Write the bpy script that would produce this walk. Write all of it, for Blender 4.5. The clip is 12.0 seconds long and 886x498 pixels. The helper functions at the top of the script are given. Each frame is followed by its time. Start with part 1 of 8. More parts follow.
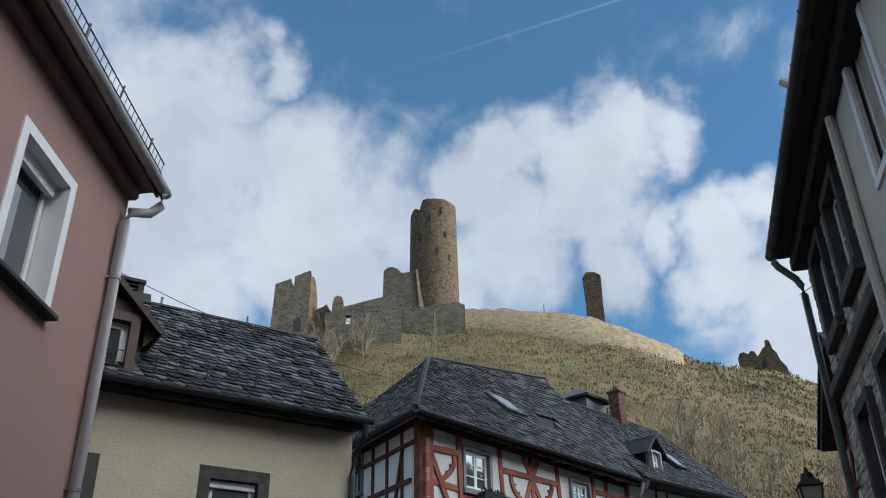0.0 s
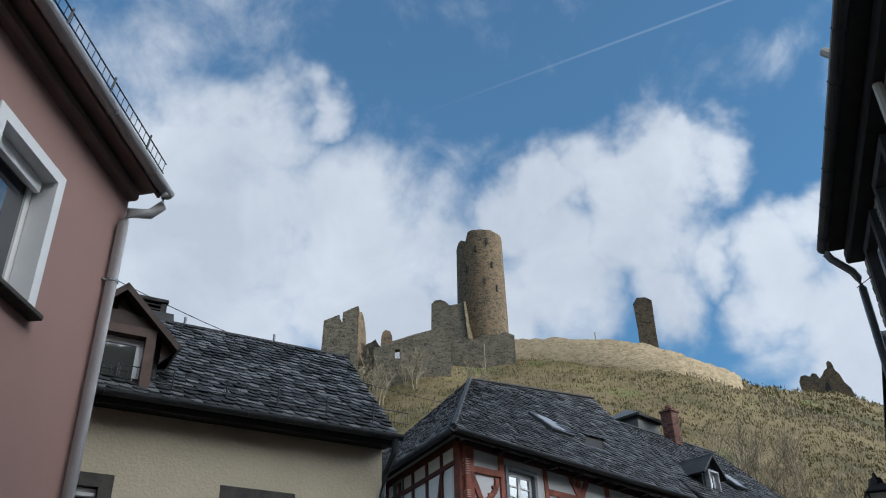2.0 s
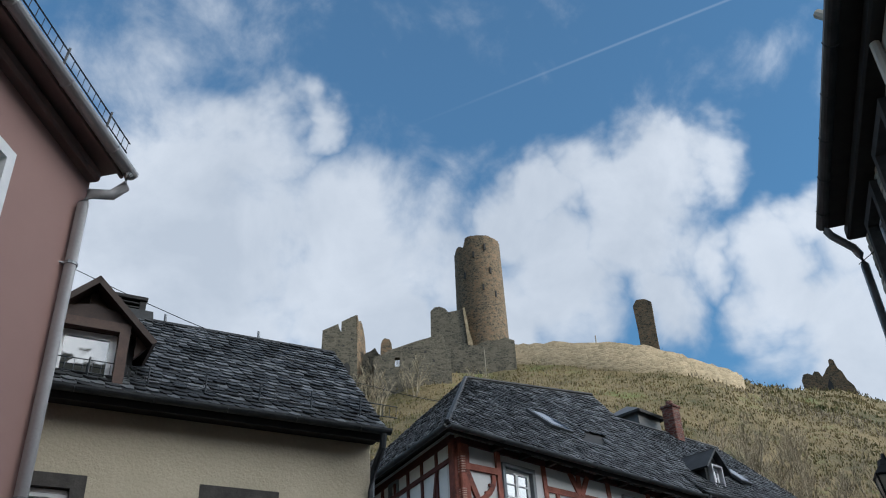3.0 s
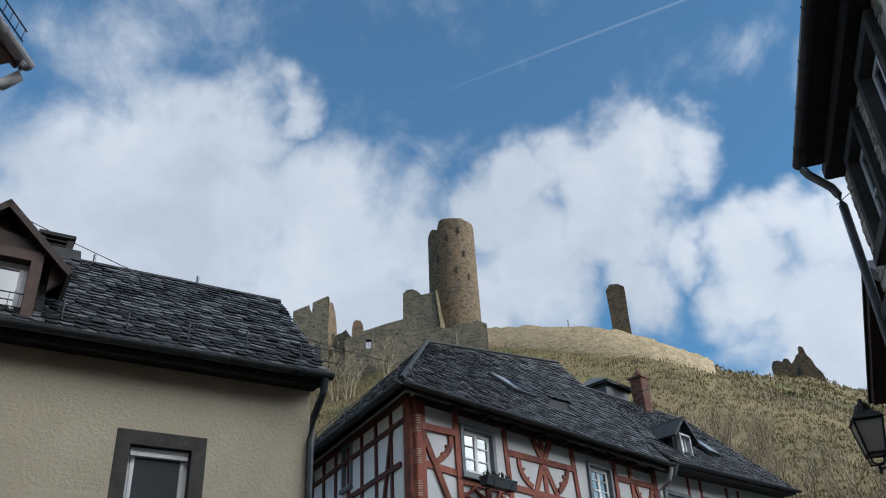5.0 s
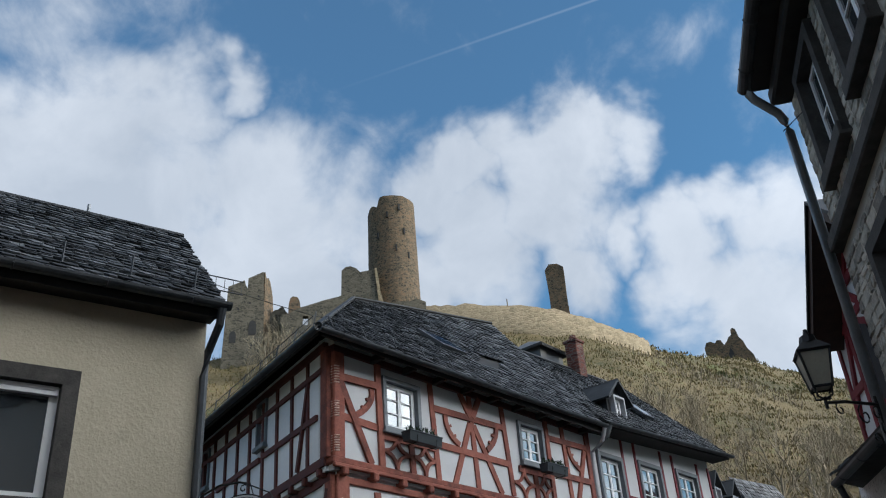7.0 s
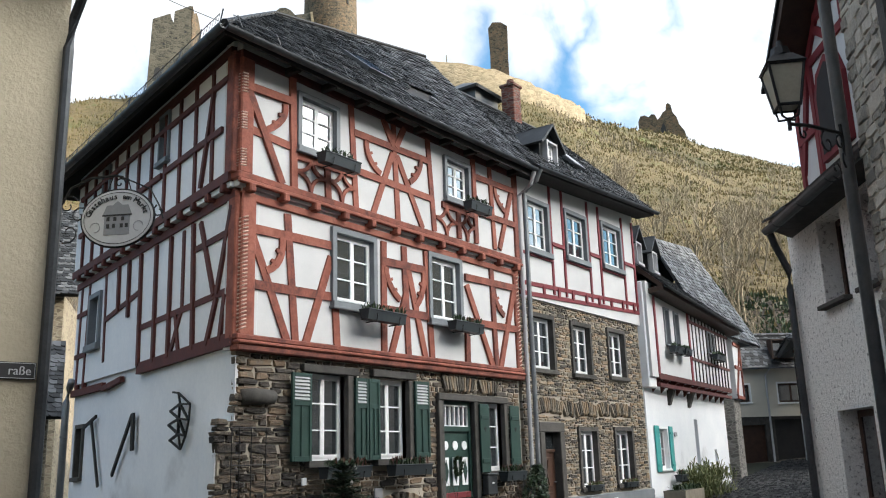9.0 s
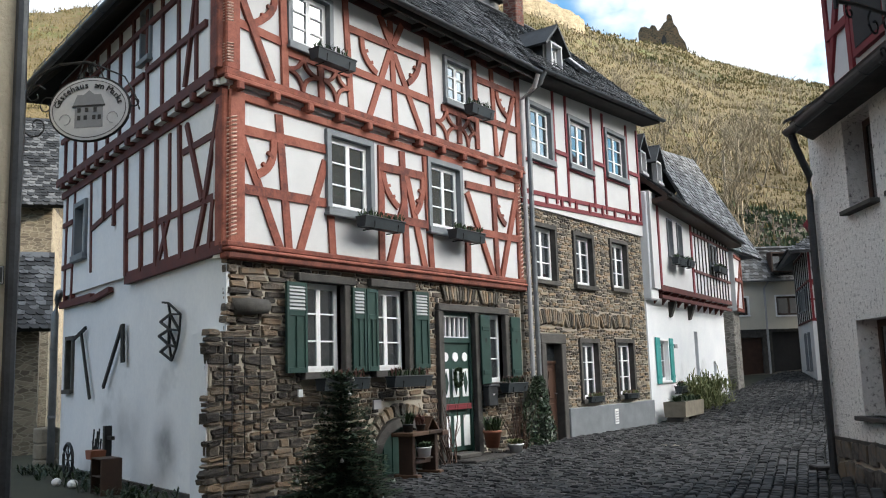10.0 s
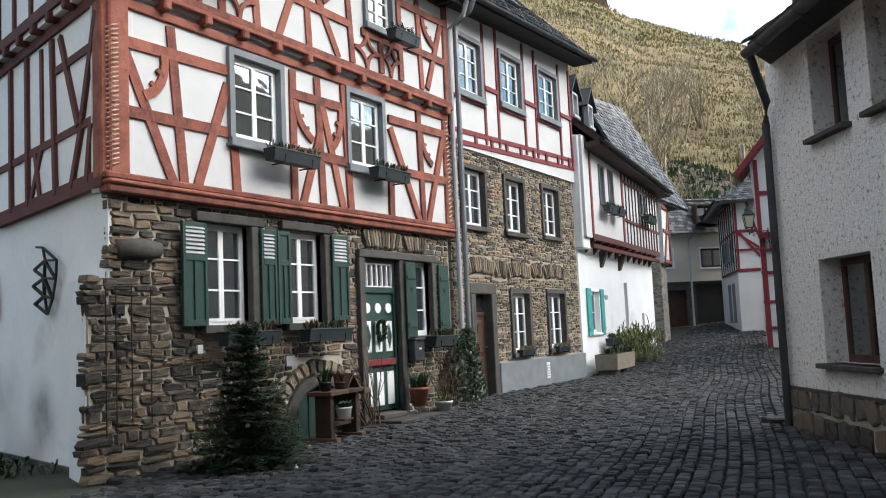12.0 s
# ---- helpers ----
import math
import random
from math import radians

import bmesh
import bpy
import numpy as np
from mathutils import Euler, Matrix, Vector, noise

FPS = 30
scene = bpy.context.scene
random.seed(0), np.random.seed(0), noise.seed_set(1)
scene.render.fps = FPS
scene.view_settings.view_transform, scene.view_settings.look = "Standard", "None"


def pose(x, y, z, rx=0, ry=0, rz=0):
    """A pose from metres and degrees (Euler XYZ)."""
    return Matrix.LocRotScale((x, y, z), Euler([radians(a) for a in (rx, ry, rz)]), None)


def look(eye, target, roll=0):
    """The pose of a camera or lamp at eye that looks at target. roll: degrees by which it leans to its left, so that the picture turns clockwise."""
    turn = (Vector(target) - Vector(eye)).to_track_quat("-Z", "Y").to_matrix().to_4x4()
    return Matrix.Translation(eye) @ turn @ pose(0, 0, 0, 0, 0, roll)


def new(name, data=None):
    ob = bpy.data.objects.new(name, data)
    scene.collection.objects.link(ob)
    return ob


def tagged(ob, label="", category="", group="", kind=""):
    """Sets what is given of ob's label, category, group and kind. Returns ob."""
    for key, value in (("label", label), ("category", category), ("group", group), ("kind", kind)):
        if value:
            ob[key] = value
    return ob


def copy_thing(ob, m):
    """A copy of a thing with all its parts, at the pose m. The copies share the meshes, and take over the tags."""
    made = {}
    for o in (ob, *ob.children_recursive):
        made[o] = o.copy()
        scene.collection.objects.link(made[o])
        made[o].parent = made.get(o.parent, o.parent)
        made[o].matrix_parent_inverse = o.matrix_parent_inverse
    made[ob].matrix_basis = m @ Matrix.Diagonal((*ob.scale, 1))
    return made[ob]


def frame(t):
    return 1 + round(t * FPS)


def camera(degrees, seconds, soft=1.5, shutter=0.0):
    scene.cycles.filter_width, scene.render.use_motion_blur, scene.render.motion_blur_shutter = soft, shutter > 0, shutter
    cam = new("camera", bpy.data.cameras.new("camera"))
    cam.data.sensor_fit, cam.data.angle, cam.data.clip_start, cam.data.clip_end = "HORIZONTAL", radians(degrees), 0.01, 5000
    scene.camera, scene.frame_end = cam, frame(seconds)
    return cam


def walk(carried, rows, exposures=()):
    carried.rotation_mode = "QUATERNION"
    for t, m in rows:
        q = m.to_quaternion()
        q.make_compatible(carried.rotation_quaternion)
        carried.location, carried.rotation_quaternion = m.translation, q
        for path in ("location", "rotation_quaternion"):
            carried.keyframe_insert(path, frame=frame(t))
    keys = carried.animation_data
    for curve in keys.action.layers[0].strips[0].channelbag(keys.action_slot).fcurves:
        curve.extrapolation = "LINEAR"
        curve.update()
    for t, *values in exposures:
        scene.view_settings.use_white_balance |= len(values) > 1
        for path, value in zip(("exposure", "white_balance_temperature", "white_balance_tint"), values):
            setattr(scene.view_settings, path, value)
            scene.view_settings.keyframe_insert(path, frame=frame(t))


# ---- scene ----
cam = camera(53.9, 12.0, soft=1.1)
PATH = [
    (0, (-0.006, 0.124, 1.517), (1.291, 1.298, 2.486), -1.0),
    (0.5, (0.148, 0.213, 1.512), (1.414, 1.402, 2.505), -0.9),
    (1, (0.358, 0.326, 1.478), (1.607, 1.52, 2.485), -1.4),
    (1.5, (0.593, 0.362, 1.461), (1.802, 1.589, 2.477), -1.5),
    (2, (0.818, 0.452, 1.439), (2.009, 1.676, 2.478), -1.4),
    (2.5, (1.067, 0.618, 1.448), (2.248, 1.827, 2.517), -1.9),
    (3, (1.363, 0.754, 1.394), (2.55, 1.969, 2.451), -2.9),
    (5, (2.437, 1.393, 1.256), (3.674, 2.581, 2.285), -3.1),
    (5.5, (2.688, 1.556, 1.27), (3.935, 2.726, 2.306), -3.4),
    (6, (2.986, 1.703, 1.247), (4.236, 2.87, 2.284), -3.7),
    (6.5, (3.296, 1.882, 1.198), (4.568, 3.038, 2.221), -3.7),
    (7, (3.612, 2.108, 1.154), (4.954, 3.215, 2.141), -4.4),
    (7.5, (3.914, 2.219, 1.094), (5.352, 3.327, 1.933), -3.9),
    (7.7, (4.057, 2.316, 1.086), (5.526, 3.422, 1.873), -3.3),
    (9.3, (5.047, 3.093, 1.06), (6.645, 4.238, 1.431), -1.5),
    (9.5, (5.147, 3.197, 1.058), (6.753, 4.349, 1.364), -1.6),
    (10, (5.406, 3.427, 1.043), (7.013, 4.583, 1.328), -1.8),
    (10.5, (5.667, 3.685, 1.026), (7.272, 4.845, 1.303), -1.8),
    (11, (5.97, 3.926, 0.975), (7.585, 5.083, 1.21), -2.2),
    (11.5, (6.266, 4.14, 0.978), (7.925, 5.241, 1.168), -2.6),
    (12, (6.633, 4.312, 0.94), (8.346, 5.327, 1.125), -2.6),
]
EXPOSURES = [(0, -0.08, 5850, 9), (7.0, -0.08, 5850, 9), (7.7, 0.25, 5950, 9), (9.5, 0.93, 6450, 10), (10.5, 0.84, 6350, 10), (12.0, 1.02, 6350, 10)]
walk(cam, [(t, look(eye, target, roll)) for t, eye, target, roll in PATH], EXPOSURES)

# ---- light: low winter sun from behind on the right, broken cloud ----
SUN_AZ, SUN_EL, GLOW = radians(-60), radians(20), 8.0
sun_dir = Vector((math.cos(SUN_AZ) * math.cos(SUN_EL), math.sin(SUN_AZ) * math.cos(SUN_EL), math.sin(SUN_EL)))
sun = new("sun", bpy.data.lights.new("sun", "SUN"))
sun.data.energy, sun.data.angle, sun.data.color = 3.0, radians(0.6), (1.0, 0.86, 0.66)
sun.matrix_world = look(sun_dir * 300, (0, 0, 0))


def heading(az, el):
    a, e = radians(az), radians(el)
    return (math.cos(a) * math.cos(e), math.sin(a) * math.cos(e), math.sin(e))


def build_world():
    w = bpy.data.worlds.new("sky")
    scene.world = w
    w.use_nodes = True
    nt = w.node_tree
    nt.nodes.clear()
    N, L = nt.nodes.new, nt.links.new
    out, bg = N("ShaderNodeOutputWorld"), N("ShaderNodeBackground")
    sky = N("ShaderNodeTexSky")
    sky.sky_type, sky.sun_disc = "NISHITA", False
    sky.sun_elevation, sky.sun_rotation = SUN_EL, math.pi / 2 - SUN_AZ
    tc = N("ShaderNodeTexCoord")

    def math_node(op, a, b=None, clamp=False):
        m = N("ShaderNodeMath")
        m.operation, m.use_clamp = op, clamp
        for i, v in enumerate((a, b)):
            if v is None:
                continue
            if isinstance(v, (int, float)):
                m.inputs[i].default_value = v
            else:
                L(v, m.inputs[i])
        return m.outputs[0]

    # the outlines of the clouds are torn by a broad and a fine disturbance
    tear = N("ShaderNodeTexNoise")
    tear.inputs["Scale"].default_value, tear.inputs["Detail"].default_value, tear.inputs["Roughness"].default_value = 9.0, 4, 0.55
    L(tc.outputs["Generated"], tear.inputs["Vector"])
    torn = N("ShaderNodeVectorMath")
    torn.operation = "MULTIPLY_ADD"
    L(tear.outputs["Color"], torn.inputs[0])
    torn.inputs[1].default_value = (0.13, 0.13, 0.13)
    back = N("ShaderNodeVectorMath")
    back.operation = "SUBTRACT"
    L(tc.outputs["Generated"], back.inputs[0])
    back.inputs[1].default_value = (0.065, 0.065, 0.065)
    L(back.outputs[0], torn.inputs[2])

    def blob(az, el, size):
        d = N("ShaderNodeVectorMath")
        d.operation = "DISTANCE"
        L(torn.outputs[0], d.inputs[0])
        d.inputs[1].default_value = heading(az, el)
        r = N("ShaderNodeMapRange")
        r.interpolation_type = "SMOOTHERSTEP"
        L(d.outputs["Value"], r.inputs["Value"])
        r.inputs["From Min"].default_value, r.inputs["From Max"].default_value = 0.0, size
        r.inputs["To Min"].default_value, r.inputs["To Max"].default_value = 1.0, 0.0
        return r.outputs[0]

    def fbm(scale, detail, rough, distort):
        n = N("ShaderNodeTexNoise")
        n.inputs["Scale"].default_value, n.inputs["Detail"].default_value = scale, detail
        n.inputs["Roughness"].default_value, n.inputs["Distortion"].default_value = rough, distort
        L(tc.outputs["Generated"], n.inputs["Vector"])
        return n.outputs["Fac"]

    # the bank of cloud that lies over the hill, thinner wisps above it
    cover = None
    bank = ((62.7, 32.6, 0.26), (71, 31.5, 0.24), (59.4, 38.0, 0.12), (55.8, 40.2, 0.065), (53.0, 32.5, 0.20), (46.8, 30.8, 0.175), (40.2, 32.8, 0.10), (36.6, 34.2, 0.08), (32.8, 34.6, 0.095), (28.9, 34.3, 0.10), (25.0, 34.6, 0.07),
            (31.5, 31.0, 0.135), (37.0, 29.0, 0.14), (27.0, 29.0, 0.07), (22.2, 28.0, 0.09), (18.1, 29.6, 0.08), (15.5, 27.5, 0.14), (22.8, 25.1, 0.10), (30.3, 26.4, 0.085), (62.8, 26.5, 0.24), (50.9, 27.0, 0.19), (42.0, 26.4, 0.12), (17, 22, 0.2), (8, 24, 0.25))
    # four thin wisps, then unseen cloud added overhead and behind to brighten the lane
    wisps_and_fill = ((71, 40.5, 0.17, 0.4), (64.5, 42.5, 0.14, 0.32), (19.8, 39.6, 0.09, 0.1), (12.8, 35, 0.12, 0.3), (60, 76, 0.6, 0.9), (112, 50, 0.55, 0.9), (-15, 62, 0.45, 0.8), (80, 25, 0.4, 0.9), (-60, 40, 0.9, 1.0), (-110, 40, 0.9, 1.0), (158, 40, 0.95, 1.0), (240, 45, 0.7, 0.8))
    for az, el, size, gain in [(*q, 1.0) for q in bank] + list(wisps_and_fill):
        b = math_node("MULTIPLY", blob(az, el, size), gain)
        cover = b if cover is None else math_node("MAXIMUM", cover, b)
    wisps = fbm(9.0, 12, 0.58, 0.25)
    broad = fbm(3.4, 5, 0.5, 0.2)
    dens = math_node("ADD", math_node("MULTIPLY", cover, 1.15), math_node("MULTIPLY", math_node("SUBTRACT", wisps, 0.5), 2.0))
    dens = math_node("ADD", dens, math_node("MULTIPLY", math_node("SUBTRACT", broad, 0.5), 0.9))
    mask = N("ShaderNodeMapRange")
    mask.interpolation_type = "SMOOTHSTEP"
    L(dens, mask.inputs["Value"])
    mask.inputs["To Max"].default_value = 0.94
    mask.inputs["From Min"].default_value, mask.inputs["From Max"].default_value = 0.06, 1.02
    # the lit tops and grey bellies
    belly = N("ShaderNodeValToRGB")
    belly.color_ramp.elements[0].position, belly.color_ramp.elements[1].position = 0.36, 0.66
    belly.color_ramp.elements[0].color, belly.color_ramp.elements[1].color = (0.60, 0.63, 0.665, 1), (0.78, 0.795, 0.81, 1)
    L(fbm(7.0, 8, 0.58, 0.3), belly.inputs[0])
    gain = N("ShaderNodeVectorMath")
    gain.operation = "MULTIPLY"
    L(sky.outputs[0], gain.inputs[0])
    gain.inputs[1].default_value = (0.062, 0.128, 0.158)
    # cloud glows where the sun stands behind it, made strong to brighten the lane
    toward = N("ShaderNodeVectorMath")
    toward.operation = "DOT_PRODUCT"
    L(tc.outputs["Generated"], toward.inputs[0])
    toward.inputs[1].default_value = sun_dir
    forward = math_node("POWER", math_node("MAXIMUM", toward.outputs["Value"], 0.0), 4.0)
    glow = N("ShaderNodeMixRGB")
    glow.blend_type = "ADD"
    glow.inputs[0].default_value = 1.0
    L(belly.outputs[0], glow.inputs[1])
    warm = N("ShaderNodeMixRGB")
    L(forward, warm.inputs[0])
    warm.inputs[1].default_value, warm.inputs[2].default_value = (0, 0, 0, 1), (GLOW, GLOW * 0.96, GLOW * 0.89, 1)
    L(warm.outputs[0], glow.inputs[2])
    mix = N("ShaderNodeMixRGB")
    L(mask.outputs[0], mix.inputs[0])
    haze = N("ShaderNodeMixRGB")
    haze.inputs[0].default_value = 0.08
    L(gain.outputs[0], haze.inputs[1])
    haze.inputs[2].default_value = (0.60, 0.74, 0.82, 1)
    L(haze.outputs[0], mix.inputs[1])
    L(glow.outputs[0], mix.inputs[2])
    # a fading vapour trail
    a, b = Vector(heading(47.5, 40.1)), Vector(heading(24.3, 43.8))
    n = a.cross(b).normalized()
    dot = N("ShaderNodeVectorMath")
    dot.operation = "DOT_PRODUCT"
    L(tc.outputs["Generated"], dot.inputs[0])
    dot.inputs[1].default_value = n
    line = N("ShaderNodeMapRange")
    L(math_node("ABSOLUTE", dot.outputs["Value"]), line.inputs["Value"])
    line.inputs["From Min"].default_value, line.inputs["From Max"].default_value = 0.0003, 0.0020
    line.inputs["To Min"].default_value, line.inputs["To Max"].default_value = 1.0, 0.0
    trail = math_node("MULTIPLY", line.outputs[0], blob(22, 44, 0.40))
    mix2 = N("ShaderNodeMixRGB")
    L(math_node("MULTIPLY", trail, 0.15), mix2.inputs[0])
    L(mix.outputs[0], mix2.inputs[1])
    mix2.inputs[2].default_value = (0.75, 0.82, 0.9, 1)
    L(mix2.outputs[0], bg.inputs["Color"])
    bg.inputs["Strength"].default_value = 1.0
    L(bg.outputs[0], out.inputs[0])


build_world()


# ---- materials ----
def material(name, colors, rough=0.8, scale=3.0, fine=40.0, bump=0.3, depth=0.01, metal=0.0, random=0.0, stain=None, spec=0.4, island=0.0):
    """colors: two or three tones mixed by broad and fine noise. random: spread by object, island: spread by mesh island."""
    m = bpy.data.materials.new(name)
    m.use_nodes = True
    nt = m.node_tree
    N, L = nt.nodes.new, nt.links.new
    p = nt.nodes["Principled BSDF"]
    p.inputs["Metallic"].default_value = metal
    p.inputs["Specular IOR Level"].default_value = spec
    tc = N("ShaderNodeTexCoord")

    def noise_node(s, d):
        n = N("ShaderNodeTexNoise")
        n.inputs["Scale"].default_value, n.inputs["Detail"].default_value, n.inputs["Roughness"].default_value = s, d, 0.6
        L(tc.outputs["Object"], n.inputs["Vector"])
        return n.outputs["Fac"]
    big, small = noise_node(scale, 5), noise_node(fine, 4)
    add = N("ShaderNodeMath")
    add.operation = "ADD"
    half = N("ShaderNodeMath")
    half.operation = "MULTIPLY"
    L(small, half.inputs[0])
    half.inputs[1].default_value = 0.5
    L(big, add.inputs[0])
    L(half.outputs[0], add.inputs[1])
    fac = add.outputs[0]
    if random or island:
        if random:
            src = N("ShaderNodeObjectInfo").outputs["Random"]
        else:
            src = N("ShaderNodeNewGeometry").outputs["Random Per Island"]
        k = N("ShaderNodeMath")
        k.operation = "MULTIPLY_ADD"
        L(src, k.inputs[0])
        k.inputs[1].default_value = random or island
        k.inputs[2].default_value = -0.5 * (random or island)
        j = N("ShaderNodeMath")
        j.operation = "ADD"
        L(fac, j.inputs[0])
        L(k.outputs[0], j.inputs[1])
        fac = j.outputs[0]
    ramp = N("ShaderNodeValToRGB")
    el = ramp.color_ramp.elements
    while len(el) < len(colors):
        el.new(0.5)
    for i, c in enumerate(colors):
        el[i].position = 0.5 + 0.5 * i / max(1, len(colors) - 1)
        el[i].color = (*c, 1)
    L(fac, ramp.inputs[0])
    color = ramp.outputs[0]
    if stain:
        sr = N("ShaderNodeValToRGB")
        sr.color_ramp.elements[0].position, sr.color_ramp.elements[1].position = stain[1], stain[1] + 0.14
        L(noise_node(stain[2], 6), sr.inputs[0])
        mx = N("ShaderNodeMixRGB")
        sc = N("ShaderNodeMath")
        sc.operation = "MULTIPLY"
        L(sr.outputs[0], sc.inputs[0])
        sc.inputs[1].default_value = stain[3]
        L(sc.outputs[0], mx.inputs[0])
        L(color, mx.inputs[1])
        mx.inputs[2].default_value = (*stain[0], 1)
        color = mx.outputs[0]
    L(color, p.inputs["Base Color"])
    rr = N("ShaderNodeMapRange")
    L(small, rr.inputs["Value"])
    rr.inputs["To Min"].default_value, rr.inputs["To Max"].default_value = max(0.02, rough - 0.12), min(1, rough + 0.12)
    L(rr.outputs[0], p.inputs["Roughness"])
    if bump:
        b = N("ShaderNodeBump")
        b.inputs["Strength"].default_value, b.inputs["Distance"].default_value = bump, depth
        L(fac, b.inputs["Height"])
        L(b.outputs[0], p.inputs["Normal"])
    return m


def masonry(name, colors, mortar, sx, sz, joint=0.08, bump=0.8, rough=0.9):
    """Rubble too far off to lay stone by stone."""
    m = material(name, colors, rough, 0.8, 6.0, 0.0)
    nt = m.node_tree
    N, L = nt.nodes.new, nt.links.new
    p = nt.nodes["Principled BSDF"]
    tc = next(n for n in nt.nodes if n.type == "TEX_COORD")
    mp = N("ShaderNodeMapping")
    mp.inputs["Scale"].default_value = (1 / sx, 1 / sx, 1 / sz)
    L(tc.outputs["Object"], mp.inputs["Vector"])
    v1, v2 = N("ShaderNodeTexVoronoi"), N("ShaderNodeTexVoronoi")
    v1.feature, v2.feature = "F1", "DISTANCE_TO_EDGE"
    for v in (v1, v2):
        v.inputs["Scale"].default_value = 1.0
        L(mp.outputs[0], v.inputs["Vector"])
    ramp = next(n for n in nt.nodes if n.type == "VALTORGB")
    sep = N("ShaderNodeSeparateColor")
    L(v1.outputs["Color"], sep.inputs[0])
    old = ramp.inputs[0].links[0].from_socket
    a = N("ShaderNodeMath")
    a.operation = "MULTIPLY_ADD"
    L(sep.outputs[0], a.inputs[0])
    a.inputs[1].default_value = 0.5
    L(old, a.inputs[2])
    s = N("ShaderNodeMath")
    s.operation = "SUBTRACT"
    L(a.outputs[0], s.inputs[0])
    s.inputs[1].default_value = 0.25
    L(s.outputs[0], ramp.inputs[0])
    e = N("ShaderNodeMapRange")
    L(v2.outputs["Distance"], e.inputs["Value"])
    e.inputs["From Max"].default_value = joint
    mx = N("ShaderNodeMixRGB")
    L(e.outputs[0], mx.inputs[0])
    mx.inputs[1].default_value = (*mortar, 1)
    L(ramp.outputs[0], mx.inputs[2])
    L(mx.outputs[0], p.inputs["Base Color"])
    b = N("ShaderNodeBump")
    b.inputs["Strength"].default_value, b.inputs["Distance"].default_value = bump, sz * 0.12
    L(e.outputs[0], b.inputs["Height"])
    L(b.outputs[0], p.inputs["Normal"])
    return m


def glass(name, tint=(0.03, 0.035, 0.04)):
    m = bpy.data.materials.new(name)
    m.use_nodes = True
    p = m.node_tree.nodes["Principled BSDF"]
    p.inputs["Base Color"].default_value = (*tint, 1)
    p.inputs["Roughness"].default_value = 0.03
    p.inputs["IOR"].default_value = 1.95
    p.inputs["Specular IOR Level"].default_value = 0.9
    nt = m.node_tree
    n, b, tc = nt.nodes.new("ShaderNodeTexNoise"), nt.nodes.new("ShaderNodeBump"), nt.nodes.new("ShaderNodeTexCoord")
    n.inputs["Scale"].default_value = 2.5
    b.inputs["Strength"].default_value, b.inputs["Distance"].default_value = 0.12, 0.02
    nt.links.new(tc.outputs["Object"], n.inputs["Vector"])
    nt.links.new(n.outputs["Fac"], b.inputs["Height"])
    nt.links.new(b.outputs[0], p.inputs["Normal"])
    return m


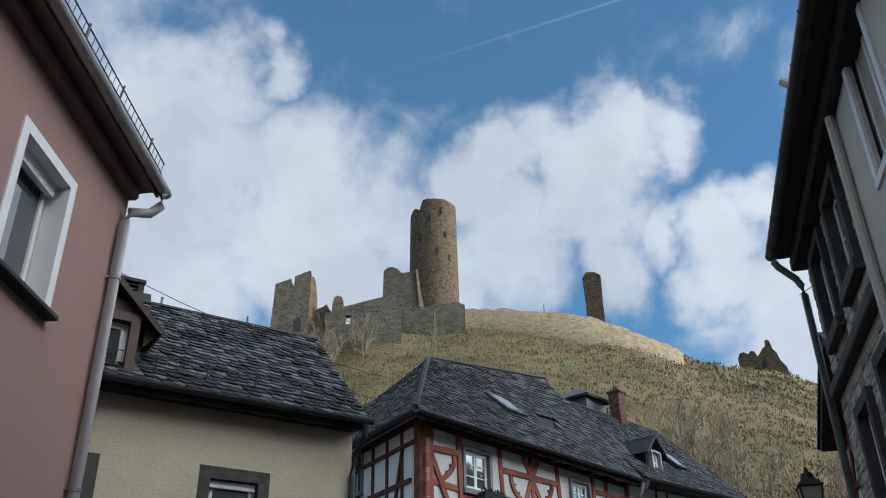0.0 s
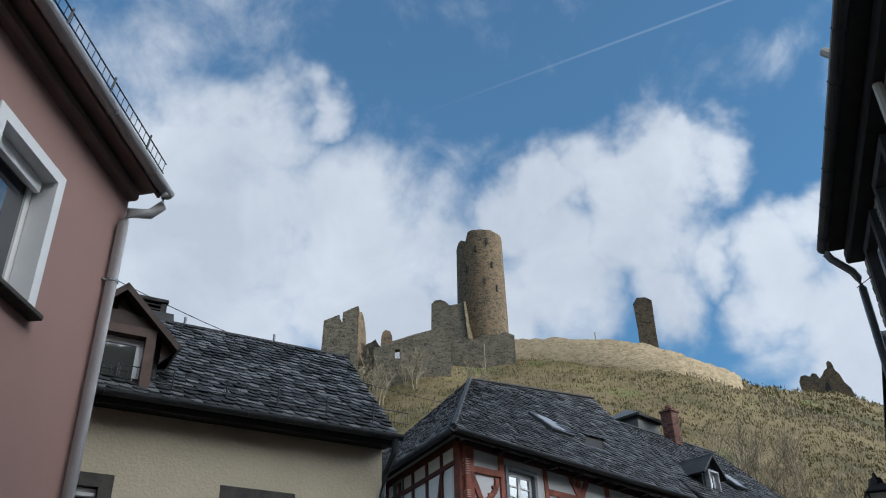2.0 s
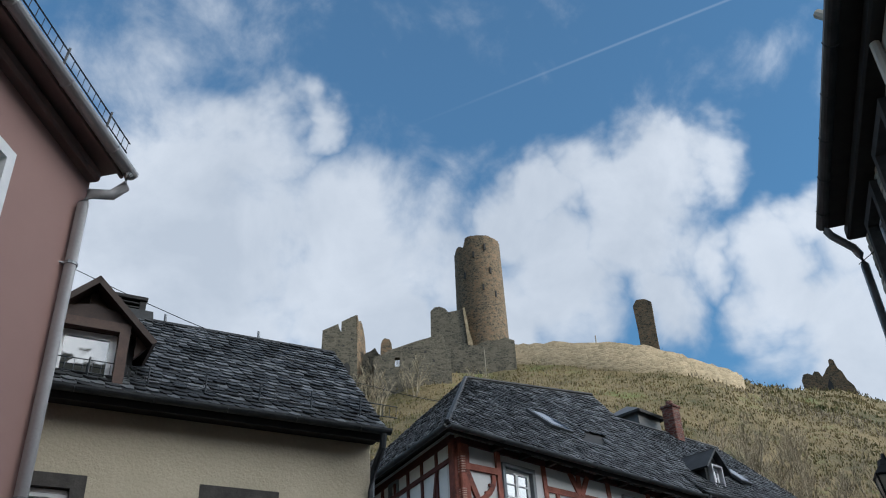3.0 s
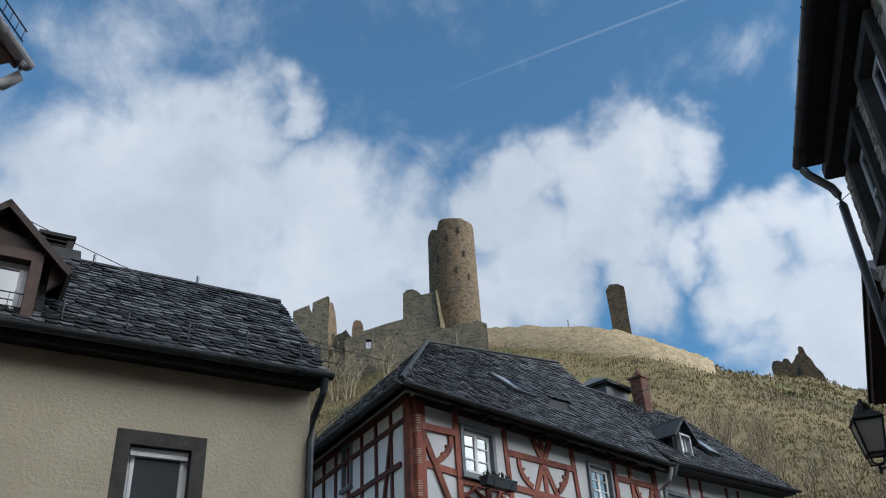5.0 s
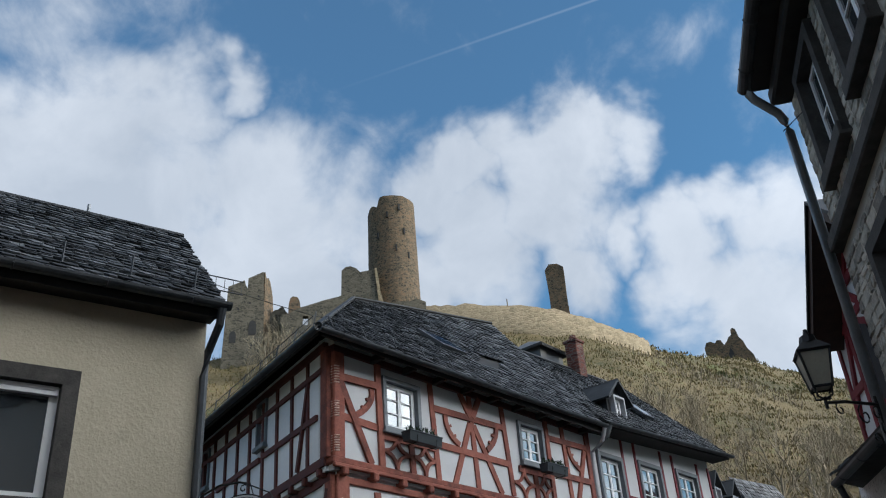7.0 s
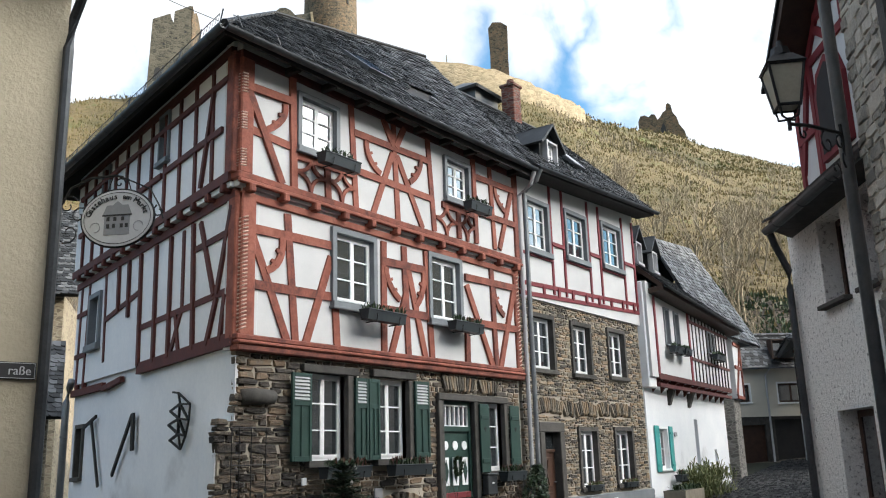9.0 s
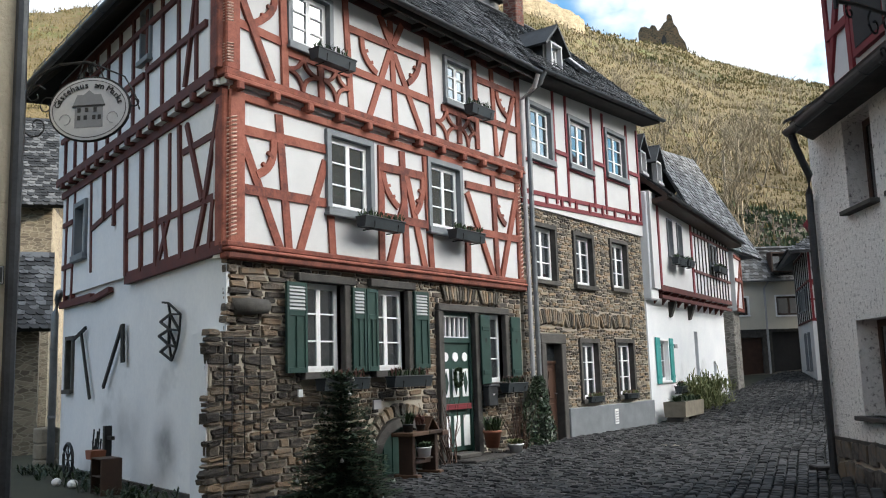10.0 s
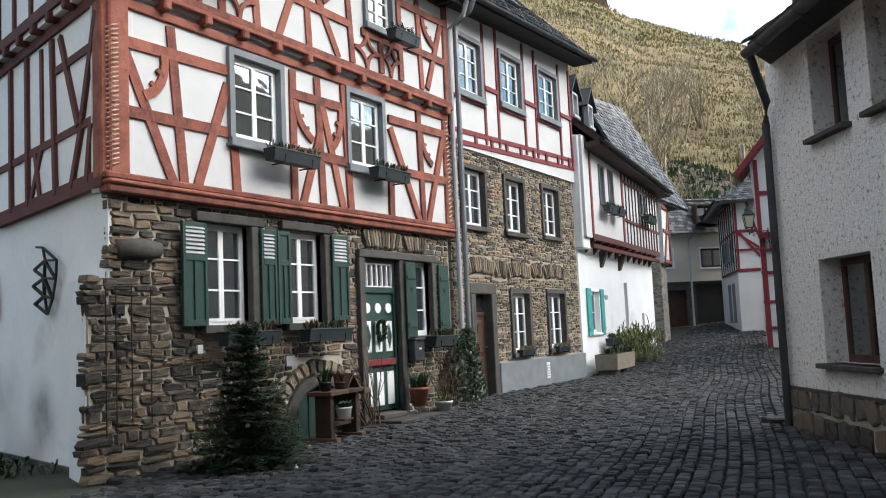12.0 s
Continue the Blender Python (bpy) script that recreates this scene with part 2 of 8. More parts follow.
M = {
    "plaster": material("white_plaster", [(0.50, 0.505, 0.51), (0.60, 0.60, 0.60)], 0.9, 1.2, 60, 0.25, 0.006, stain=((0.42, 0.42, 0.41), 0.60, 0.9, 0.4)),
    "rough_white": material("lime_wash", [(0.66, 0.68, 0.71), (0.78, 0.79, 0.80)], 0.92, 0.8, 14, 0.35, 0.012, stain=((0.36, 0.37, 0.38), 0.60, 0.55, 0.55)),
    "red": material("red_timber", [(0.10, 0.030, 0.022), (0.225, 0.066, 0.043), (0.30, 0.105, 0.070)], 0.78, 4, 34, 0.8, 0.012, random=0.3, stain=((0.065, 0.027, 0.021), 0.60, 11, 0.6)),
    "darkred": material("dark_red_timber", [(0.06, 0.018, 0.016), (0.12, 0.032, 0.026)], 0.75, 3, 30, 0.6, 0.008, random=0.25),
    "winered": material("wine_red_timber", [(0.12, 0.012, 0.018), (0.19, 0.02, 0.026)], 0.7, 3, 30, 0.4, 0.006, random=0.2),
    "carving": material("pale_carving", [(0.42, 0.26, 0.2), (0.6, 0.45, 0.38)], 0.8, 8, 50, 0.3),
    "slate": material("roof_slate", [(0.006, 0.007, 0.008), (0.015, 0.017, 0.019), (0.034, 0.037, 0.040), (0.10, 0.106, 0.112)], 0.58, 2.2, 40, 0.5, 0.006, island=0.95, spec=0.5, stain=((0.15, 0.155, 0.145), 0.66, 14, 0.45)),
    "slate_one": material("roof_slate_single", [(0.006, 0.007, 0.008), (0.015, 0.017, 0.019), (0.034, 0.037, 0.040), (0.10, 0.106, 0.112)], 0.58, 2.2, 40, 0.5, 0.006, random=0.95, spec=0.5, stain=((0.15, 0.155, 0.145), 0.66, 14, 0.45)),
    "stone": material("slate_rubble", [(0.034, 0.030, 0.027), (0.080, 0.067, 0.055), (0.14, 0.115, 0.088), (0.175, 0.125, 0.082)], 0.9, 4, 25, 1.0, 0.025, random=0.7),
    "stone_stuff": material("slate_rubble_joined", [(0.034, 0.030, 0.027), (0.080, 0.067, 0.055), (0.14, 0.115, 0.088), (0.175, 0.125, 0.082)], 0.9, 4, 25, 1.0, 0.025, island=0.7),
    "stone_tan": material("tan_rubble", [(0.06, 0.054, 0.045), (0.15, 0.13, 0.10), (0.25, 0.22, 0.17), (0.26, 0.19, 0.12)], 0.88, 4, 25, 0.9, 0.02, random=0.7),
    "stone_tan_stuff": material("tan_rubble_joined", [(0.06, 0.054, 0.045), (0.15, 0.13, 0.10), (0.25, 0.22, 0.17), (0.26, 0.19, 0.12)], 0.88, 4, 25, 0.9, 0.02, island=0.7),
    "stone_pale": material("pale_rubble", [(0.20, 0.185, 0.16), (0.36, 0.33, 0.28), (0.50, 0.46, 0.39)], 0.88, 4, 25, 0.9, 0.02, random=0.6),
    "stone_pale_stuff": material("pale_rubble_joined", [(0.20, 0.185, 0.16), (0.36, 0.33, 0.28), (0.50, 0.46, 0.39)], 0.88, 4, 25, 0.9, 0.02, island=0.6),
    "mortar": material("lime_mortar", [(0.32, 0.285, 0.23), (0.48, 0.435, 0.36)], 0.95, 2, 40, 0.5, 0.01),
    "basalt": material("basalt_surround", [(0.034, 0.032, 0.030), (0.085, 0.079, 0.072)], 0.88, 5, 50, 0.8, 0.012, random=0.3, stain=((0.13, 0.12, 0.10), 0.62, 7, 0.5)),
    "greysurround": material("grey_painted_surround", [(0.13, 0.145, 0.16), (0.20, 0.215, 0.23)], 0.7, 3, 40, 0.2, 0.003),
    "white": material("white_window_paint", [(0.72, 0.73, 0.74), (0.82, 0.82, 0.82)], 0.5, 3, 40, 0.1, 0.002),
    "glass": glass("window_glass"),
    "curtain": material("net_curtain", [(0.35, 0.36, 0.36), (0.55, 0.56, 0.56)], 0.95, 6, 60, 0.4, 0.01),
    # near-black that stands in for the shade inside openings and houses
    "room": material("unlit_interior_shade", [(0.02, 0.02, 0.022), (0.035, 0.034, 0.034)], 0.95, 2, 20, 0.0),
    "green": material("green_shutter_paint", [(0.009, 0.032, 0.025), (0.018, 0.052, 0.042)], 0.55, 4, 40, 0.3, 0.003, random=0.25),
    "louvre": material("grey_louvre_paint", [(0.24, 0.27, 0.27), (0.36, 0.38, 0.38)], 0.6, 4, 40, 0.2, 0.003),
    "teal": material("turquoise_shutter_paint", [(0.04, 0.27, 0.26), (0.07, 0.36, 0.34)], 0.5, 4, 40, 0.1, 0.002),
    "gutter": material("dark_zinc", [(0.035, 0.038, 0.042), (0.075, 0.08, 0.085)], 0.45, 4, 40, 0.15, 0.003, metal=0.5),
    "zinc": material("grey_zinc", [(0.16, 0.17, 0.18), (0.26, 0.27, 0.28)], 0.42, 4, 40, 0.15, 0.003, metal=0.5),
    "palepipe": material("pale_painted_pipe", [(0.34, 0.34, 0.35), (0.44, 0.44, 0.45)], 0.45, 3, 40, 0.1, 0.002),
    "iron": material("wrought_iron", [(0.010, 0.010, 0.011), (0.025, 0.025, 0.026)], 0.5, 8, 60, 0.3, 0.003, metal=0.4),
    "pink": material("pink_render", [(0.30, 0.185, 0.165), (0.35, 0.22, 0.195)], 0.92, 0.7, 120, 0.25, 0.003),
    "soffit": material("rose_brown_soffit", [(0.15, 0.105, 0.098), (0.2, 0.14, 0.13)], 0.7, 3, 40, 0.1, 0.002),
    "cream": material("cream_render", [(0.42, 0.37, 0.27), (0.53, 0.475, 0.36)], 0.95, 0.9, 20, 1.0, 0.03, stain=((0.20, 0.165, 0.115), 0.66, 3, 0.4)),
    "roughcast": material("grey_roughcast", [(0.70, 0.69, 0.665), (0.86, 0.845, 0.82)], 0.95, 16, 50, 1.0, 0.03, stain=((0.13, 0.125, 0.12), 0.545, 17, 0.85)),
    "beige": material("beige_render", [(0.52, 0.485, 0.41), (0.60, 0.565, 0.48)], 0.9, 1, 60, 0.2, 0.004),
    "darkwood": material("dark_stained_wood", [(0.025, 0.014, 0.010), (0.055, 0.030, 0.020)], 0.6, 5, 40, 0.4, 0.006),
    "brownwood": material("brown_door_wood", [(0.045, 0.022, 0.014), (0.085, 0.042, 0.026)], 0.5, 5, 40, 0.3, 0.004),
    "bench": material("dark_worn_wood", [(0.05, 0.028, 0.016), (0.12, 0.064, 0.036)], 0.6, 5, 40, 0.3, 0.004),
    "cobble": material("basalt_sett", [(0.008, 0.009, 0.010), (0.020, 0.021, 0.022), (0.052, 0.052, 0.052)], 0.74, 2, 30, 0.6, 0.010, random=0.75, spec=0.38),
    "cobble_stuff": material("basalt_sett_joined", [(0.008, 0.009, 0.010), (0.020, 0.021, 0.022), (0.052, 0.052, 0.052)], 0.74, 2, 30, 0.6, 0.010, island=0.75, spec=0.38),
    "dirt": material("joint_dirt", [(0.020, 0.021, 0.015), (0.040, 0.045, 0.026)], 0.95, 1.2, 30, 0.6, 0.01),
    "leaf": material("dark_leaves", [(0.014, 0.030, 0.012), (0.035, 0.065, 0.022)], 0.6, 6, 30, 0.2, island=0.5),
    "fir": material("fir_needles", [(0.018, 0.040, 0.022), (0.045, 0.082, 0.040)], 0.65, 6, 30, 0.2, island=0.4),
    "ivy": material("ivy_leaves", [(0.008, 0.020, 0.008), (0.025, 0.05, 0.018)], 0.45, 6, 30, 0.2, island=0.5),
    "hillgrass": material("short_winter_grass", [(0.045, 0.056, 0.014), (0.115, 0.092, 0.035), (0.17, 0.126, 0.058)], 0.9, 0.12, 1.0, 0.0, island=0.25),
    "grass": material("dry_long_grass", [(0.09, 0.11, 0.04), (0.20, 0.21, 0.09)], 0.8, 6, 30, 0.1, island=0.5),
    "heather": material("heather_flowers", [(0.09, 0.04, 0.04), (0.20, 0.10, 0.075)], 0.8, 8, 40, 0.2, island=0.5),
    # bark made paler than bare_twigs, sunlight put into the colour
    "paletwig": material("pale_sunlit_bark", [(0.16, 0.135, 0.095), (0.32, 0.27, 0.19)], 0.9, 1.5, 20, 0.2, island=0.5),
    "bark": material("bare_twigs", [(0.10, 0.082, 0.06), (0.22, 0.18, 0.13)], 0.9, 3, 30, 0.3, island=0.4),
    "hill": material("hill_turf", [(0.038, 0.040, 0.013), (0.095, 0.075, 0.030), (0.14, 0.104, 0.050), (0.065, 0.095, 0.020)], 0.95, 0.12, 1.6, 1.0, 0.5, stain=((0.06, 0.12, 0.013), 0.58, 0.07, 0.6)),
    "rock": material("hill_rock", [(0.05, 0.043, 0.036), (0.13, 0.11, 0.085)], 0.95, 0.4, 3, 1.0, 0.4),
    "castle": masonry("castle_rubble", [(0.030, 0.025, 0.018), (0.088, 0.064, 0.040), (0.15, 0.092, 0.052)], (0.15, 0.118, 0.078), 0.40, 0.22, 0.1),
    # greyer copy of castle_rubble, the castle's shadow side put into the colour
    "castlegrey": masonry("shaded_castle_rubble", [(0.035, 0.032, 0.025), (0.11, 0.097, 0.073)], (0.125, 0.11, 0.083), 0.46, 0.24, 0.1),
    # paler rubble with the low sun's brightness put into its colour
    "curtainwall": masonry("sunlit_castle_rubble", [(0.17, 0.135, 0.083), (0.32, 0.25, 0.16)], (0.29, 0.235, 0.155), 0.6, 0.3, 0.12, 0.9),
    "greywall": masonry("grey_rubble_wall", [(0.10, 0.096, 0.088), (0.26, 0.245, 0.22)], (0.32, 0.305, 0.28), 0.26, 0.12, 0.12, 0.7),
    "churchstone": masonry("yellow_rubble_wall", [(0.12, 0.10, 0.075), (0.27, 0.235, 0.175)], (0.31, 0.28, 0.215), 0.24, 0.10, 0.10, 0.7),
    "brick": masonry("chimney_brick", [(0.10, 0.035, 0.028), (0.19, 0.07, 0.05)], (0.16, 0.14, 0.12), 0.22, 0.08, 0.1),
    "crazy": material("polygonal_plinth_stone", [(0.045, 0.042, 0.04), (0.11, 0.10, 0.09), (0.15, 0.115, 0.08)], 0.8, 3, 30, 0.6, 0.01, random=0.6),
    "terracotta": material("terracotta", [(0.17, 0.062, 0.035), (0.26, 0.10, 0.06)], 0.8, 6, 40, 0.2, 0.003),
    "signwhite": material("weathered_sign_paint", [(0.50, 0.51, 0.52), (0.62, 0.63, 0.63)], 0.6, 3, 40, 0.1, 0.002),
    "ink": material("sign_ink", [(0.03, 0.03, 0.032), (0.05, 0.05, 0.05)], 0.7, 4, 40, 0.0),
    "inkgrey": material("sign_grey", [(0.22, 0.23, 0.24), (0.30, 0.31, 0.32)], 0.7, 4, 40, 0.0),
    "lampglass": material("frosted_lamp_glass", [(0.33, 0.31, 0.24), (0.42, 0.39, 0.30)], 0.35, 5, 40, 0.1, 0.002),
    "planter": material("concrete_trough", [(0.17, 0.15, 0.115), (0.27, 0.24, 0.19)], 0.9, 4, 40, 0.5, 0.006),
    "plasticbox": material("dark_flower_box", [(0.016, 0.022, 0.026), (0.03, 0.037, 0.042)], 0.5, 4, 40, 0.1, 0.002),
    "bauble": material("silver_bauble", [(0.42, 0.42, 0.40), (0.6, 0.6, 0.57)], 0.3, 6, 40, 0.0),
    # blue tint stands in for the sky reflected in the roof windows
    "skylight": glass("sky_tinted_glass", (0.03, 0.06, 0.12)),
    "beam_black": material("black_tarred_post", [(0.012, 0.011, 0.011), (0.03, 0.027, 0.025)], 0.7, 5, 40, 0.4, 0.006),
}


def sooted(m, spots):
    """Soot smudges on a wall: spots of (u, z, half width, half height, strength)."""
    nt = m.node_tree
    N, L = nt.nodes.new, nt.links.new
    p = nt.nodes["Principled BSDF"]
    tc = next(n for n in nt.nodes if n.type == "TEX_COORD")
    ns = N("ShaderNodeTexNoise")
    ns.inputs["Scale"].default_value, ns.inputs["Detail"].default_value = 2.2, 6
    L(tc.outputs["Object"], ns.inputs["Vector"])
    for u, z, w, h, k in spots:
        mp = N("ShaderNodeMapping")
        mp.inputs["Location"].default_value = (-u / w, 0, -z / h)
        mp.inputs["Scale"].default_value = (1 / w, 0, 1 / h)
        L(tc.outputs["Object"], mp.inputs["Vector"])
        ln = N("ShaderNodeVectorMath")
        ln.operation = "LENGTH"
        L(mp.outputs[0], ln.inputs[0])
        r = N("ShaderNodeMapRange")
        r.interpolation_type = "SMOOTHSTEP"
        L(ln.outputs["Value"], r.inputs["Value"])
        r.inputs["To Min"].default_value, r.inputs["To Max"].default_value = 1.6 * k, 0.0
        f = N("ShaderNodeMath")
        f.operation, f.use_clamp = "MULTIPLY", True
        L(r.outputs[0], f.inputs[0])
        L(ns.outputs["Fac"], f.inputs[1])
        mx = N("ShaderNodeMixRGB")
        L(f.outputs[0], mx.inputs[0])
        L(p.inputs["Base Color"].links[0].from_socket, mx.inputs[1])
        mx.inputs[2].default_value = (0.09, 0.09, 0.095, 1)
        L(mx.outputs[0], p.inputs["Base Color"])


M["sooty_white"] = material("sooty_lime_wash", [(0.66, 0.68, 0.71), (0.78, 0.79, 0.80)], 0.92, 0.8, 14, 0.35, 0.012, stain=((0.36, 0.37, 0.38), 0.60, 0.55, 0.55))
sooted(M["sooty_white"], [(5.9, 0.0, 0.75, 0.75, 0.8), (4.0, 0.3, 1.5, 0.7, 0.4), (2.2, -0.6, 1.6, 0.6, 0.5)])


# ---- mesh helpers ----
def to_object(name, bm, mat, smooth=False):
    me = bpy.data.meshes.new(name)
    bmesh.ops.recalc_face_normals(bm, faces=bm.faces)
    bm.to_mesh(me)
    bm.free()
    for m in (mat if isinstance(mat, (list, tuple)) else [mat]):
        me.materials.append(M[m])
    if smooth:
        for f in me.polygons:
            f.use_smooth = True
    return new(name, me)


def part(name, bm, mat, parent, label="", smooth=False):
    ob = to_object(name, bm, mat, smooth)
    ob.parent = parent
    if label:
        ob["label"] = label
    return ob


def thing(name, label, category, m=None, group="", kind=""):
    ob = tagged(new(name), label, category, group, kind)
    ob.empty_display_size = 0.2
    if m is not None:
        ob.matrix_world = m
    return ob


def solo(name, bm, mat, label, category, m=None, kind="", group="", smooth=False):
    ob = tagged(to_object(name, bm, mat, smooth), label, category, group, kind)
    if m is not None:
        ob.matrix_world = m
    return ob


def box(bm, x0, x1, y0, y1, z0, z1, bevel=0.0):
    r = bmesh.ops.create_cube(bm, size=1, matrix=Matrix.LocRotScale(((x0 + x1) / 2, (y0 + y1) / 2, (z0 + z1) / 2), None, (abs(x1 - x0), abs(y1 - y0), abs(z1 - z0))))
    if bevel:
        es = list({e for v in r["verts"] for e in v.link_edges})
        bmesh.ops.bevel(bm, geom=es, offset=bevel, segments=1, affect="EDGES")
    return bm


def bx(*a, bevel=0.0):
    return box(bmesh.new(), *a, bevel=bevel)


def prism(bm, pts, d0, d1, axis="y"):
    """A polygon given in (u, z), drawn out along y from d0 to d1 (or in (x, y) along z)."""
    def at(p, d):
        return (p[0], d, p[1]) if axis == "y" else ((p[0], p[1], d) if axis == "z" else (d, p[0], p[1]))
    a = [bm.verts.new(at(p, d0)) for p in pts]
    b = [bm.verts.new(at(p, d1)) for p in pts]
    bm.faces.new(a)
    bm.faces.new(b[::-1])
    for i in range(len(pts)):
        j = (i + 1) % len(pts)
        bm.faces.new((a[i], b[i], b[j], a[j]))
    return bm


def strut(bm, p, q, w, d0, d1):
    """A timber in the plane of a wall, from p to q in (u, z), w wide, from depth d0 to d1."""
    p, q = Vector(p), Vector(q)
    n = (q - p).normalized()
    n = Vector((-n.y, n.x)) * (w / 2)
    return prism(bm, [p + n, q + n, q - n, p - n], d0, d1)


def tube(bm, pts, r, n=8, cap=True):
    pts = [Vector(p) for p in pts]
    rings = []
    for i, p in enumerate(pts):
        t = (pts[min(i + 1, len(pts) - 1)] - pts[max(i - 1, 0)]).normalized()
        s = t.orthogonal().normalized() if abs(t.z) > 0.95 else t.cross(Vector((0, 0, 1))).normalized()
        o = t.cross(s)
        rr = r[i] if isinstance(r, (list, tuple)) else r
        rings.append([bm.verts.new(p + s * (rr * math.cos(2 * math.pi * k / n)) + o * (rr * math.sin(2 * math.pi * k / n))) for k in range(n)])
    for a, b in zip(rings, rings[1:]):
        for k in range(n):
            bm.faces.new((a[k], a[(k + 1) % n], b[(k + 1) % n], b[k]))
    if cap:
        bm.faces.new(rings[0][::-1])
        bm.faces.new(rings[-1])
    return bm


def half_pipe(bm, p, q, r, n=8):
    """A half-round gutter from p to q, open upwards, with a wall of its own."""
    p, q = Vector(p), Vector(q)
    t = (q - p).normalized()
    s = t.cross(Vector((0, 0, 1))).normalized()
    rows = []
    for c in (p, q):
        row = []
        for rad, rng in ((r, range(n + 1)), (r * 0.86, range(n, -1, -1))):
            for k in rng:
                a = math.pi * k / n
                row.append(bm.verts.new(c + s * (rad * math.cos(a)) - Vector((0, 0, 1)) * (rad * math.sin(a))))
        rows.append(row)
    m = len(rows[0])
    for k in range(m):
        bm.faces.new((rows[0][k], rows[0][(k + 1) % m], rows[1][(k + 1) % m], rows[1][k]))
    bm.faces.new(rows[0])
    bm.faces.new(rows[1][::-1])
    return bm


def frame_at(x, y, z, deg):
    return pose(x, y, z, 0, 0, deg)


def wall_with_holes(bm, u0, u1, z0, z1, d0, d1, holes):
    """One closed slab with openings through it."""
    us = sorted({u0, u1, *[h for o in holes for h in o[:2] if u0 < h < u1]})
    zs = sorted({z0, z1, *[h for o in holes for h in o[2:4] if z0 < h < z1]})
    n, m = len(us) - 1, len(zs) - 1
    solid = [[not any(o[0] < (us[i] + us[i + 1]) / 2 < o[1] and o[2] < (zs[j] + zs[j + 1]) / 2 < o[3] for o in holes) for j in range(m)] for i in range(n)]
    made = {}

    def v(i, j, d):
        if (i, j, d) not in made:
            made[i, j, d] = bm.verts.new((us[i], (d0, d1)[d], zs[j]))
        return made[i, j, d]

    def full(i, j):
        return 0 <= i < n and 0 <= j < m and solid[i][j]
    for i in range(n):
        for j in range(m):
            if not solid[i][j]:
                continue
            bm.faces.new((v(i, j, 0), v(i + 1, j, 0), v(i + 1, j + 1, 0), v(i, j + 1, 0)))
            bm.faces.new((v(i, j, 1), v(i, j + 1, 1), v(i + 1, j + 1, 1), v(i + 1, j, 1)))
            for (a, b), (c, d), (p, q) in (((i, j), (i, j + 1), (i - 1, j)), ((i + 1, j + 1), (i + 1, j), (i + 1, j)), ((i + 1, j), (i, j), (i, j - 1)), ((i, j + 1), (i + 1, j + 1), (i, j + 1))):
                if not full(p, q):
                    bm.faces.new((v(a, b, 0), v(c, d, 0), v(c, d, 1), v(a, b, 1)))
    return bm


def ring(u0, u1, z0, z1, w, d0, d1, cross=()):
    """A flat frame w wide, with cross bars at the heights given, in one piece."""
    zs = [z0 + w, *[k for c in cross for k in (c - 0.012, c + 0.012)], z1 - w]
    return wall_with_holes(bmesh.new(), u0, u1, z0, z1, d0, d1, [(u0 + w, u1 - w, a, b) for a, b in zip(zs[::2], zs[1::2])])


def stone_shape(seed, n=5):
    """A rough block of unit size whose face bulges towards -y."""
    r = random.Random(seed)
    v, f = [], []
    ring = []
    for (x, z) in ((-0.5, -0.5), (0, -0.52), (0.5, -0.5), (0.52, 0), (0.5, 0.5), (0, 0.52), (-0.5, 0.5), (-0.52, 0)):
        ring.append((x * r.uniform(0.80, 1.0) + r.uniform(-0.03, 0.03), z * r.uniform(0.70, 0.98) + r.uniform(-0.06, 0.06)))
    for x, z in ring:
        v.append((x, 0.5, z))
    for x, z in ring:
        v.append((x, -0.2 - r.uniform(0, 0.12), z))
    for x, z in ring:
        v.append((x * 0.90, -0.34 - r.uniform(0, 0.18), z * 0.82))
    k = 8
    for i in range(k):
        j = (i + 1) % k
        f += [(i, j, k + j, k + i), (k + i, k + j, 2 * k + j, 2 * k + i)]
    f.append(tuple(range(2 * k, 3 * k)))
    return v, f


def slate_shape(seed):
    r = random.Random(seed)
    w = r.uniform(0.46, 0.52)
    c = r.uniform(0.30, 0.42)
    top = [(-w, 0.7, 0.0), (-w, -0.5 + c, 0.55), (-w + c, -0.5, 0.62), (w - 0.08, -0.5, 0.62), (w, -0.42, 0.6), (w, 0.7, 0.0)]
    v = top + [(x, y, z - 0.5) for x, y, z in top]
    n = 6
    f = [tuple(range(n))] + [(i, n + i, n + (i + 1) % n, (i + 1) % n) for i in range(n)]
    return v, f


def sett_shape(seed):
    r = random.Random(seed)
    ring = [(x * r.uniform(0.88, 1.0), y * r.uniform(0.88, 1.0)) for x, y in ((-0.5, -0.5), (0.5, -0.5), (0.5, 0.5), (-0.5, 0.5))]
    v = [(x, y, -0.6) for x, y in ring] + [(x, y, 0.25 + r.uniform(-0.05, 0.05)) for x, y in ring] + [(x * 0.78, y * 0.78, 0.45 + r.uniform(-0.08, 0.08)) for x, y in ring]
    f = []
    for b in (0, 4):
        f += [(b + i, b + (i + 1) % 4, b + 4 + (i + 1) % 4, b + 4 + i) for i in range(4)]
    f.append((8, 9, 10, 11))
    return v, f


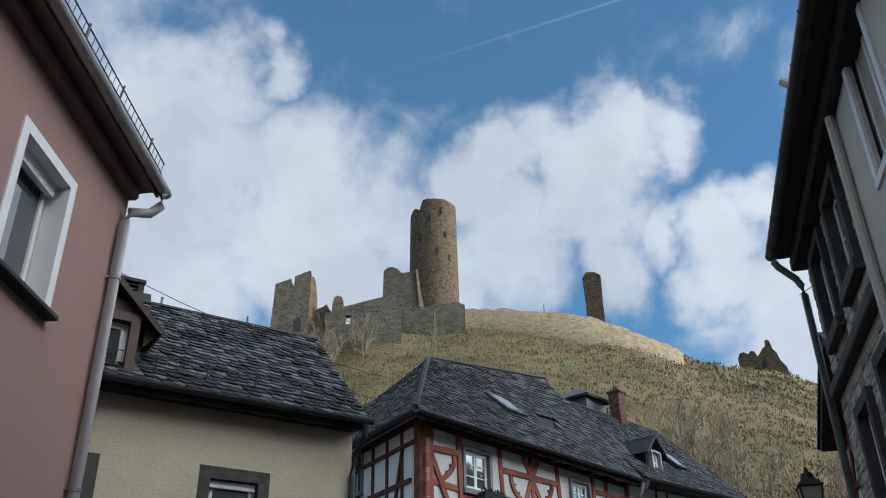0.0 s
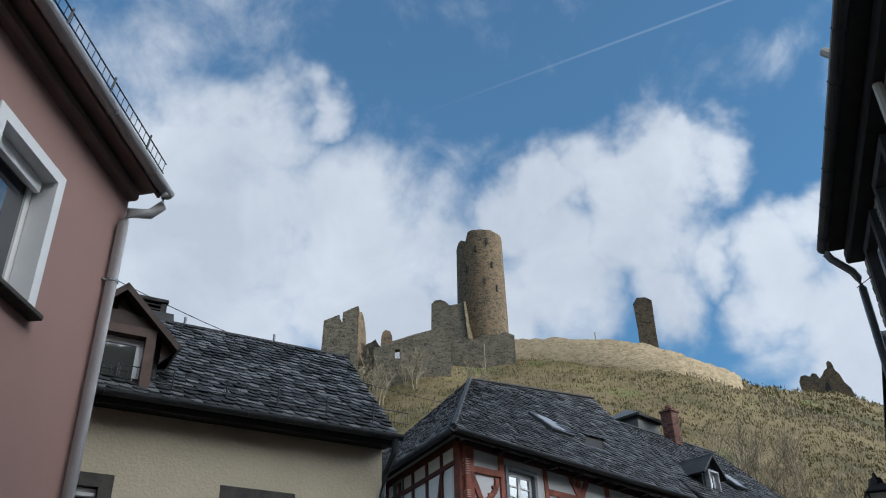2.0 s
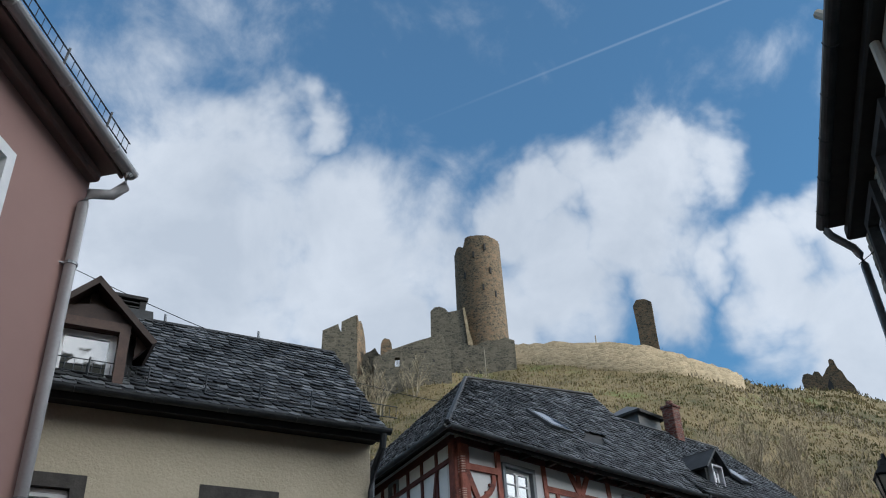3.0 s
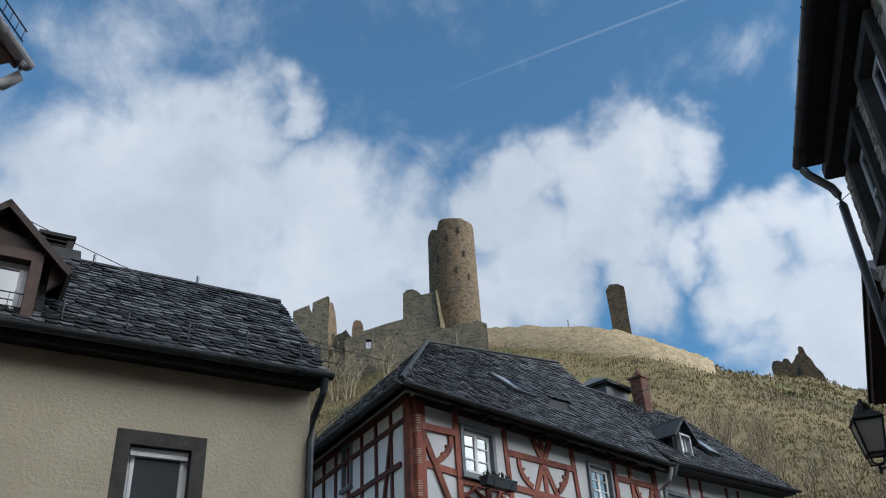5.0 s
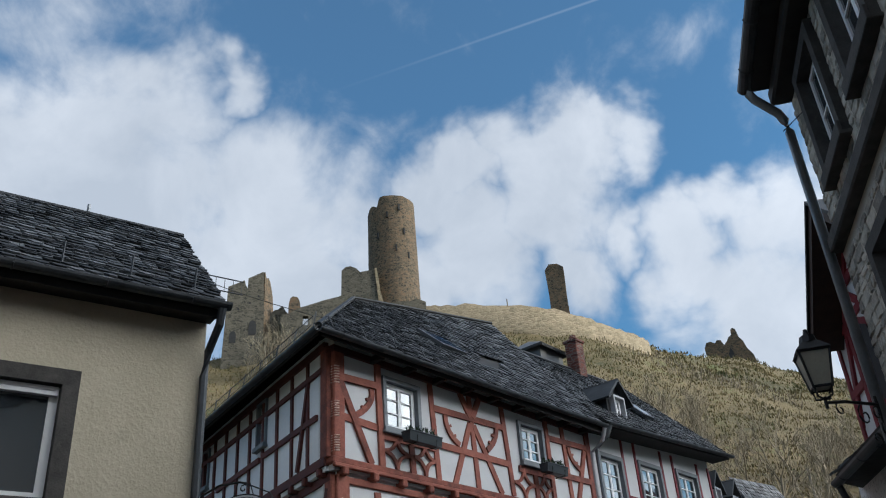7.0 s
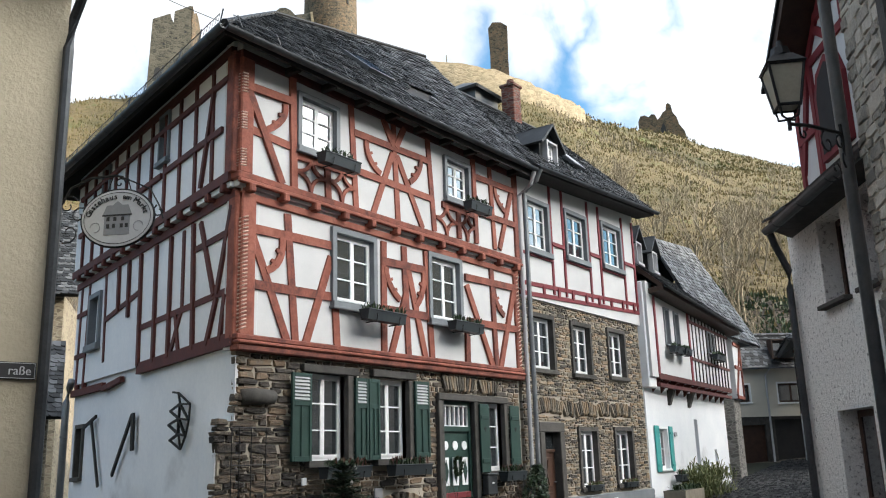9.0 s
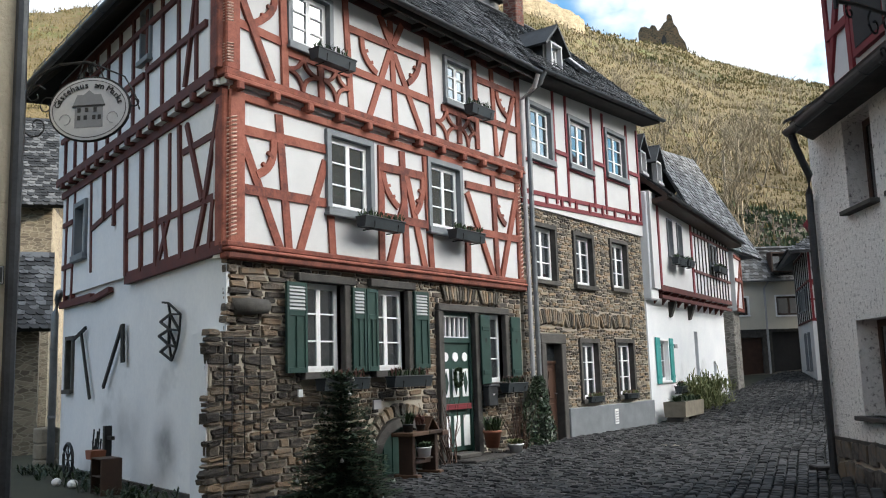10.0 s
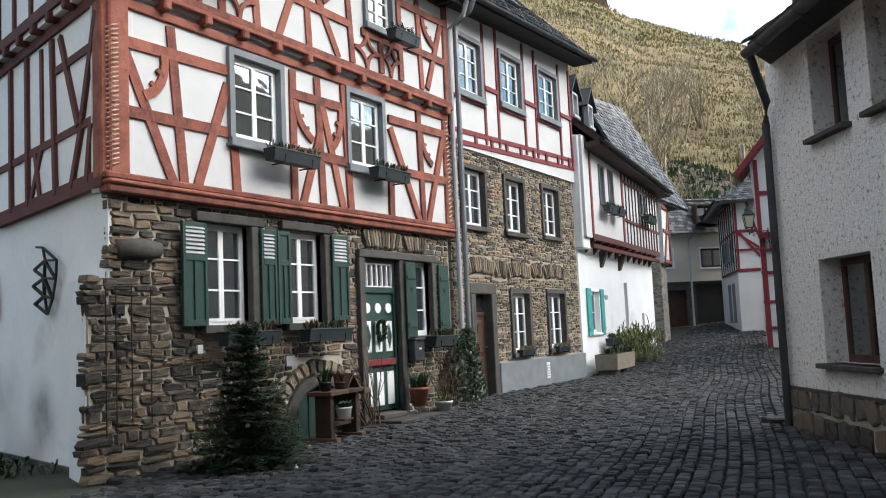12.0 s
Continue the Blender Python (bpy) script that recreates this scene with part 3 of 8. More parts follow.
def lay(name, parent, places, shapes, mat, mat_joined, single=0, label=""):
    """Lays pieces: the first `single` places as objects that share meshes, the rest joined."""
    meshes = []
    for k, (v, f) in enumerate(shapes):
        me = bpy.data.meshes.new(name)
        me.from_pydata(v, [], f)
        me.materials.append(M[mat])
        meshes.append(me)
    for i, m in enumerate(places[:single]):
        ob = new(name, meshes[i % len(meshes)])
        ob.parent = parent
        ob.matrix_local = m
    rest = places[single:]
    if rest:
        vs, fs, base = [], [], 0
        arr = [np.array(v) for v, f in shapes]
        for i, m in enumerate(rest):
            k = i % len(shapes)
            mm = np.array(m)
            vs.append(arr[k] @ mm[:3, :3].T + mm[:3, 3])
            fs += [tuple(a + base for a in q) for q in shapes[k][1]]
            base += len(arr[k])
        me = bpy.data.meshes.new(name + "s")
        me.from_pydata(np.concatenate(vs).tolist(), [], fs)
        me.materials.append(M[mat_joined])
        ob = new(name + "s", me)
        ob.parent = parent
        ob["kind"] = "stuff"
        if label:
            ob["label"] = label


STONES = [stone_shape(i) for i in range(14)]
SLATES = [slate_shape(i) for i in range(8)]
SETTS = [sett_shape(i) for i in range(12)]


def rubble(parent, u0, u1, z0, z1, y, holes, seed, hmin=0.07, hmax=0.16, lmin=0.16, lmax=0.5, thick=0.12, mat="stone", single=0, near=None, edge=None):
    """Courses of rough flat stones on the wall face y; edge(z) trims the left end."""
    r = random.Random(seed)
    places = []
    z = z0
    while z < z1 - 0.03:
        h = min(r.uniform(hmin, hmax), z1 - z)
        u = (edge(z + h / 2) if edge else u0) + r.uniform(-0.06, 0.0)
        while u < u1:
            w = min(r.uniform(lmin, lmax) * (0.6 + 0.4 * h / hmax), u1 - u)
            a, b = u + 0.012, u + w - 0.012
            hit = [o for o in holes if o[0] < b and o[1] > a and o[2] < z + h * 0.75 and o[3] > z + h * 0.25]
            if hit:
                o = hit[0]
                if a < o[0] - 0.08:
                    b = o[0] - 0.005
                elif b > o[1] + 0.08:
                    a = o[1] + 0.005
                    if any(q[0] < b and q[1] > a and q[2] < z + h * 0.75 and q[3] > z + h * 0.25 for q in holes):
                        a = b
                else:
                    a = b
            if b - a > 0.05:
                t = thick * r.uniform(0.75, 1.15)
                places.append(Matrix.LocRotScale(((a + b) / 2, y + t * 0.16, z + h / 2 + r.uniform(-0.012, 0.012)), Euler((r.uniform(-0.05, 0.05), r.uniform(-0.07, 0.07), r.uniform(-0.05, 0.05))), ((b - a) * 1.02, t, h * r.uniform(0.88, 1.06))))
            u += w
        z += h
    if near is not None:
        places.sort(key=lambda m: (m.translation.x - near[0]) ** 2 + (m.translation.z - near[1]) ** 2)
    lay("stone", parent, places, STONES, mat, mat + "_stuff", single)


def slates(parent, a, b, c, d, wide=0.26, step=0.17, single=0, seed=1, skip=()):
    """Slates on the plane with eave a-b and ridge d-c."""
    a, b, c, d = map(Vector, (a, b, c, d))
    hgt = max((d - a).length, (c - b).length)
    hgt = ((d + c) / 2 - (a + b) / 2).length if (c - d).length > 0.1 else (d - (a + b) / 2).length
    wide, step = wide * 0.72, step * 0.90
    r = random.Random(seed)
    places = []
    rows = int(hgt / step)
    for j in range(rows + 1):
        f = min(1, (j * step) / hgt)
        lo, hi = a.lerp(d, f), b.lerp(c, f)
        width = (hi - lo).length
        if width < 0.15:
            continue
        e = (hi - lo) / width
        u = -(j * 0.38 % 1) * wide - r.uniform(0, 0.03)
        while u < width:
            full = wide * r.uniform(0.85, 1.15)
            lo_u, hi_u = max(u, 0.0), min(u + full, width)
            w, mid = hi_u - lo_u, (lo_u + hi_u) / 2
            if w > 0.05:
                g = mid / width
                s = (d.lerp(c, g) - a.lerp(b, g)).normalized()
                n = e.cross(s).normalized()
                if n.z < 0:
                    n = -n
                s = n.cross(e)
                p = lo + e * mid + n * r.uniform(0.0, 0.007)
                if not any(k[0] < mid < k[1] and k[2] < j * step < k[3] for k in skip):
                    rot = Matrix((e, s, n)).transposed().to_4x4()
                    places.append(Matrix.Translation(p) @ rot @ Matrix.Rotation(r.uniform(-0.05, 0.05), 4, "Z") @ Matrix.Rotation(r.uniform(-0.025, 0.035), 4, "X") @ Matrix.Diagonal((w * 1.02, step * 1.25, 0.05 * r.uniform(0.7, 1.3), 1)))
            u += full
    lay("slate", parent, places, SLATES, "slate_one", "slate", single)


def slab(bm, pts, thick):
    """A closed slab below the polygon pts."""
    pts = [Vector(p) for p in pts]
    n = (pts[1] - pts[0]).cross(pts[2] - pts[0]).normalized()
    if n.z < 0:
        n = -n
    a = [bm.verts.new(p) for p in pts]
    b = [bm.verts.new(p - n * thick) for p in pts]
    bm.faces.new(a)
    bm.faces.new(b[::-1])
    for i in range(len(pts)):
        j = (i + 1) % len(pts)
        bm.faces.new((a[i], b[i], b[j], a[j]))
    return bm


def casement(parent, u0, u1, z0, z1, y, sash="white", rows=3, sill=None, surround=None, sw=0.11, proud=0.04, curtains=False, cols=2, name="window", inset=0.11):
    """A window in a wall face at y: surround, sash frames, glazing bars, panes, sill. u0..z1 is the surround's outside."""
    w = bpy.data.objects.new(name, None)
    scene.collection.objects.link(w)
    w.parent = parent
    iu0, iu1, iz0, iz1 = u0, u1, z0, z1
    if surround:
        iu0, iu1, iz0, iz1 = u0 + sw, u1 - sw, z0 + sw * 0.9, z1 - sw
        part("surround", ring(u0, u1, z0, z1, sw, y - proud, y + 0.22), surround, w)
        part("surround_sill", bx(u0 - 0.02, u1 + 0.02, y - proud - 0.045, y - proud - 0.001, z0 - 0.01, iz0, bevel=0.008), surround, w)
    ys = y + inset
    fw = 0.05
    part("window_frame", ring(iu0, iu1, iz0, iz1, fw, ys, ys + 0.06), sash, w)
    gap = (iu1 - iu0 - 2 * fw) / cols
    hgt = iz1 - iz0 - 2 * fw
    for k in range(cols):
        a = iu0 + fw + k * gap
        b = a + gap
        part("sash", ring(a + 0.001, b - 0.001, iz0 + fw, iz1 - fw, 0.042, ys - 0.015, ys + 0.03, [iz0 + fw + hgt * i / rows for i in range(1, rows)]), sash, w)
        for i in range(rows):
            z_lo, z_hi = iz0 + fw + hgt * i / rows, iz0 + fw + hgt * (i + 1) / rows
            part("pane", bx(a + 0.02, b - 0.02, ys + 0.008, ys + 0.014, z_lo + 0.006, z_hi - 0.006), "glass", w)
    # dark sheet behind the panes in place of an unlit interior
    part("unlit_backing", bx(iu0 - 0.04, iu1 + 0.04, y + 0.235, y + 0.25, iz0 - 0.04, iz1 + 0.04), "room", w)
    if sill:
        part("window_sill", bx(u0 - 0.03, u1 + 0.03, y - proud - 0.05, y + 0.1, z0 - 0.045, z0 + 0.001, bevel=0.008), sill, w)
    if curtains:
        bm = bmesh.new()
        for a, b in ((iu0 + 0.06, iu0 + 0.26), (iu1 - 0.26, iu1 - 0.06)):
            for i in range(6):
                u = a + (b - a) * i / 6
                box(bm, u, u + (b - a) / 7, ys + 0.055 + 0.012 * (i % 2), ys + 0.07 + 0.012 * (i % 2), iz0 + 0.08, iz1 - 0.06)
        part("curtain", bm, "curtain", w)
    return w


def gutter_run(parent, p, q, r=0.075, mat="gutter", name="gutter"):
    bm = half_pipe(bmesh.new(), p, q, r)
    p, q = Vector(p), Vector(q)
    g = part(name, bm, mat, parent)
    t = (q - p).normalized()
    n = int((q - p).length / 0.9)
    if n:
        seam = part("seam", tube(bmesh.new(), [(r * 1.03 * math.cos(k * math.pi / 6) * t.y, -r * 1.03 * math.cos(k * math.pi / 6) * t.x, -r * 1.03 * math.sin(k * math.pi / 6)) for k in range(7)], r * 0.12, 4), mat, g)
        seam.location = p.lerp(q, 0.5 / n)
        for i in range(1, n):
            ob = new("seam", seam.data)
            ob.parent, ob.location = g, p.lerp(q, (i + 0.5) / n)
    return g


def snow_guard(parent, p, q, up, height=0.22, spacing=0.8, bars=0.11, mat="gutter"):
    """A lattice along the eave that holds snow back, on brackets."""
    p, q, up = Vector(p), Vector(q), Vector(up).normalized()
    ln = (q - p).length
    t = (q - p).normalized()
    rail = bmesh.new()
    for h in (0.05, height):
        tube(rail, [p + up * h, q + up * h], 0.008, 5)
    g = part("snow_guard", rail, mat, parent)
    bm = bmesh.new()
    for i in range(int(ln / bars) + 1):
        c = p + t * (i * bars)
        tube(bm, [c + up * 0.05, c + up * height], 0.004, 4, False)
    part("guard_bars", bm, mat, g)["kind"] = "stuff"
    first = part("guard_bracket", tube(bmesh.new(), [up * -0.06, up * (height + 0.04)], 0.013, 5), mat, g)
    first.location = p + t * 0.1
    for i in range(1, int(ln / spacing) + 1):
        ob = new("guard_bracket", first.data)
        ob.parent, ob.location = g, p + t * (0.1 + i * spacing)
    return g


def deck(a, b, c, d, thick=0.1, n=8, low=0.05):
    """A roof deck that follows the same bent surface as its slates."""
    a, b, c, d = map(Vector, (a, b, c, d))
    bm = bmesh.new()
    rows = []
    for k in (low, low + thick):
        rows.append([[bm.verts.new(a.lerp(d, j / n).lerp(b.lerp(c, j / n), i / n) - Vector((0, 0, k))) for i in range(n + 1)] for j in range(n + 1)])
    for j in range(n):
        for i in range(n):
            for k in (0, 1):
                q = rows[k]
                bm.faces.new((q[j][i], q[j][i + 1], q[j + 1][i + 1], q[j + 1][i]))
    top, bot = rows
    for i in range(n):
        for p, q in (((0, i), (0, i + 1)), ((n, i), (n, i + 1)), ((i, 0), (i + 1, 0)), ((i, n), (i + 1, n))):
            bm.faces.new((top[p[0]][p[1]], top[q[0]][q[1]], bot[q[0]][q[1]], bot[p[0]][p[1]]))
    return bm


# ---- ground and hill ----
def street(x, y):
    s = max(0.0, min(1.0, (0.77 * x + 0.64 * y) / 8.5))
    z = -0.6 * s
    z += 0.14 * max(0.0, min(1.0, (x - 16) / 6))
    if x > 28:
        z += 0.055 * min(x - 28, 22)
    return z


# skyline of the hill: azimuth and elevation from the start of the walk, and distance
# azimuths -140 to -45: unseen ridge added to block the sun from the lane
SKYLINE = [(-180, 13, 120), (-140, 22, 112), (-110, 28, 105), (-75, 29, 105), (-45, 24, 115), (-20, 11, 190), (0, 13.2, 185), (8, 14.6, 172), (13.5, 16.4, 170), (18.3, 18.2, 178), (20.1, 19.3, 173), (22.6, 19.9, 162), (25.1, 20.6, 146),
           (27.3, 21.6, 136), (31, 23.2, 131), (36, 24.0, 129), (41, 24.4, 128), (47, 24.0, 124), (54, 22.0, 118), (62, 20.5, 112), (75, 18, 108), (95, 12, 120), (130, 9, 130), (180, 13, 120)]
CREST = []
for az, el, dist in SKYLINE:
    px, py, pz = dist * math.cos(radians(az)), dist * math.sin(radians(az)), 1.5 + dist * math.tan(radians(el))
    CREST.append((math.degrees(math.atan2(py - 3, px - 5)), math.hypot(px - 5, py - 3), pz))
CREST[0] = (-180.0, *CREST[0][1:])
CREST[-1] = (180.0, *CREST[-1][1:])
AZ, CREST_R, CREST_Z = zip(*CREST)


def terrain(x, y):
    dx, dy = x - 5, y - 3
    r, az = math.hypot(dx, dy), math.degrees(math.atan2(dy, dx))
    rc, zc = float(np.interp(az, AZ, CREST_R)), float(np.interp(az, AZ, CREST_Z))
    rf = 46.0 if -5 < az < 100 else 40.0
    base = street(min(x, 50), y)
    if r < rf:
        return base - (0.02 if x > 6 else 0.06)
    f = (r - rf) / (rc - rf)
    if f < 1:
        # steep rocky foot, then an even slope
        k = 0.92 * f + 0.08 * min(1.0, f * 9)
    else:
        k = 1.0 - 0.10 * min(1.0, (r - rc) / 250)
    z = base + (zc - base) * k
    w = min(1.0, (r - rf) / 12) * (1.0 if f < 0.9 or f > 1.2 else 0.35)
    return z + w * (1.3 * noise.noise((x * 0.07, y * 0.07, 0)) + 0.5 * noise.noise((x * 0.25, y * 0.25, 3)))


def build_ground():
    rings = [0.01] + [2.5 * i for i in range(1, 18)] + [44 + 2.2 * i for i in range(0, 72)] + [215, 260, 330, 450, 700, 1200, 2500, 4500]
    sect = [-180 + 4 * i for i in range(44)] + [-4 + 0.8 * i for i in range(106)] + [82 + 4 * i for i in range(25)]
    sect = [a for a in sect if a < 180]
    bm = bmesh.new()
    grid = []
    for r in rings:
        row = []
        for a in sect:
            x, y = 5 + r * math.cos(radians(a)), 3 + r * math.sin(radians(a))
            row.append(bm.verts.new((x, y, terrain(x, y))))
        grid.append(row)
    n = len(sect)
    for i in range(len(rings) - 1):
        for j in range(n):
            f = bm.faces.new((grid[i][j], grid[i + 1][j], grid[i + 1][(j + 1) % n], grid[i][(j + 1) % n]))
            f.material_index = 0 if rings[i] < 44 else (2 if rings[i] < 58 else 1)
    solo("ground", bm, ["dirt", "hill", "rock"], "valley floor rising into a grassy winter hillside", "ground", kind="structure", smooth=True)


build_ground()


# ---- castle ruin on the crest ----
def ragged_wall(bm, path, thick, seed, rough=0.35, step=1.2):
    """path: (x, y, foot, top); the top edge is broken."""
    r = random.Random(seed)
    pts = [path[0]]
    for a, b in zip(path, path[1:]):
        n = max(1, int(math.hypot(b[0] - a[0], b[1] - a[1]) / step))
        pts += [tuple(p + (q - p) * (i + 1) / n for p, q in zip(a, b)) for i in range(n)]
    rows = []
    for i, (x, y, f, t) in enumerate(pts):
        a, b = pts[max(i - 1, 0)], pts[min(i + 1, len(pts) - 1)]
        d = Vector((b[0] - a[0], b[1] - a[1])).normalized()
        nn = Vector((-d.y, d.x)) * thick / 2
        t += r.uniform(-rough, rough) * 0.5
        rows.append([bm.verts.new((x + s * nn.x, y + s * nn.y, z)) for s, z in ((1, f), (1, t), (-1, t + r.uniform(-0.2, 0.2)), (-1, f))])
    for a, b in zip(rows, rows[1:]):
        for q in range(4):
            bm.faces.new((a[q], a[(q + 1) % 4], b[(q + 1) % 4], b[q]))
    bm.faces.new(rows[0])
    bm.faces.new(rows[-1][::-1])
    return bm


def build_castle():
    # round keep
    tower = thing("castle_tower", "round ruined stone keep with a broken top on the hill crest", "tower", pose(93.0, 86.4, 0))
    bm = bmesh.new()
    n, ro, ri = 48, 4.15, 2.7
    levels = [54, 58, 62, 66, 70, 74, 77]
    outer, inner = [], []
    for k in range(n):
        a = 2 * math.pi * k / n
        d = math.degrees(a)
        top = 79.3
        if 95 < d < 195:
            top = 77.9 + 0.3 * math.sin(radians(d) * 7)
        top += 0.35 * noise.noise((d * 0.05, 1, 0))
        hs = levels + [top - 0.4, top]
        outer.append([bm.verts.new(((ro + 0.05 * noise.noise((d * 0.2, z, 5)) - 0.012 * (z - 54)) * math.cos(a), (ro - 0.012 * (z - 54)) * math.sin(a), z)) for z in hs])
        inner.append([bm.verts.new((ri * math.cos(a), ri * math.sin(a), z)) for z in (70, top)])
    for k in range(n):
        j = (k + 1) % n
        for i in range(len(levels) + 1):
            bm.faces.new((outer[k][i], outer[j][i], outer[j][i + 1], outer[k][i + 1]))
        bm.faces.new((outer[k][-1], outer[j][-1], inner[j][1], inner[k][1]))
        bm.faces.new((inner[k][1], inner[j][1], inner[j][0], inner[k][0]))
    bm.faces.new([q[0] for q in inner])
    part("tower_wall", bm, "castle", tower)
    # dark blocks set in the face stand in for the shade of slits
    for az, z in ((-118, 77.0), (-146, 75.6), (-108, 72.6), (-128, 69.4), (-98, 68.4), (-170, 72)):
        a = radians(az)
        ob = part("arrow_slit", bx(-0.14, 0.14, -0.12, 0.3, -0.55, 0.55), "room", tower)
        ob.matrix_local = pose(4.0 * math.cos(a), 4.0 * math.sin(a), z, 0, 0, az + 90)
    part("lightning_rod", tube(bmesh.new(), [(1.2, -1.5, 79), (1.2, -1.5, 80.9)], 0.06, 5), "iron", tower)
    # great hall: broad front, a return wall lit from the side
    hall = thing("castle_hall", "tall ruined stone hall wall with arched windows", "ruin", pose(68.33, 89.07, 0, 0, 0, -37.5))
    # front takes the darker shade copy, the lit return wall the plain rubble
    part("hall_wall", prism(bmesh.new(), [(-4.2, 42), (-3.9, 50), (-3.68, 57.1), (-1.53, 58.15), (-1.35, 57.4), (-1.1, 56.9), (-1.05, 58.5), (1.0, 59.6), (1.15, 55), (1.3, 42)], 0.0, 1.3), "castlegrey", hall)
    part("return_wall", ragged_wall(bmesh.new(), [(0.62, 0.9, 42, 59.5), (1.35, 2.8, 42, 59.3), (1.75, 4.0, 42, 57.6), (1.95, 4.7, 42, 54.5)], 1.2, 2, 0.5, 0.6), "castle", hall)
    # raised dark blocks give the window recesses their shade by colour
    for u, z, w, h in ((-2.75, 48.8, 0.42, 1.7), (-0.25, 50.0, 0.5, 2.1), (-0.1, 48.4, 0.3, 0.9), (-2.2, 53.6, 0.12, 0.3), (0.4, 55.6, 0.12, 0.3), (-0.7, 54.6, 0.1, 0.28)):
        bm = prism(bmesh.new(), [(-w, 0), (w, 0), (w, h * 0.7), (w * 0.7, h * 0.93), (0, h), (-w * 0.7, h * 0.93), (-w, h * 0.7)], -0.04, 0.5)
        part("arched_window", bm, "room", hall).matrix_local = pose(u, 0, z)
    # lower ward walls between hall and keep
    ward = thing("castle_ward_wall", "grey broken castle wall stepping up to the keep", "ruin", pose(68.33, 89.07, 0, 0, 0, -37.5))
    part("broken_wall", ragged_wall(bmesh.new(), [(2.1, 3.4, 42, 54.8), (3.2, 3.2, 42, 55.6), (4.4, 3.0, 42, 54.6), (4.9, 2.6, 42, 51.8)], 1.2, 4, 1.0, 0.5), "castlegrey", ward)
    part("turret_stub", prism(bmesh.new(), [(4.4, 42), (4.5, 55.3), (4.68, 56.0), (5.05, 56.35), (5.7, 56.2), (6.0, 55.5), (6.2, 53.6), (6.3, 42)], 0.9, 2.4), "castle", ward)
    part("ward_wall", wall_with_holes(bmesh.new(), 3.5, 14.2, 42, 52.95, -0.5, 0.5, [(6.35, 7.1, 51.35, 52.95)]), "castlegrey", ward)
    part("ward_wall", prism(bmesh.new(), [(7.1, 52.95), (7.1, 54.35), (9.2, 55.15), (11.3, 55.8), (13.2, 56.7), (13.5, 55.2), (14.2, 53.7), (14.2, 52.95)], -0.5, 0.5), "castlegrey", ward)
    part("ward_wall", prism(bmesh.new(), [(4.4, 52.95), (5.3, 53.55), (6.07, 54.0), (6.35, 54.1), (6.35, 52.95)], -0.5, 0.5), "castlegrey", ward)
    part("window_head", prism(bmesh.new(), [(6.35, 52.7), (7.1, 52.75), (7.1, 54.35), (6.35, 54.1)], -0.47, 0.47), "castlegrey", ward)
    # small dark blocks for the shade in putlog holes
    for u, z in ((9.0, 52.6), (10.6, 53.6), (8.4, 51.0), (11.8, 52.2)):
        part("putlog_hole", bx(u - 0.12, u + 0.12, -0.53, -0.3, z - 0.14, z + 0.14), "room", ward)
    cross = thing("castle_cross_wall", "grey stub of castle wall against the keep", "ruin", pose(85.66, 87.23, 0, 0, 0, -44.5))
    part("cross_wall", prism(bmesh.new(), [(-2.7, 48), (-2.32, 65.2), (-1.7, 65.85), (-0.9, 65.95), (-0.1, 65.6), (0.5, 64.9), (2.2, 65.2), (2.85, 65.5), (3.15, 62), (3.4, 58), (3.4, 48)], 0.0, 1.2), "castlegrey", cross)
    # raised pale sliver that paints the sunlit edge of the stub
    part("sunlit_edge", prism(bmesh.new(), [(2.72, 65.3), (3.0, 65.5), (3.3, 63.6), (3.5, 61.6), (3.9, 59.6), (4.05, 56), (3.3, 56), (3.25, 59), (3.0, 62)], -0.25, 1.15), "curtainwall", cross, "broken wall end in a paler, sunlit colour")
    part("terrace_wall", ragged_wall(bmesh.new(), [(-7.0, -3.4, 46, 54.2), (0.2, -3.0, 48, 56.4), (1.0, -3.0, 48, 57.0), (8.6, -2.6, 50, 58.4), (10.0, -2.4, 50, 58.2)], 1.2, 10, 0.25, 0.8), "castlegrey", cross)
    part("buttress", prism(bmesh.new(), [(-0.9, 50), (-0.8, 60.4), (-0.45, 60.6), (0.1, 58.6), (0.6, 56.9), (0.8, 50)], -2.3, -1.2), "castlegrey", cross)
    # long pale curtain wall
    cw = thing("castle_curtain_wall", "long pale sunlit rubble curtain wall with an arrow loop", "wall", Matrix())
    bm = bmesh.new()
    line = [(93.0, 80.4, 48, 58.6), (98.2, 70.4, 48, 57.0), (105.2, 63.0, 46, 55.2), (110.5, 60.0, 45, 53.2), (115.0, 58.6, 44, 53.0), (118.6, 58.2, 46, 52.4)]
    for _ in range(3):
        cut = [line[0]]
        for a, b in zip(line, line[1:]):
            cut += [tuple(p + (q - p) * k for p, q in zip(a, b)) for k in (0.25, 0.75)]
        line = cut + [line[-1]]
    ragged_wall(bm, line, 1.2, 11, 0.10, 0.9)
    part("curtain_wall", bm, "curtainwall", cw, smooth=True)
    # dark block drawn over the wall, the gap's shade as colour
    ob = part("wall_gap", prism(bmesh.new(), [(-0.5, 0), (0.5, 0), (0.3, 1.7), (0, 2.4), (-0.25, 1.6)], -0.15, 0.7), "room", cw)
    ob.matrix_local = pose(97.5, 71.5, 52.6, 0, 0, -62)
    # lone wall stump and the outwork ruin
    pil = thing("wall_stump", "tall thin stump of ruined stone wall", "ruin", pose(108.3, 66.0, 0, 0, 0, -60))
    bm = bmesh.new()
    prism(bm, [(-1.55, 52), (1.25, 52), (1.25, 56.5), (1.2, 60), (1.3, 64.6), (0.4, 65.3), (-0.9, 65.4), (-1.6, 64.4), (-1.45, 60)], -0.9, 1.2)
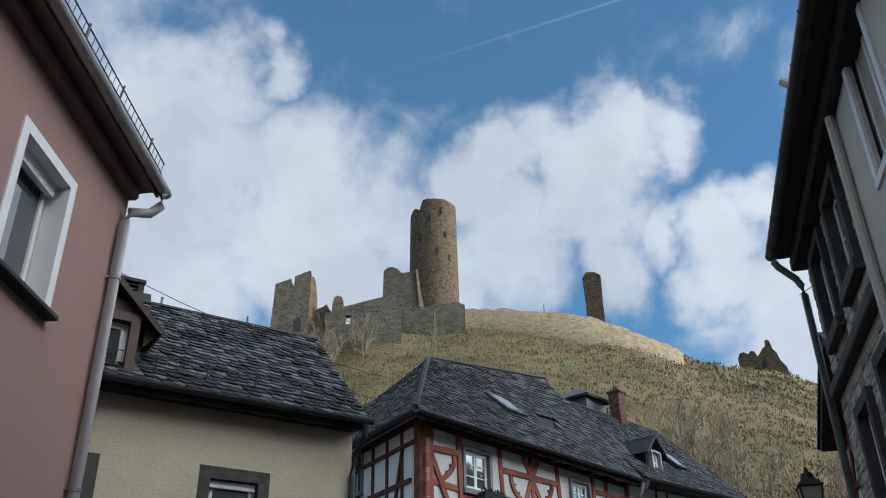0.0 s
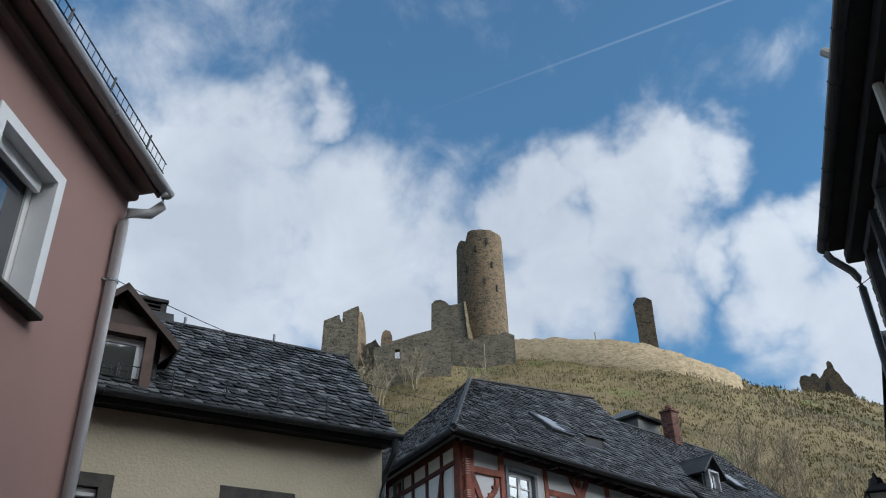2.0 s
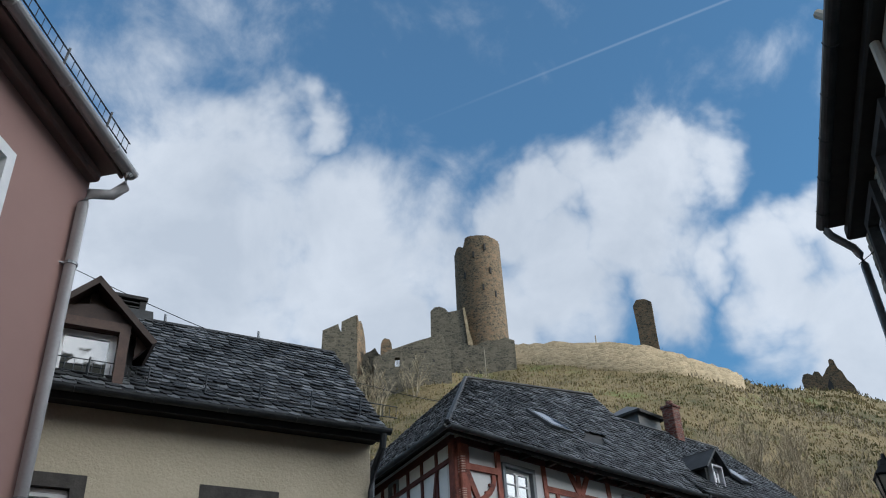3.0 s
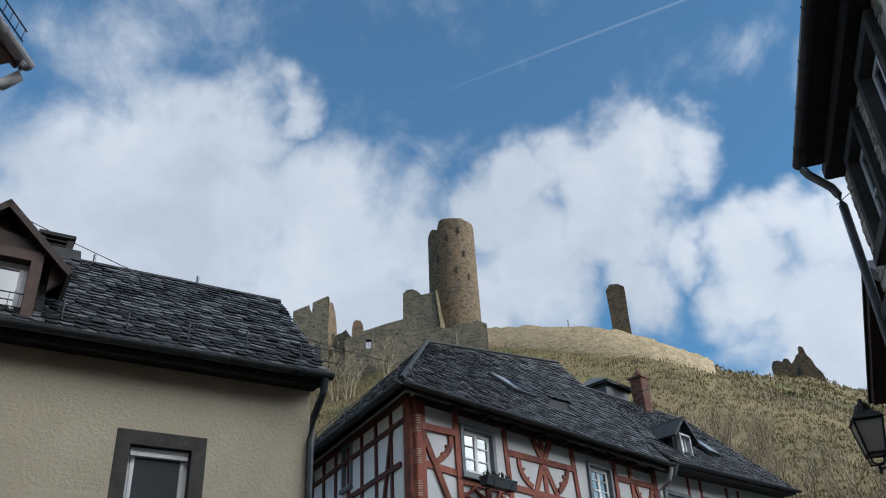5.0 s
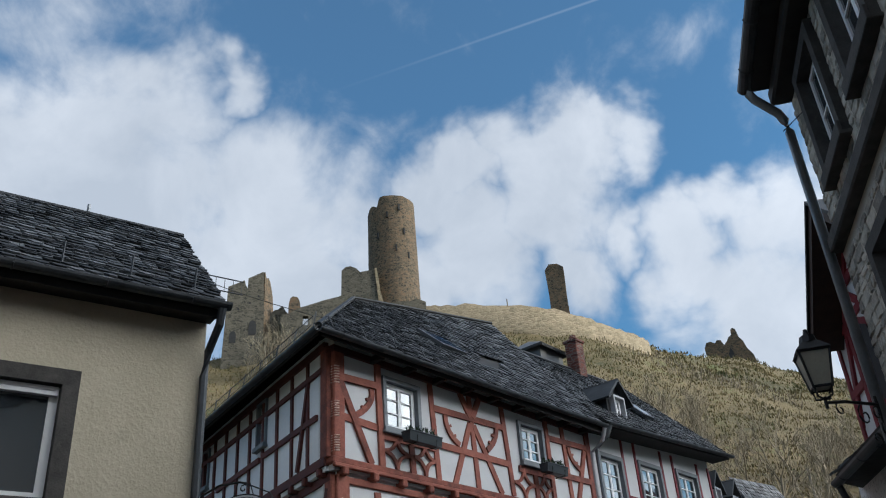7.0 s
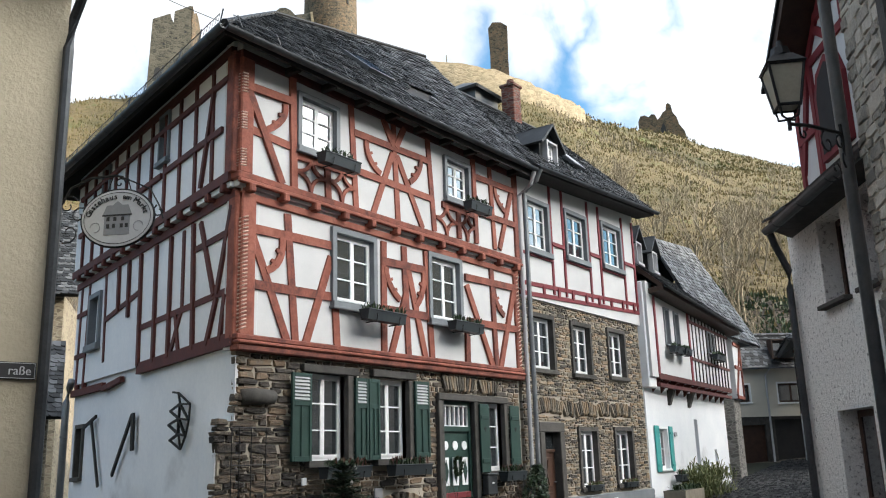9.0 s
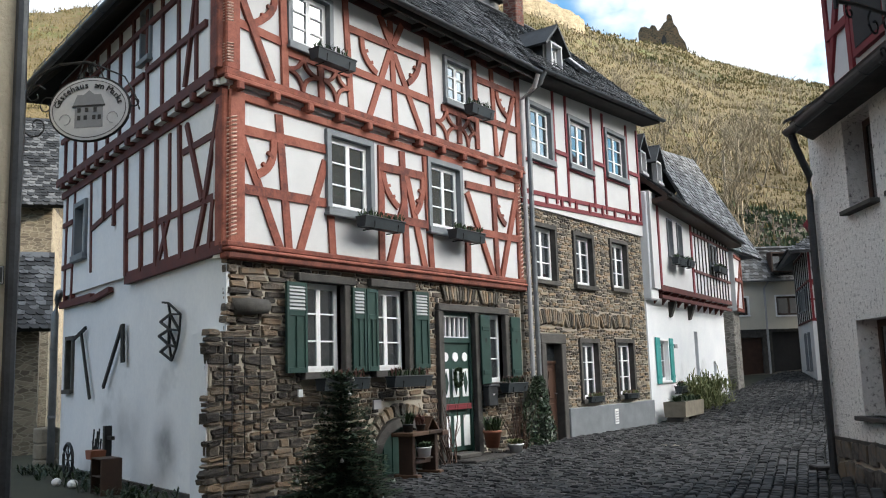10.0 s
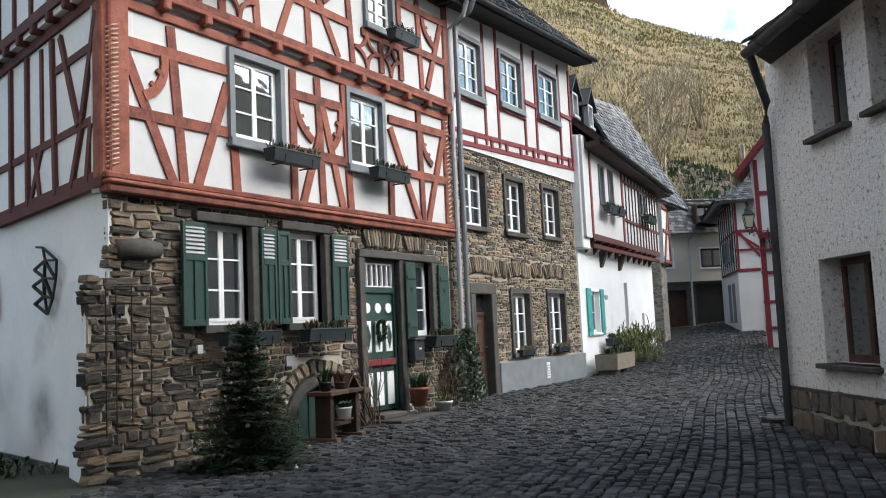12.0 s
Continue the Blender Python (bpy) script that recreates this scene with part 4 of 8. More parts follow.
    part("stump_masonry", bm, "castle", pil)
    out = thing("outwork_ruin", "jagged stone ruin with a spur on the hill ridge", "ruin", pose(160.8, 62.0, -0.3, 0, 0, -68))
    bm = prism(bmesh.new(), [(-4.6, 56), (5.6, 56), (4.4, 62.3), (3.5, 63.8), (3.1, 65.4), (2.5, 66.3), (2.2, 68.0), (1.7, 68.4), (1.3, 68.1), (1.2, 67.0), (0.6, 66.6), (0.1, 65.8), (-0.5, 65.2), (-0.9, 66.3), (-1.6, 66.5), (-2.1, 65.9), (-2.9, 66.4), (-3.7, 66.3), (-4.2, 65.2), (-4.1, 62.5)], -1.0, 1.0)
    part("ruin_masonry", bm, "castle", out)
    # dark block on the masonry for the shade inside the breach
    part("breach", prism(bmesh.new(), [(0.1, 61), (1.0, 60.8), (0.9, 63.6), (0.5, 64.4), (0.0, 63.2)], -1.1, 0.2), "room", out)


build_castle()


# ---- half-timbered guest house ----
def sweep(bm, left, right, d0, d1):
    """One closed strip between two lines in the wall's plane, from depth d0 to d1."""
    rows = [[bm.verts.new((q[0], d, q[1])) for q, d in ((a, d0), (b, d0), (b, d1), (a, d1))] for a, b in zip(left, right)]
    for a, b in zip(rows, rows[1:]):
        for i in range(4):
            bm.faces.new((a[i], a[(i + 1) % 4], b[(i + 1) % 4], b[i]))
    bm.faces.new(rows[0])
    bm.faces.new(rows[-1][::-1])
    return bm


def curve_strut(bm, p, m, q, w, d0, d1, n=6):
    p, m, q = Vector(p), Vector(m), Vector(q)
    c = 2 * m - (p + q) / 2
    pts = [(1 - t) ** 2 * p + 2 * t * (1 - t) * c + t * t * q for t in [i / n for i in range(n + 1)]]
    left, right = [], []
    for i, a in enumerate(pts):
        t = (pts[min(i + 1, n)] - pts[max(i - 1, 0)]).normalized()
        nn = Vector((-t.y, t.x)) * w / 2
        left.append(a + nn)
        right.append(a - nn)
    sweep(bm, left, right, d0, d1)
    return bm


FA = frame_at(13.33, 12.8, 0, 0)
FS = frame_at(15.59, 20.68, 0, 254)
house = thing("guest_house", "tall half-timbered guest house with red timbers over rubble", "house", FA, group="houses along the lane")
side = FA.inverted() @ FS

A_WIN = [(1.94, 3.08, 3.62, 4.98), (4.6, 5.72, 3.63, 5.02)]
A_UP = [(1.05, 2.05, 6.08, 7.12), (5.14, 6.06, 6.17, 7.12)]
A_LOW = [(1.46, 2.34, 1.14, 2.5), (3.08, 3.96, 1.14, 2.5)]
A_DOOR = (5.0, 6.02, -0.42, 2.2)
A_SIDEW = (6.46, 7.12, 0.86, 2.2)
ARCH = (3.05, 4.5, -0.7, 0.30)


def guest_house():
    # rubble ground floor
    holes = [*A_LOW, A_DOOR, A_SIDEW, ARCH]
    part("ground_wall", wall_with_holes(bmesh.new(), 0.2, 7.9, -1.2, 2.74, 0.05, 0.45, holes), "mortar", house)
    cut = [*[(a - 0.02, b + 0.02, c - 0.16, d + 0.16) for a, b, c, d in A_LOW], (4.88, 7.24, 2.12, 2.36), (A_DOOR[0] - 0.1, A_DOOR[1] + 0.12, -1.2, 2.3), (A_SIDEW[0] - 0.06, A_SIDEW[1] + 0.1, 0.72, 2.3),
           (2.95, 4.62, -0.8, 0.36), (3.2, 4.4, 0.3, 0.62)]

    def edge(z):
        if z < 0.25:
            return -0.32 + 0.05 * math.sin(z * 9)
        if z < 1.72:
            return -0.26 + 0.06 * math.sin(z * 7)
        return 0.05 + 0.03 * math.sin(z * 9)
    rubble(house, 0, 1.45, -0.9, 2.72, 0.05, cut, 3, 0.055, 0.15, 0.13, 0.65, 0.14, "stone", 90, (0.3, 1.0), edge)
    rubble(house, 1.45, 7.86, -0.8, 2.72, 0.05, cut, 5, 0.04, 0.11, 0.10, 0.48, 0.08, "stone", 210, (2.5, 0.8))
    # voussoirs over door and cellar arch
    places = []
    for c0, c1, zb, h, n in ((5.05, 6.15, 2.36, 0.34, 13), (6.3, 7.0, 2.36, 0.30, 8)):
        for i in range(n):
            k = (i + 0.5) / n - 0.5
            places.append(Matrix.Translation(((c0 + c1) / 2 + k * (c1 - c0), 0.03, zb + h / 2)) @ Matrix.Rotation(k * 0.7, 4, "Y") @ Matrix.Diagonal(((c1 - c0) / n * 0.86, 0.13, h, 1)))
    for i in range(17):
        a = math.pi * (i + 0.5) / 17
        places.append(Matrix.Translation((3.77 - 0.93 * math.cos(a), 0.02, -0.28 + 0.76 * math.sin(a))) @ Matrix.Rotation(a - math.pi / 2, 4, "Y") @ Matrix.Diagonal((0.14, 0.14, 0.22, 1)))
    lay("voussoir", house, places, STONES, "stone_tan", "stone_tan_stuff", len(places))
    bm = bmesh.new()
    arc = [math.pi * k / 14 for k in range(15)]
    outer = [(2.95, -0.85)] + [(3.77 - 0.82 * math.cos(k), -0.28 + 0.6355 * math.sin(k)) for k in arc] + [(4.59, -0.85)]
    inner = [(3.15, -0.85)] + [(3.77 - 0.62 * math.cos(k), -0.28 + 0.4805 * math.sin(k)) for k in arc] + [(4.39, -0.85)]
    sweep(bm, outer, inner, -0.06, 0.3)
    part("arch_surround", bm, "basalt", house)
    cd = part("cellar_door", bx(3.15, 4.4, 0.16, 0.22, -0.8, 0.2), "green", house, "dark green cellar door")
    bm = bmesh.new()
    for i in range(5):
        box(bm, 3.2 + i * 0.24, 3.4 + i * 0.24, 0.145, 0.165, -0.8, 0.18, 0.004)
    part("board", bm, "green", cd)
    # lintels in dark stone
    for a, b, c, d in ((1.32, 2.60, 2.5, 2.63), (2.98, 4.18, 2.52, 2.65), (4.84, 7.26, 2.2, 2.33)):
        part("lintel", bx(a, b, -0.06, 0.3, c, d, bevel=0.012), "basalt", house)
    for a, b, c, d in ((4.84, 5.0, -0.6, 2.2), (6.02, 6.18, -0.6, 2.2), (2.34, 2.48, 1.1, 2.5), (3.96, 4.08, 1.1, 2.5), (7.12, 7.26, 0.8, 2.2)):
        part("jamb_stone", bx(a, b, -0.05, 0.3, c, d, bevel=0.012), "basalt", house)
    for a, b in ((1.40, 2.5), (3.02, 4.1), (6.4, 7.26)):
        part("sill_stone", bx(a, b, -0.1, 0.3, (0.76 if a > 6 else 1.03), (0.86 if a > 6 else 1.14), bevel=0.01), "basalt", house)
    for w in A_LOW:
        casement(house, *w, 0.02, rows=3)
    casement(house, *A_SIDEW, 0.02, rows=3, cols=1)
    # shutters: louvred head over two panels
    for a, b, c, d in ((1.04, 1.46, 1.13, 2.47), (2.48, 2.80, 1.13, 2.47), (2.82, 3.10, 1.13, 2.47), (4.08, 4.5, 1.16, 2.5)):
        sh = part("shutter", bx(a, b, -0.075, -0.045, c, d, bevel=0.006), "green", house, "dark green louvred shutter")
        bm = bmesh.new()
        w = b - a
        for p, q, lo, hi in ((a, a + 0.05, c, d), (b - 0.05, b, c, d), (a + 0.05, b - 0.05, c, c + 0.08), (a + 0.05, b - 0.05, d - 0.06, d), (a + 0.05, b - 0.05, c + 0.84, c + 0.92), (a + w / 2 - 0.02, a + w / 2 + 0.02, c + 0.08, c + 0.84)):
            box(bm, p, q, -0.095, -0.074, lo, hi, 0.004)
        part("shutter_frame", bm, "green", sh)
        for i in range(7 if w > 0.3 else 0):
            zc = c + 0.945 + i * 0.054
            ob = part("louvre", bx(a + 0.05, b - 0.05, -0.008, 0.008, -0.022, 0.022), "louvre", sh, "pale grey louvre slat")
            ob.matrix_local = pose(0, -0.085, zc, -30)
    for a, b in ((6.14, 6.46), (7.26, 7.62)):
        sh = part("shutter", bx(a, b, -0.10, -0.065, 0.84, 2.16, bevel=0.006), "green", house, "plain green board shutter with a heart")
        part("ledge", bx(a + 0.03, b - 0.03, -0.12, -0.1, 1.02, 1.1, bevel=0.004), "green", sh)
        part("ledge", bx(a + 0.03, b - 0.03, -0.12, -0.1, 1.86, 1.94, bevel=0.004), "green", sh)
        # dark inlay for the shade in the heart cut-out
        part("heart", prism(bmesh.new(), [((a + b) / 2, 1.62), ((a + b) / 2 + 0.04, 1.69), ((a + b) / 2 + 0.02, 1.72), ((a + b) / 2, 1.70), ((a + b) / 2 - 0.02, 1.72), ((a + b) / 2 - 0.04, 1.69)], -0.104, -0.098), "room", sh)
    # front door
    door = part("front_door", bx(5.02, 6.0, 0.1, 0.16, -0.36, 1.62), "green", house, "green and white panelled front door with a wreath")
    bm = bmesh.new()
    for a, b, c, d in ((5.0, 5.06, -0.4, 2.2), (5.96, 6.02, -0.4, 2.2), (5.06, 5.96, 2.13, 2.2), (5.06, 5.96, 1.62, 1.72)):
        box(bm, a, b, 0.06, 0.2, c, d, 0.006)
    part("door_frame", bm, "green", house)
    bm = bmesh.new()
    for i in range(7):
        u = 5.07 + i * 0.148
        box(bm, u - 0.012, u + 0.012, 0.08, 0.12, 1.72, 2.13)
    box(bm, 5.06, 5.96, 0.08, 0.12, 1.70, 1.74)
    box(bm, 5.06, 5.96, 0.08, 0.12, 2.10, 2.14)
    part("fanlight_bars", bm, "white", house)
    part("fanlight", bx(5.06, 5.96, 0.12, 0.126, 1.72, 2.13), "glass", house)
    for i in range(3):
        c = 5.2 + i * 0.31
        bm = bmesh.new()
        bmesh.ops.create_cone(bm, cap_ends=True, segments=18, radius1=0.085, radius2=0.085, depth=0.02, matrix=pose(c, 0.092, 1.36, 90))
        part("oval_pane", bm, "white", door, "white oval door panel")
        part("white_panel", bx(c - 0.1, c + 0.1, 0.084, 0.1, -0.28, 0.28, bevel=0.006), "white", door, "white lower door panel")
        part("panel_frame", bx(c - 0.1, c + 0.1, 0.088, 0.1, 0.62, 1.14, bevel=0.006), "white", door)
        part("panel_inset", prism(bmesh.new(), [(c, 1.1), (c + 0.07, 0.88), (c, 0.66), (c - 0.07, 0.88)], 0.08, 0.09), "green", door)
    # plastered storeys
    part("storey_wall", wall_with_holes(bmesh.new(), 0, 7.9, 2.75, 5.2, -0.02, 0.3, [(a + 0.03, b - 0.03, c + 0.03, d - 0.03) for a, b, c, d in A_WIN]), "plaster", house)
    part("storey_wall", wall_with_holes(bmesh.new(), -0.1, 7.95, 5.2, 7.62, -0.09, 0.3, [(a + 0.03, b - 0.03, c + 0.03, d - 0.03) for a, b, c, d in A_UP]), "plaster", house)
    for w in A_WIN:
        casement(house, *w, -0.03, rows=3, surround="greysurround", sw=0.095, proud=0.06, sill="greysurround", inset=0.05)
    for w in A_UP:
        casement(house, *w, -0.10, rows=3, surround="greysurround", sw=0.085, proud=0.055, sill="greysurround", inset=0.05)

    count = [0]

    def timber(p, q, w, d, mat="red", name="beam"):
        count[0] += 1
        part(name, strut(bmesh.new(), p, q, w, d - 0.026 - 0.0012 * (count[0] % 23), d + 0.05), mat, house)
    def carved_lugs(p, m, q, d0, d1):
        """Two small carved noses on the hollow side of a curved brace."""
        p, m, q = Vector(p), Vector(m), Vector(q)
        t, out = (q - p).normalized(), ((p + q) / 2 - m).normalized()
        for k in (-0.09, 0.12):
            c = m + t * k
            part("carved_lug", strut(bmesh.new(), c, c + out * 0.13, 0.055, d0, d1), "red", house)
    F1 = [(0.94, 4.98, 1.14, 2.92), (0.22, 4.49, 0.96, 2.94), (0.17, 4.6, 1.94, 4.64), (0.24, 3.74, 2.03, 3.77), (1.94, 4.44, 1.35, 2.92), (2.04, 3.65, 2.09, 2.88), (3.31, 4.97, 3.29, 2.89), (3.89, 4.98, 3.98, 2.9),
          (4.0, 4.57, 4.5, 2.9), (3.94, 4.1, 3.47, 2.91), (3.25, 4.6, 4.5, 4.63), (3.3, 3.73, 4.6, 3.74), (4.56, 5.01, 4.69, 2.91), (6.85, 5.14, 6.92, 2.95), (5.86, 4.7, 7.75, 4.74), (5.9, 3.8, 7.85, 3.82),
          (5.9, 4.54, 6.77, 2.95), (7.74, 4.7, 7.07, 2.95), (5.88, 3.63, 5.86, 2.93)]
    for a, b, c, d in F1:
        timber((a, b), (c, d), 0.145, -0.02)
    F1C = [(0.83, 4.57, 0.77, 4.2, 0.5, 3.98), (3.36, 4.5, 3.46, 4.2, 3.75, 3.95), (4.48, 4.6, 4.43, 4.2, 4.22, 3.9), (6.93, 4.62, 7.03, 4.3, 7.3, 4.07)]
    for a, b, m0, m1, c, d in F1C:
        part("curved_brace", curve_strut(bmesh.new(), (a, b), (m0, m1), (c, d), 0.12, -0.061, 0.03), "red", house)
        carved_lugs((a, b), (m0, m1), (c, d), -0.063, 0.03)
    F2 = [(0.94, 7.3, 1.0, 5.4), (0.01, 6.78, 0.74, 5.41), (-0.04, 6.84, 0.92, 6.88), (-0.02, 6.15, 0.98, 6.1), (2.38, 7.3, 2.5, 5.4), (3.56, 7.3, 3.66, 5.42), (3.53, 6.7, 2.95, 5.4), (3.65, 6.69, 4.4, 5.42), (2.45, 6.8, 4.68, 6.84),
          (2.5, 6.1, 4.75, 6.08), (4.62, 7.3, 4.78, 5.44), (6.84, 7.4, 6.95, 5.46), (6.14, 6.93, 7.8, 6.97), (1.77, 5.98, 1.80, 5.4), (3.27, 7.30, 3.55, 6.84), (3.88, 7.30, 3.62, 6.84), (7.7, 6.89, 7.13, 5.5), (1.0, 5.98, 2.44, 6.0),
          (5.05, 6.05, 6.2, 6.05), (5.6, 6.05, 5.62, 5.45), (6.2, 7.3, 6.24, 5.46), (6.2, 6.15, 7.8, 6.17)]
    for a, b, c, d in F2:
        timber((a, b), (c, d), 0.13, -0.09)
    F2C = [(0.78, 6.79, 0.72, 6.5, 0.36, 6.2), (2.78, 6.73, 2.86, 6.42, 3.16, 6.2), (4.39, 6.79, 4.28, 6.5, 4.02, 6.25), (7.03, 6.87, 7.13, 6.6, 7.42, 6.4)]
    for a, b, m0, m1, c, d in F2C:
        part("curved_brace", curve_strut(bmesh.new(), (a, b), (m0, m1), (c, d), 0.11, -0.131, -0.05), "red", house)
        carved_lugs((a, b), (m0, m1), (c, d), -0.133, -0.05)
    # quarter arcs at the four corners of the small bays under the upper windows
    for c0, c1, z0, z1 in ((1.02, 1.74, 5.42, 6.02), (1.82, 2.44, 5.42, 6.04), (4.83, 5.54, 5.42, 6.06), (5.64, 6.18, 5.44, 6.08)):
        um, zm, hu, hz = (c0 + c1) / 2, (z0 + z1) / 2, (c1 - c0) / 2, (z1 - z0) / 2
        for k, (cu, cz, su, sz) in enumerate(((c0, z0, 1, 1), (c1, z0, -1, 1), (c0, z1, 1, -1), (c1, z1, -1, -1))):
            part("arc_brace", curve_strut(bmesh.new(), (cu, zm), (cu + su * hu * 0.72, cz + sz * hz * 0.72), (um, cz), 0.062, -0.134 - 0.002 * k, -0.05), "red", house)
    # corner posts with carved twist, sills and the jetty
    part("corner_post", bx(-0.02, 0.27, -0.075, 0.12, 2.9, 5.15, bevel=0.02), "red", house)
    part("corner_post", bx(-0.14, 0.12, -0.14, 0.12, 5.4, 7.3, bevel=0.02), "red", house)
    part("end_post", bx(7.74, 7.92, -0.06, 0.12, 2.95, 5.2, bevel=0.015), "red", house)
    part("end_post", bx(7.78, 7.95, -0.13, 0.12, 5.4, 7.45, bevel=0.015), "red", house)
    bm = bmesh.new()
    for i in range(30):
        z = 3.02 + i * 0.058
        tube(bm, [(-0.035, -0.02, z), (0.02, -0.085, z + 0.03), (0.09, -0.085, z + 0.055)], 0.013, 4)
    for i in range(24):
        z = 3.02 + i * 0.085
        tube(bm, [(7.78, -0.085, z), (7.88, -0.085, z + 0.05)], 0.013, 4)
    for lo, hi in ((6.7, 7.05), (6.1, 6.4), (5.5, 5.8)):
        for i in range(7):
            z = lo + (hi - lo) * i / 7
            tube(bm, [(-0.15, -0.02, z), (-0.12, -0.148, z + 0.01), (-0.03, -0.148, z + 0.02)], 0.012, 4)
    part("rope_carving", bm, "carving", house)["kind"] = "stuff"
    for k, (z0, z1, d) in enumerate(((2.72, 2.82, -0.10), (2.82, 2.88, -0.13), (2.88, 2.97, -0.09))):
        part("moulded_sill", bx(-0.06 - 0.01 * k, 7.98, d, 0.1, z0, z1, bevel=0.02), "red", house)
    part("top_plate", bx(-0.02, 7.95, -0.065, 0.1, 5.02, 5.14, bevel=0.012), "red", house)
    part("jetty_sill", bx(-0.16, 8.0, -0.15, 0.1, 5.30, 5.42, bevel=0.02), "red", house)
    part("jetty_moulding", bx(-0.16, 8.0, -0.175, -0.1, 5.24, 5.31, bevel=0.015), "red", house)
    for i in range(12):
        u = 0.02 + i * 0.70
        bm = bx(u, u + 0.13, -0.20, 0.05, 5.12, 5.26, bevel=0.02)
        part("joist_end", bm, "red", house)
    part("wall_plate", bx(-0.14, 7.95, -0.13, 0.1, 7.28, 7.42, bevel=0.012), "darkred", house)
    for i in range(9):
        u = 0.75 + i * 0.85
        part("rafter_end", bx(u, u + 0.1, -0.42, 0.0, 7.28, 7.4, bevel=0.01), "beam_black", house)
    # unseen inner mass added to keep the light out
    bm = prism(bmesh.new(), [(0.35, 0.5), (7.8, 0.5), (7.8, 6.0), (2.4, 7.4)], -1.0, 7.3, "z")
    part("light_block", bm, "room", house)

    # side wall, in its own frame; u runs from the far end to the street corner
    w = bpy.data.objects.new("side_wall", None)
    scene.collection.objects.link(w)
    w.parent = house
    w.matrix_local = side
    T = 8.2
    sh = [(T - 7.85, T - 7.3, 0.9, 2.05)]
    s1 = [(T - 7.2, T - 6.4, 3.55, 4.72)]
    s2 = [(T - 3.1, T - 2.6, 6.4, 7.35), (T - 6.4, T - 5.9, 6.4, 7.3)]
    part("lower_plaster", wall_with_holes(bmesh.new(), 0.0, T - 0.35, -1.2, 2.9, 0.02, 0.4, sh), "sooty_white", w)
    part("dark_base_band", bx(3.4, T - 0.42, -0.012, 0.1, -1.3, -0.70, bevel=0.006), "beam_black", w)
    # whiter than the front's plaster, so colour lifts this shaded side
    part("storey_plaster", wall_with_holes(bmesh.new(), 0.0, T - 0.08, 2.9, 5.2, -0.05, 0.35, s1), "rough_white", w)
    part("storey_plaster", wall_with_holes(bmesh.new(), 0.0, T - 0.02, 5.2, 7.6, -0.17, 0.35, s2), "rough_white", w)
    for q in s1:
        casement(w, *q, -0.06, rows=3, surround="greysurround", sw=0.1, proud=0.05, sill="greysurround", cols=1)
    for q in s2:
        casement(w, *q, -0.18, rows=3, surround="greysurround", sw=0.06, proud=0.04, sill="greysurround", cols=1, inset=0.05)
    casement(w, *sh[0], 0.0, rows=2, surround="basalt", sw=0.08, proud=0.03, cols=1, sash="beam_black")

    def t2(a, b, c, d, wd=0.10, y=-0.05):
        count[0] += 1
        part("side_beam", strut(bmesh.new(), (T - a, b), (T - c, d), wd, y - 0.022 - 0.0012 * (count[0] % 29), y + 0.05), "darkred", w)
    part("corner_post", bx(T - 0.24, T + 0.02, -0.09, 0.1, 2.9, 5.15, bevel=0.02), "red", w)
    part("corner_post", bx(T - 0.16, T + 0.1, -0.21, 0.1, 5.4, 7.4, bevel=0.02), "red", w)
    t2(0.0, 2.9, 4.05, 2.86, 0.2)
    t2(6.0, 2.72, 8.15, 2.72, 0.14)
    t2(4.9, 2.76, 6.0, 2.66, 0.1)
    t2(0.0, 5.12, T, 5.06, 0.14)
    t2(0.0, 5.36, T, 5.32, 0.15, -0.17)
    t2(0.0, 7.42, T, 7.42, 0.15, -0.17)
    S1L = [(1.32, 4.95, 0.72, 3.66), (0.14, 4.95, 0.62, 3.66), (0.62, 3.6, 0.95, 2.92), (0.30, 3.6, 0.45, 2.92), (1.62, 5.0, 1.5, 2.9), (2.6, 5.0, 2.55, 2.9), (3.3, 5.0, 3.25, 2.9), (4.1, 5.0, 4.0, 2.9), (4.75, 5.0, 4.7, 3.9), (5.35, 5.0, 5.3, 4.1), (6.2, 5.0, 6.1, 3.2), (7.3, 5.0, 7.4, 2.75), (7.85, 5.0, 7.9, 2.75),
           (0.0, 3.65, 4.05, 3.6), (2.05, 4.98, 2.02, 3.62), (4.05, 4.3, 6.1, 4.05), (0.1, 4.56, 1.5, 4.54), (2.3, 3.6, 2.1, 2.9), (2.05, 3.6, 2.5, 2.9), (7.3, 3.5, 8.1, 3.5), (7.4, 4.4, 8.1, 4.4)]
    for q in S1L:
        t2(*q)
    for k in range(11):
        a = 0.72 + k * 0.69
        t2(a, 7.4, a - 0.03, 5.4, 0.09, -0.17)
    for k in range(3):
        t2(0.3 + k * 2.6, 6.2 - 0.02 * k, 2.7 + k * 2.6, 6.2 - 0.02 * k, 0.1, -0.172)
        t2(0.1 + k * 2.6, 7.0, 2.7 + k * 2.6, 7.0, 0.09, -0.172)
    t2(0.66, 7.0, 1.1, 5.45, 0.08, -0.17)
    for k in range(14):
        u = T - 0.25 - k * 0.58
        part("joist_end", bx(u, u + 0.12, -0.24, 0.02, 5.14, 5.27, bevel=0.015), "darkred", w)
    part("plinth_band", bx(0.0, T + 0.2, -0.02, 0.05, -1.2, -0.55), "basalt", w)
    # plastered flank of the projecting stone corner
    bm = prism(bmesh.new(), [(-0.275, 0.085), (0.2, 0.085), (0.5, 0.9), (0.115, 0.9)], -1.2, 1.72, "z")
    part("corner_mortar", bx(-0.25, 0.06, 0.05, 0.083, -1.2, 1.70), "mortar", house)
    part("corner_flank", bm, "sooty_white", house)
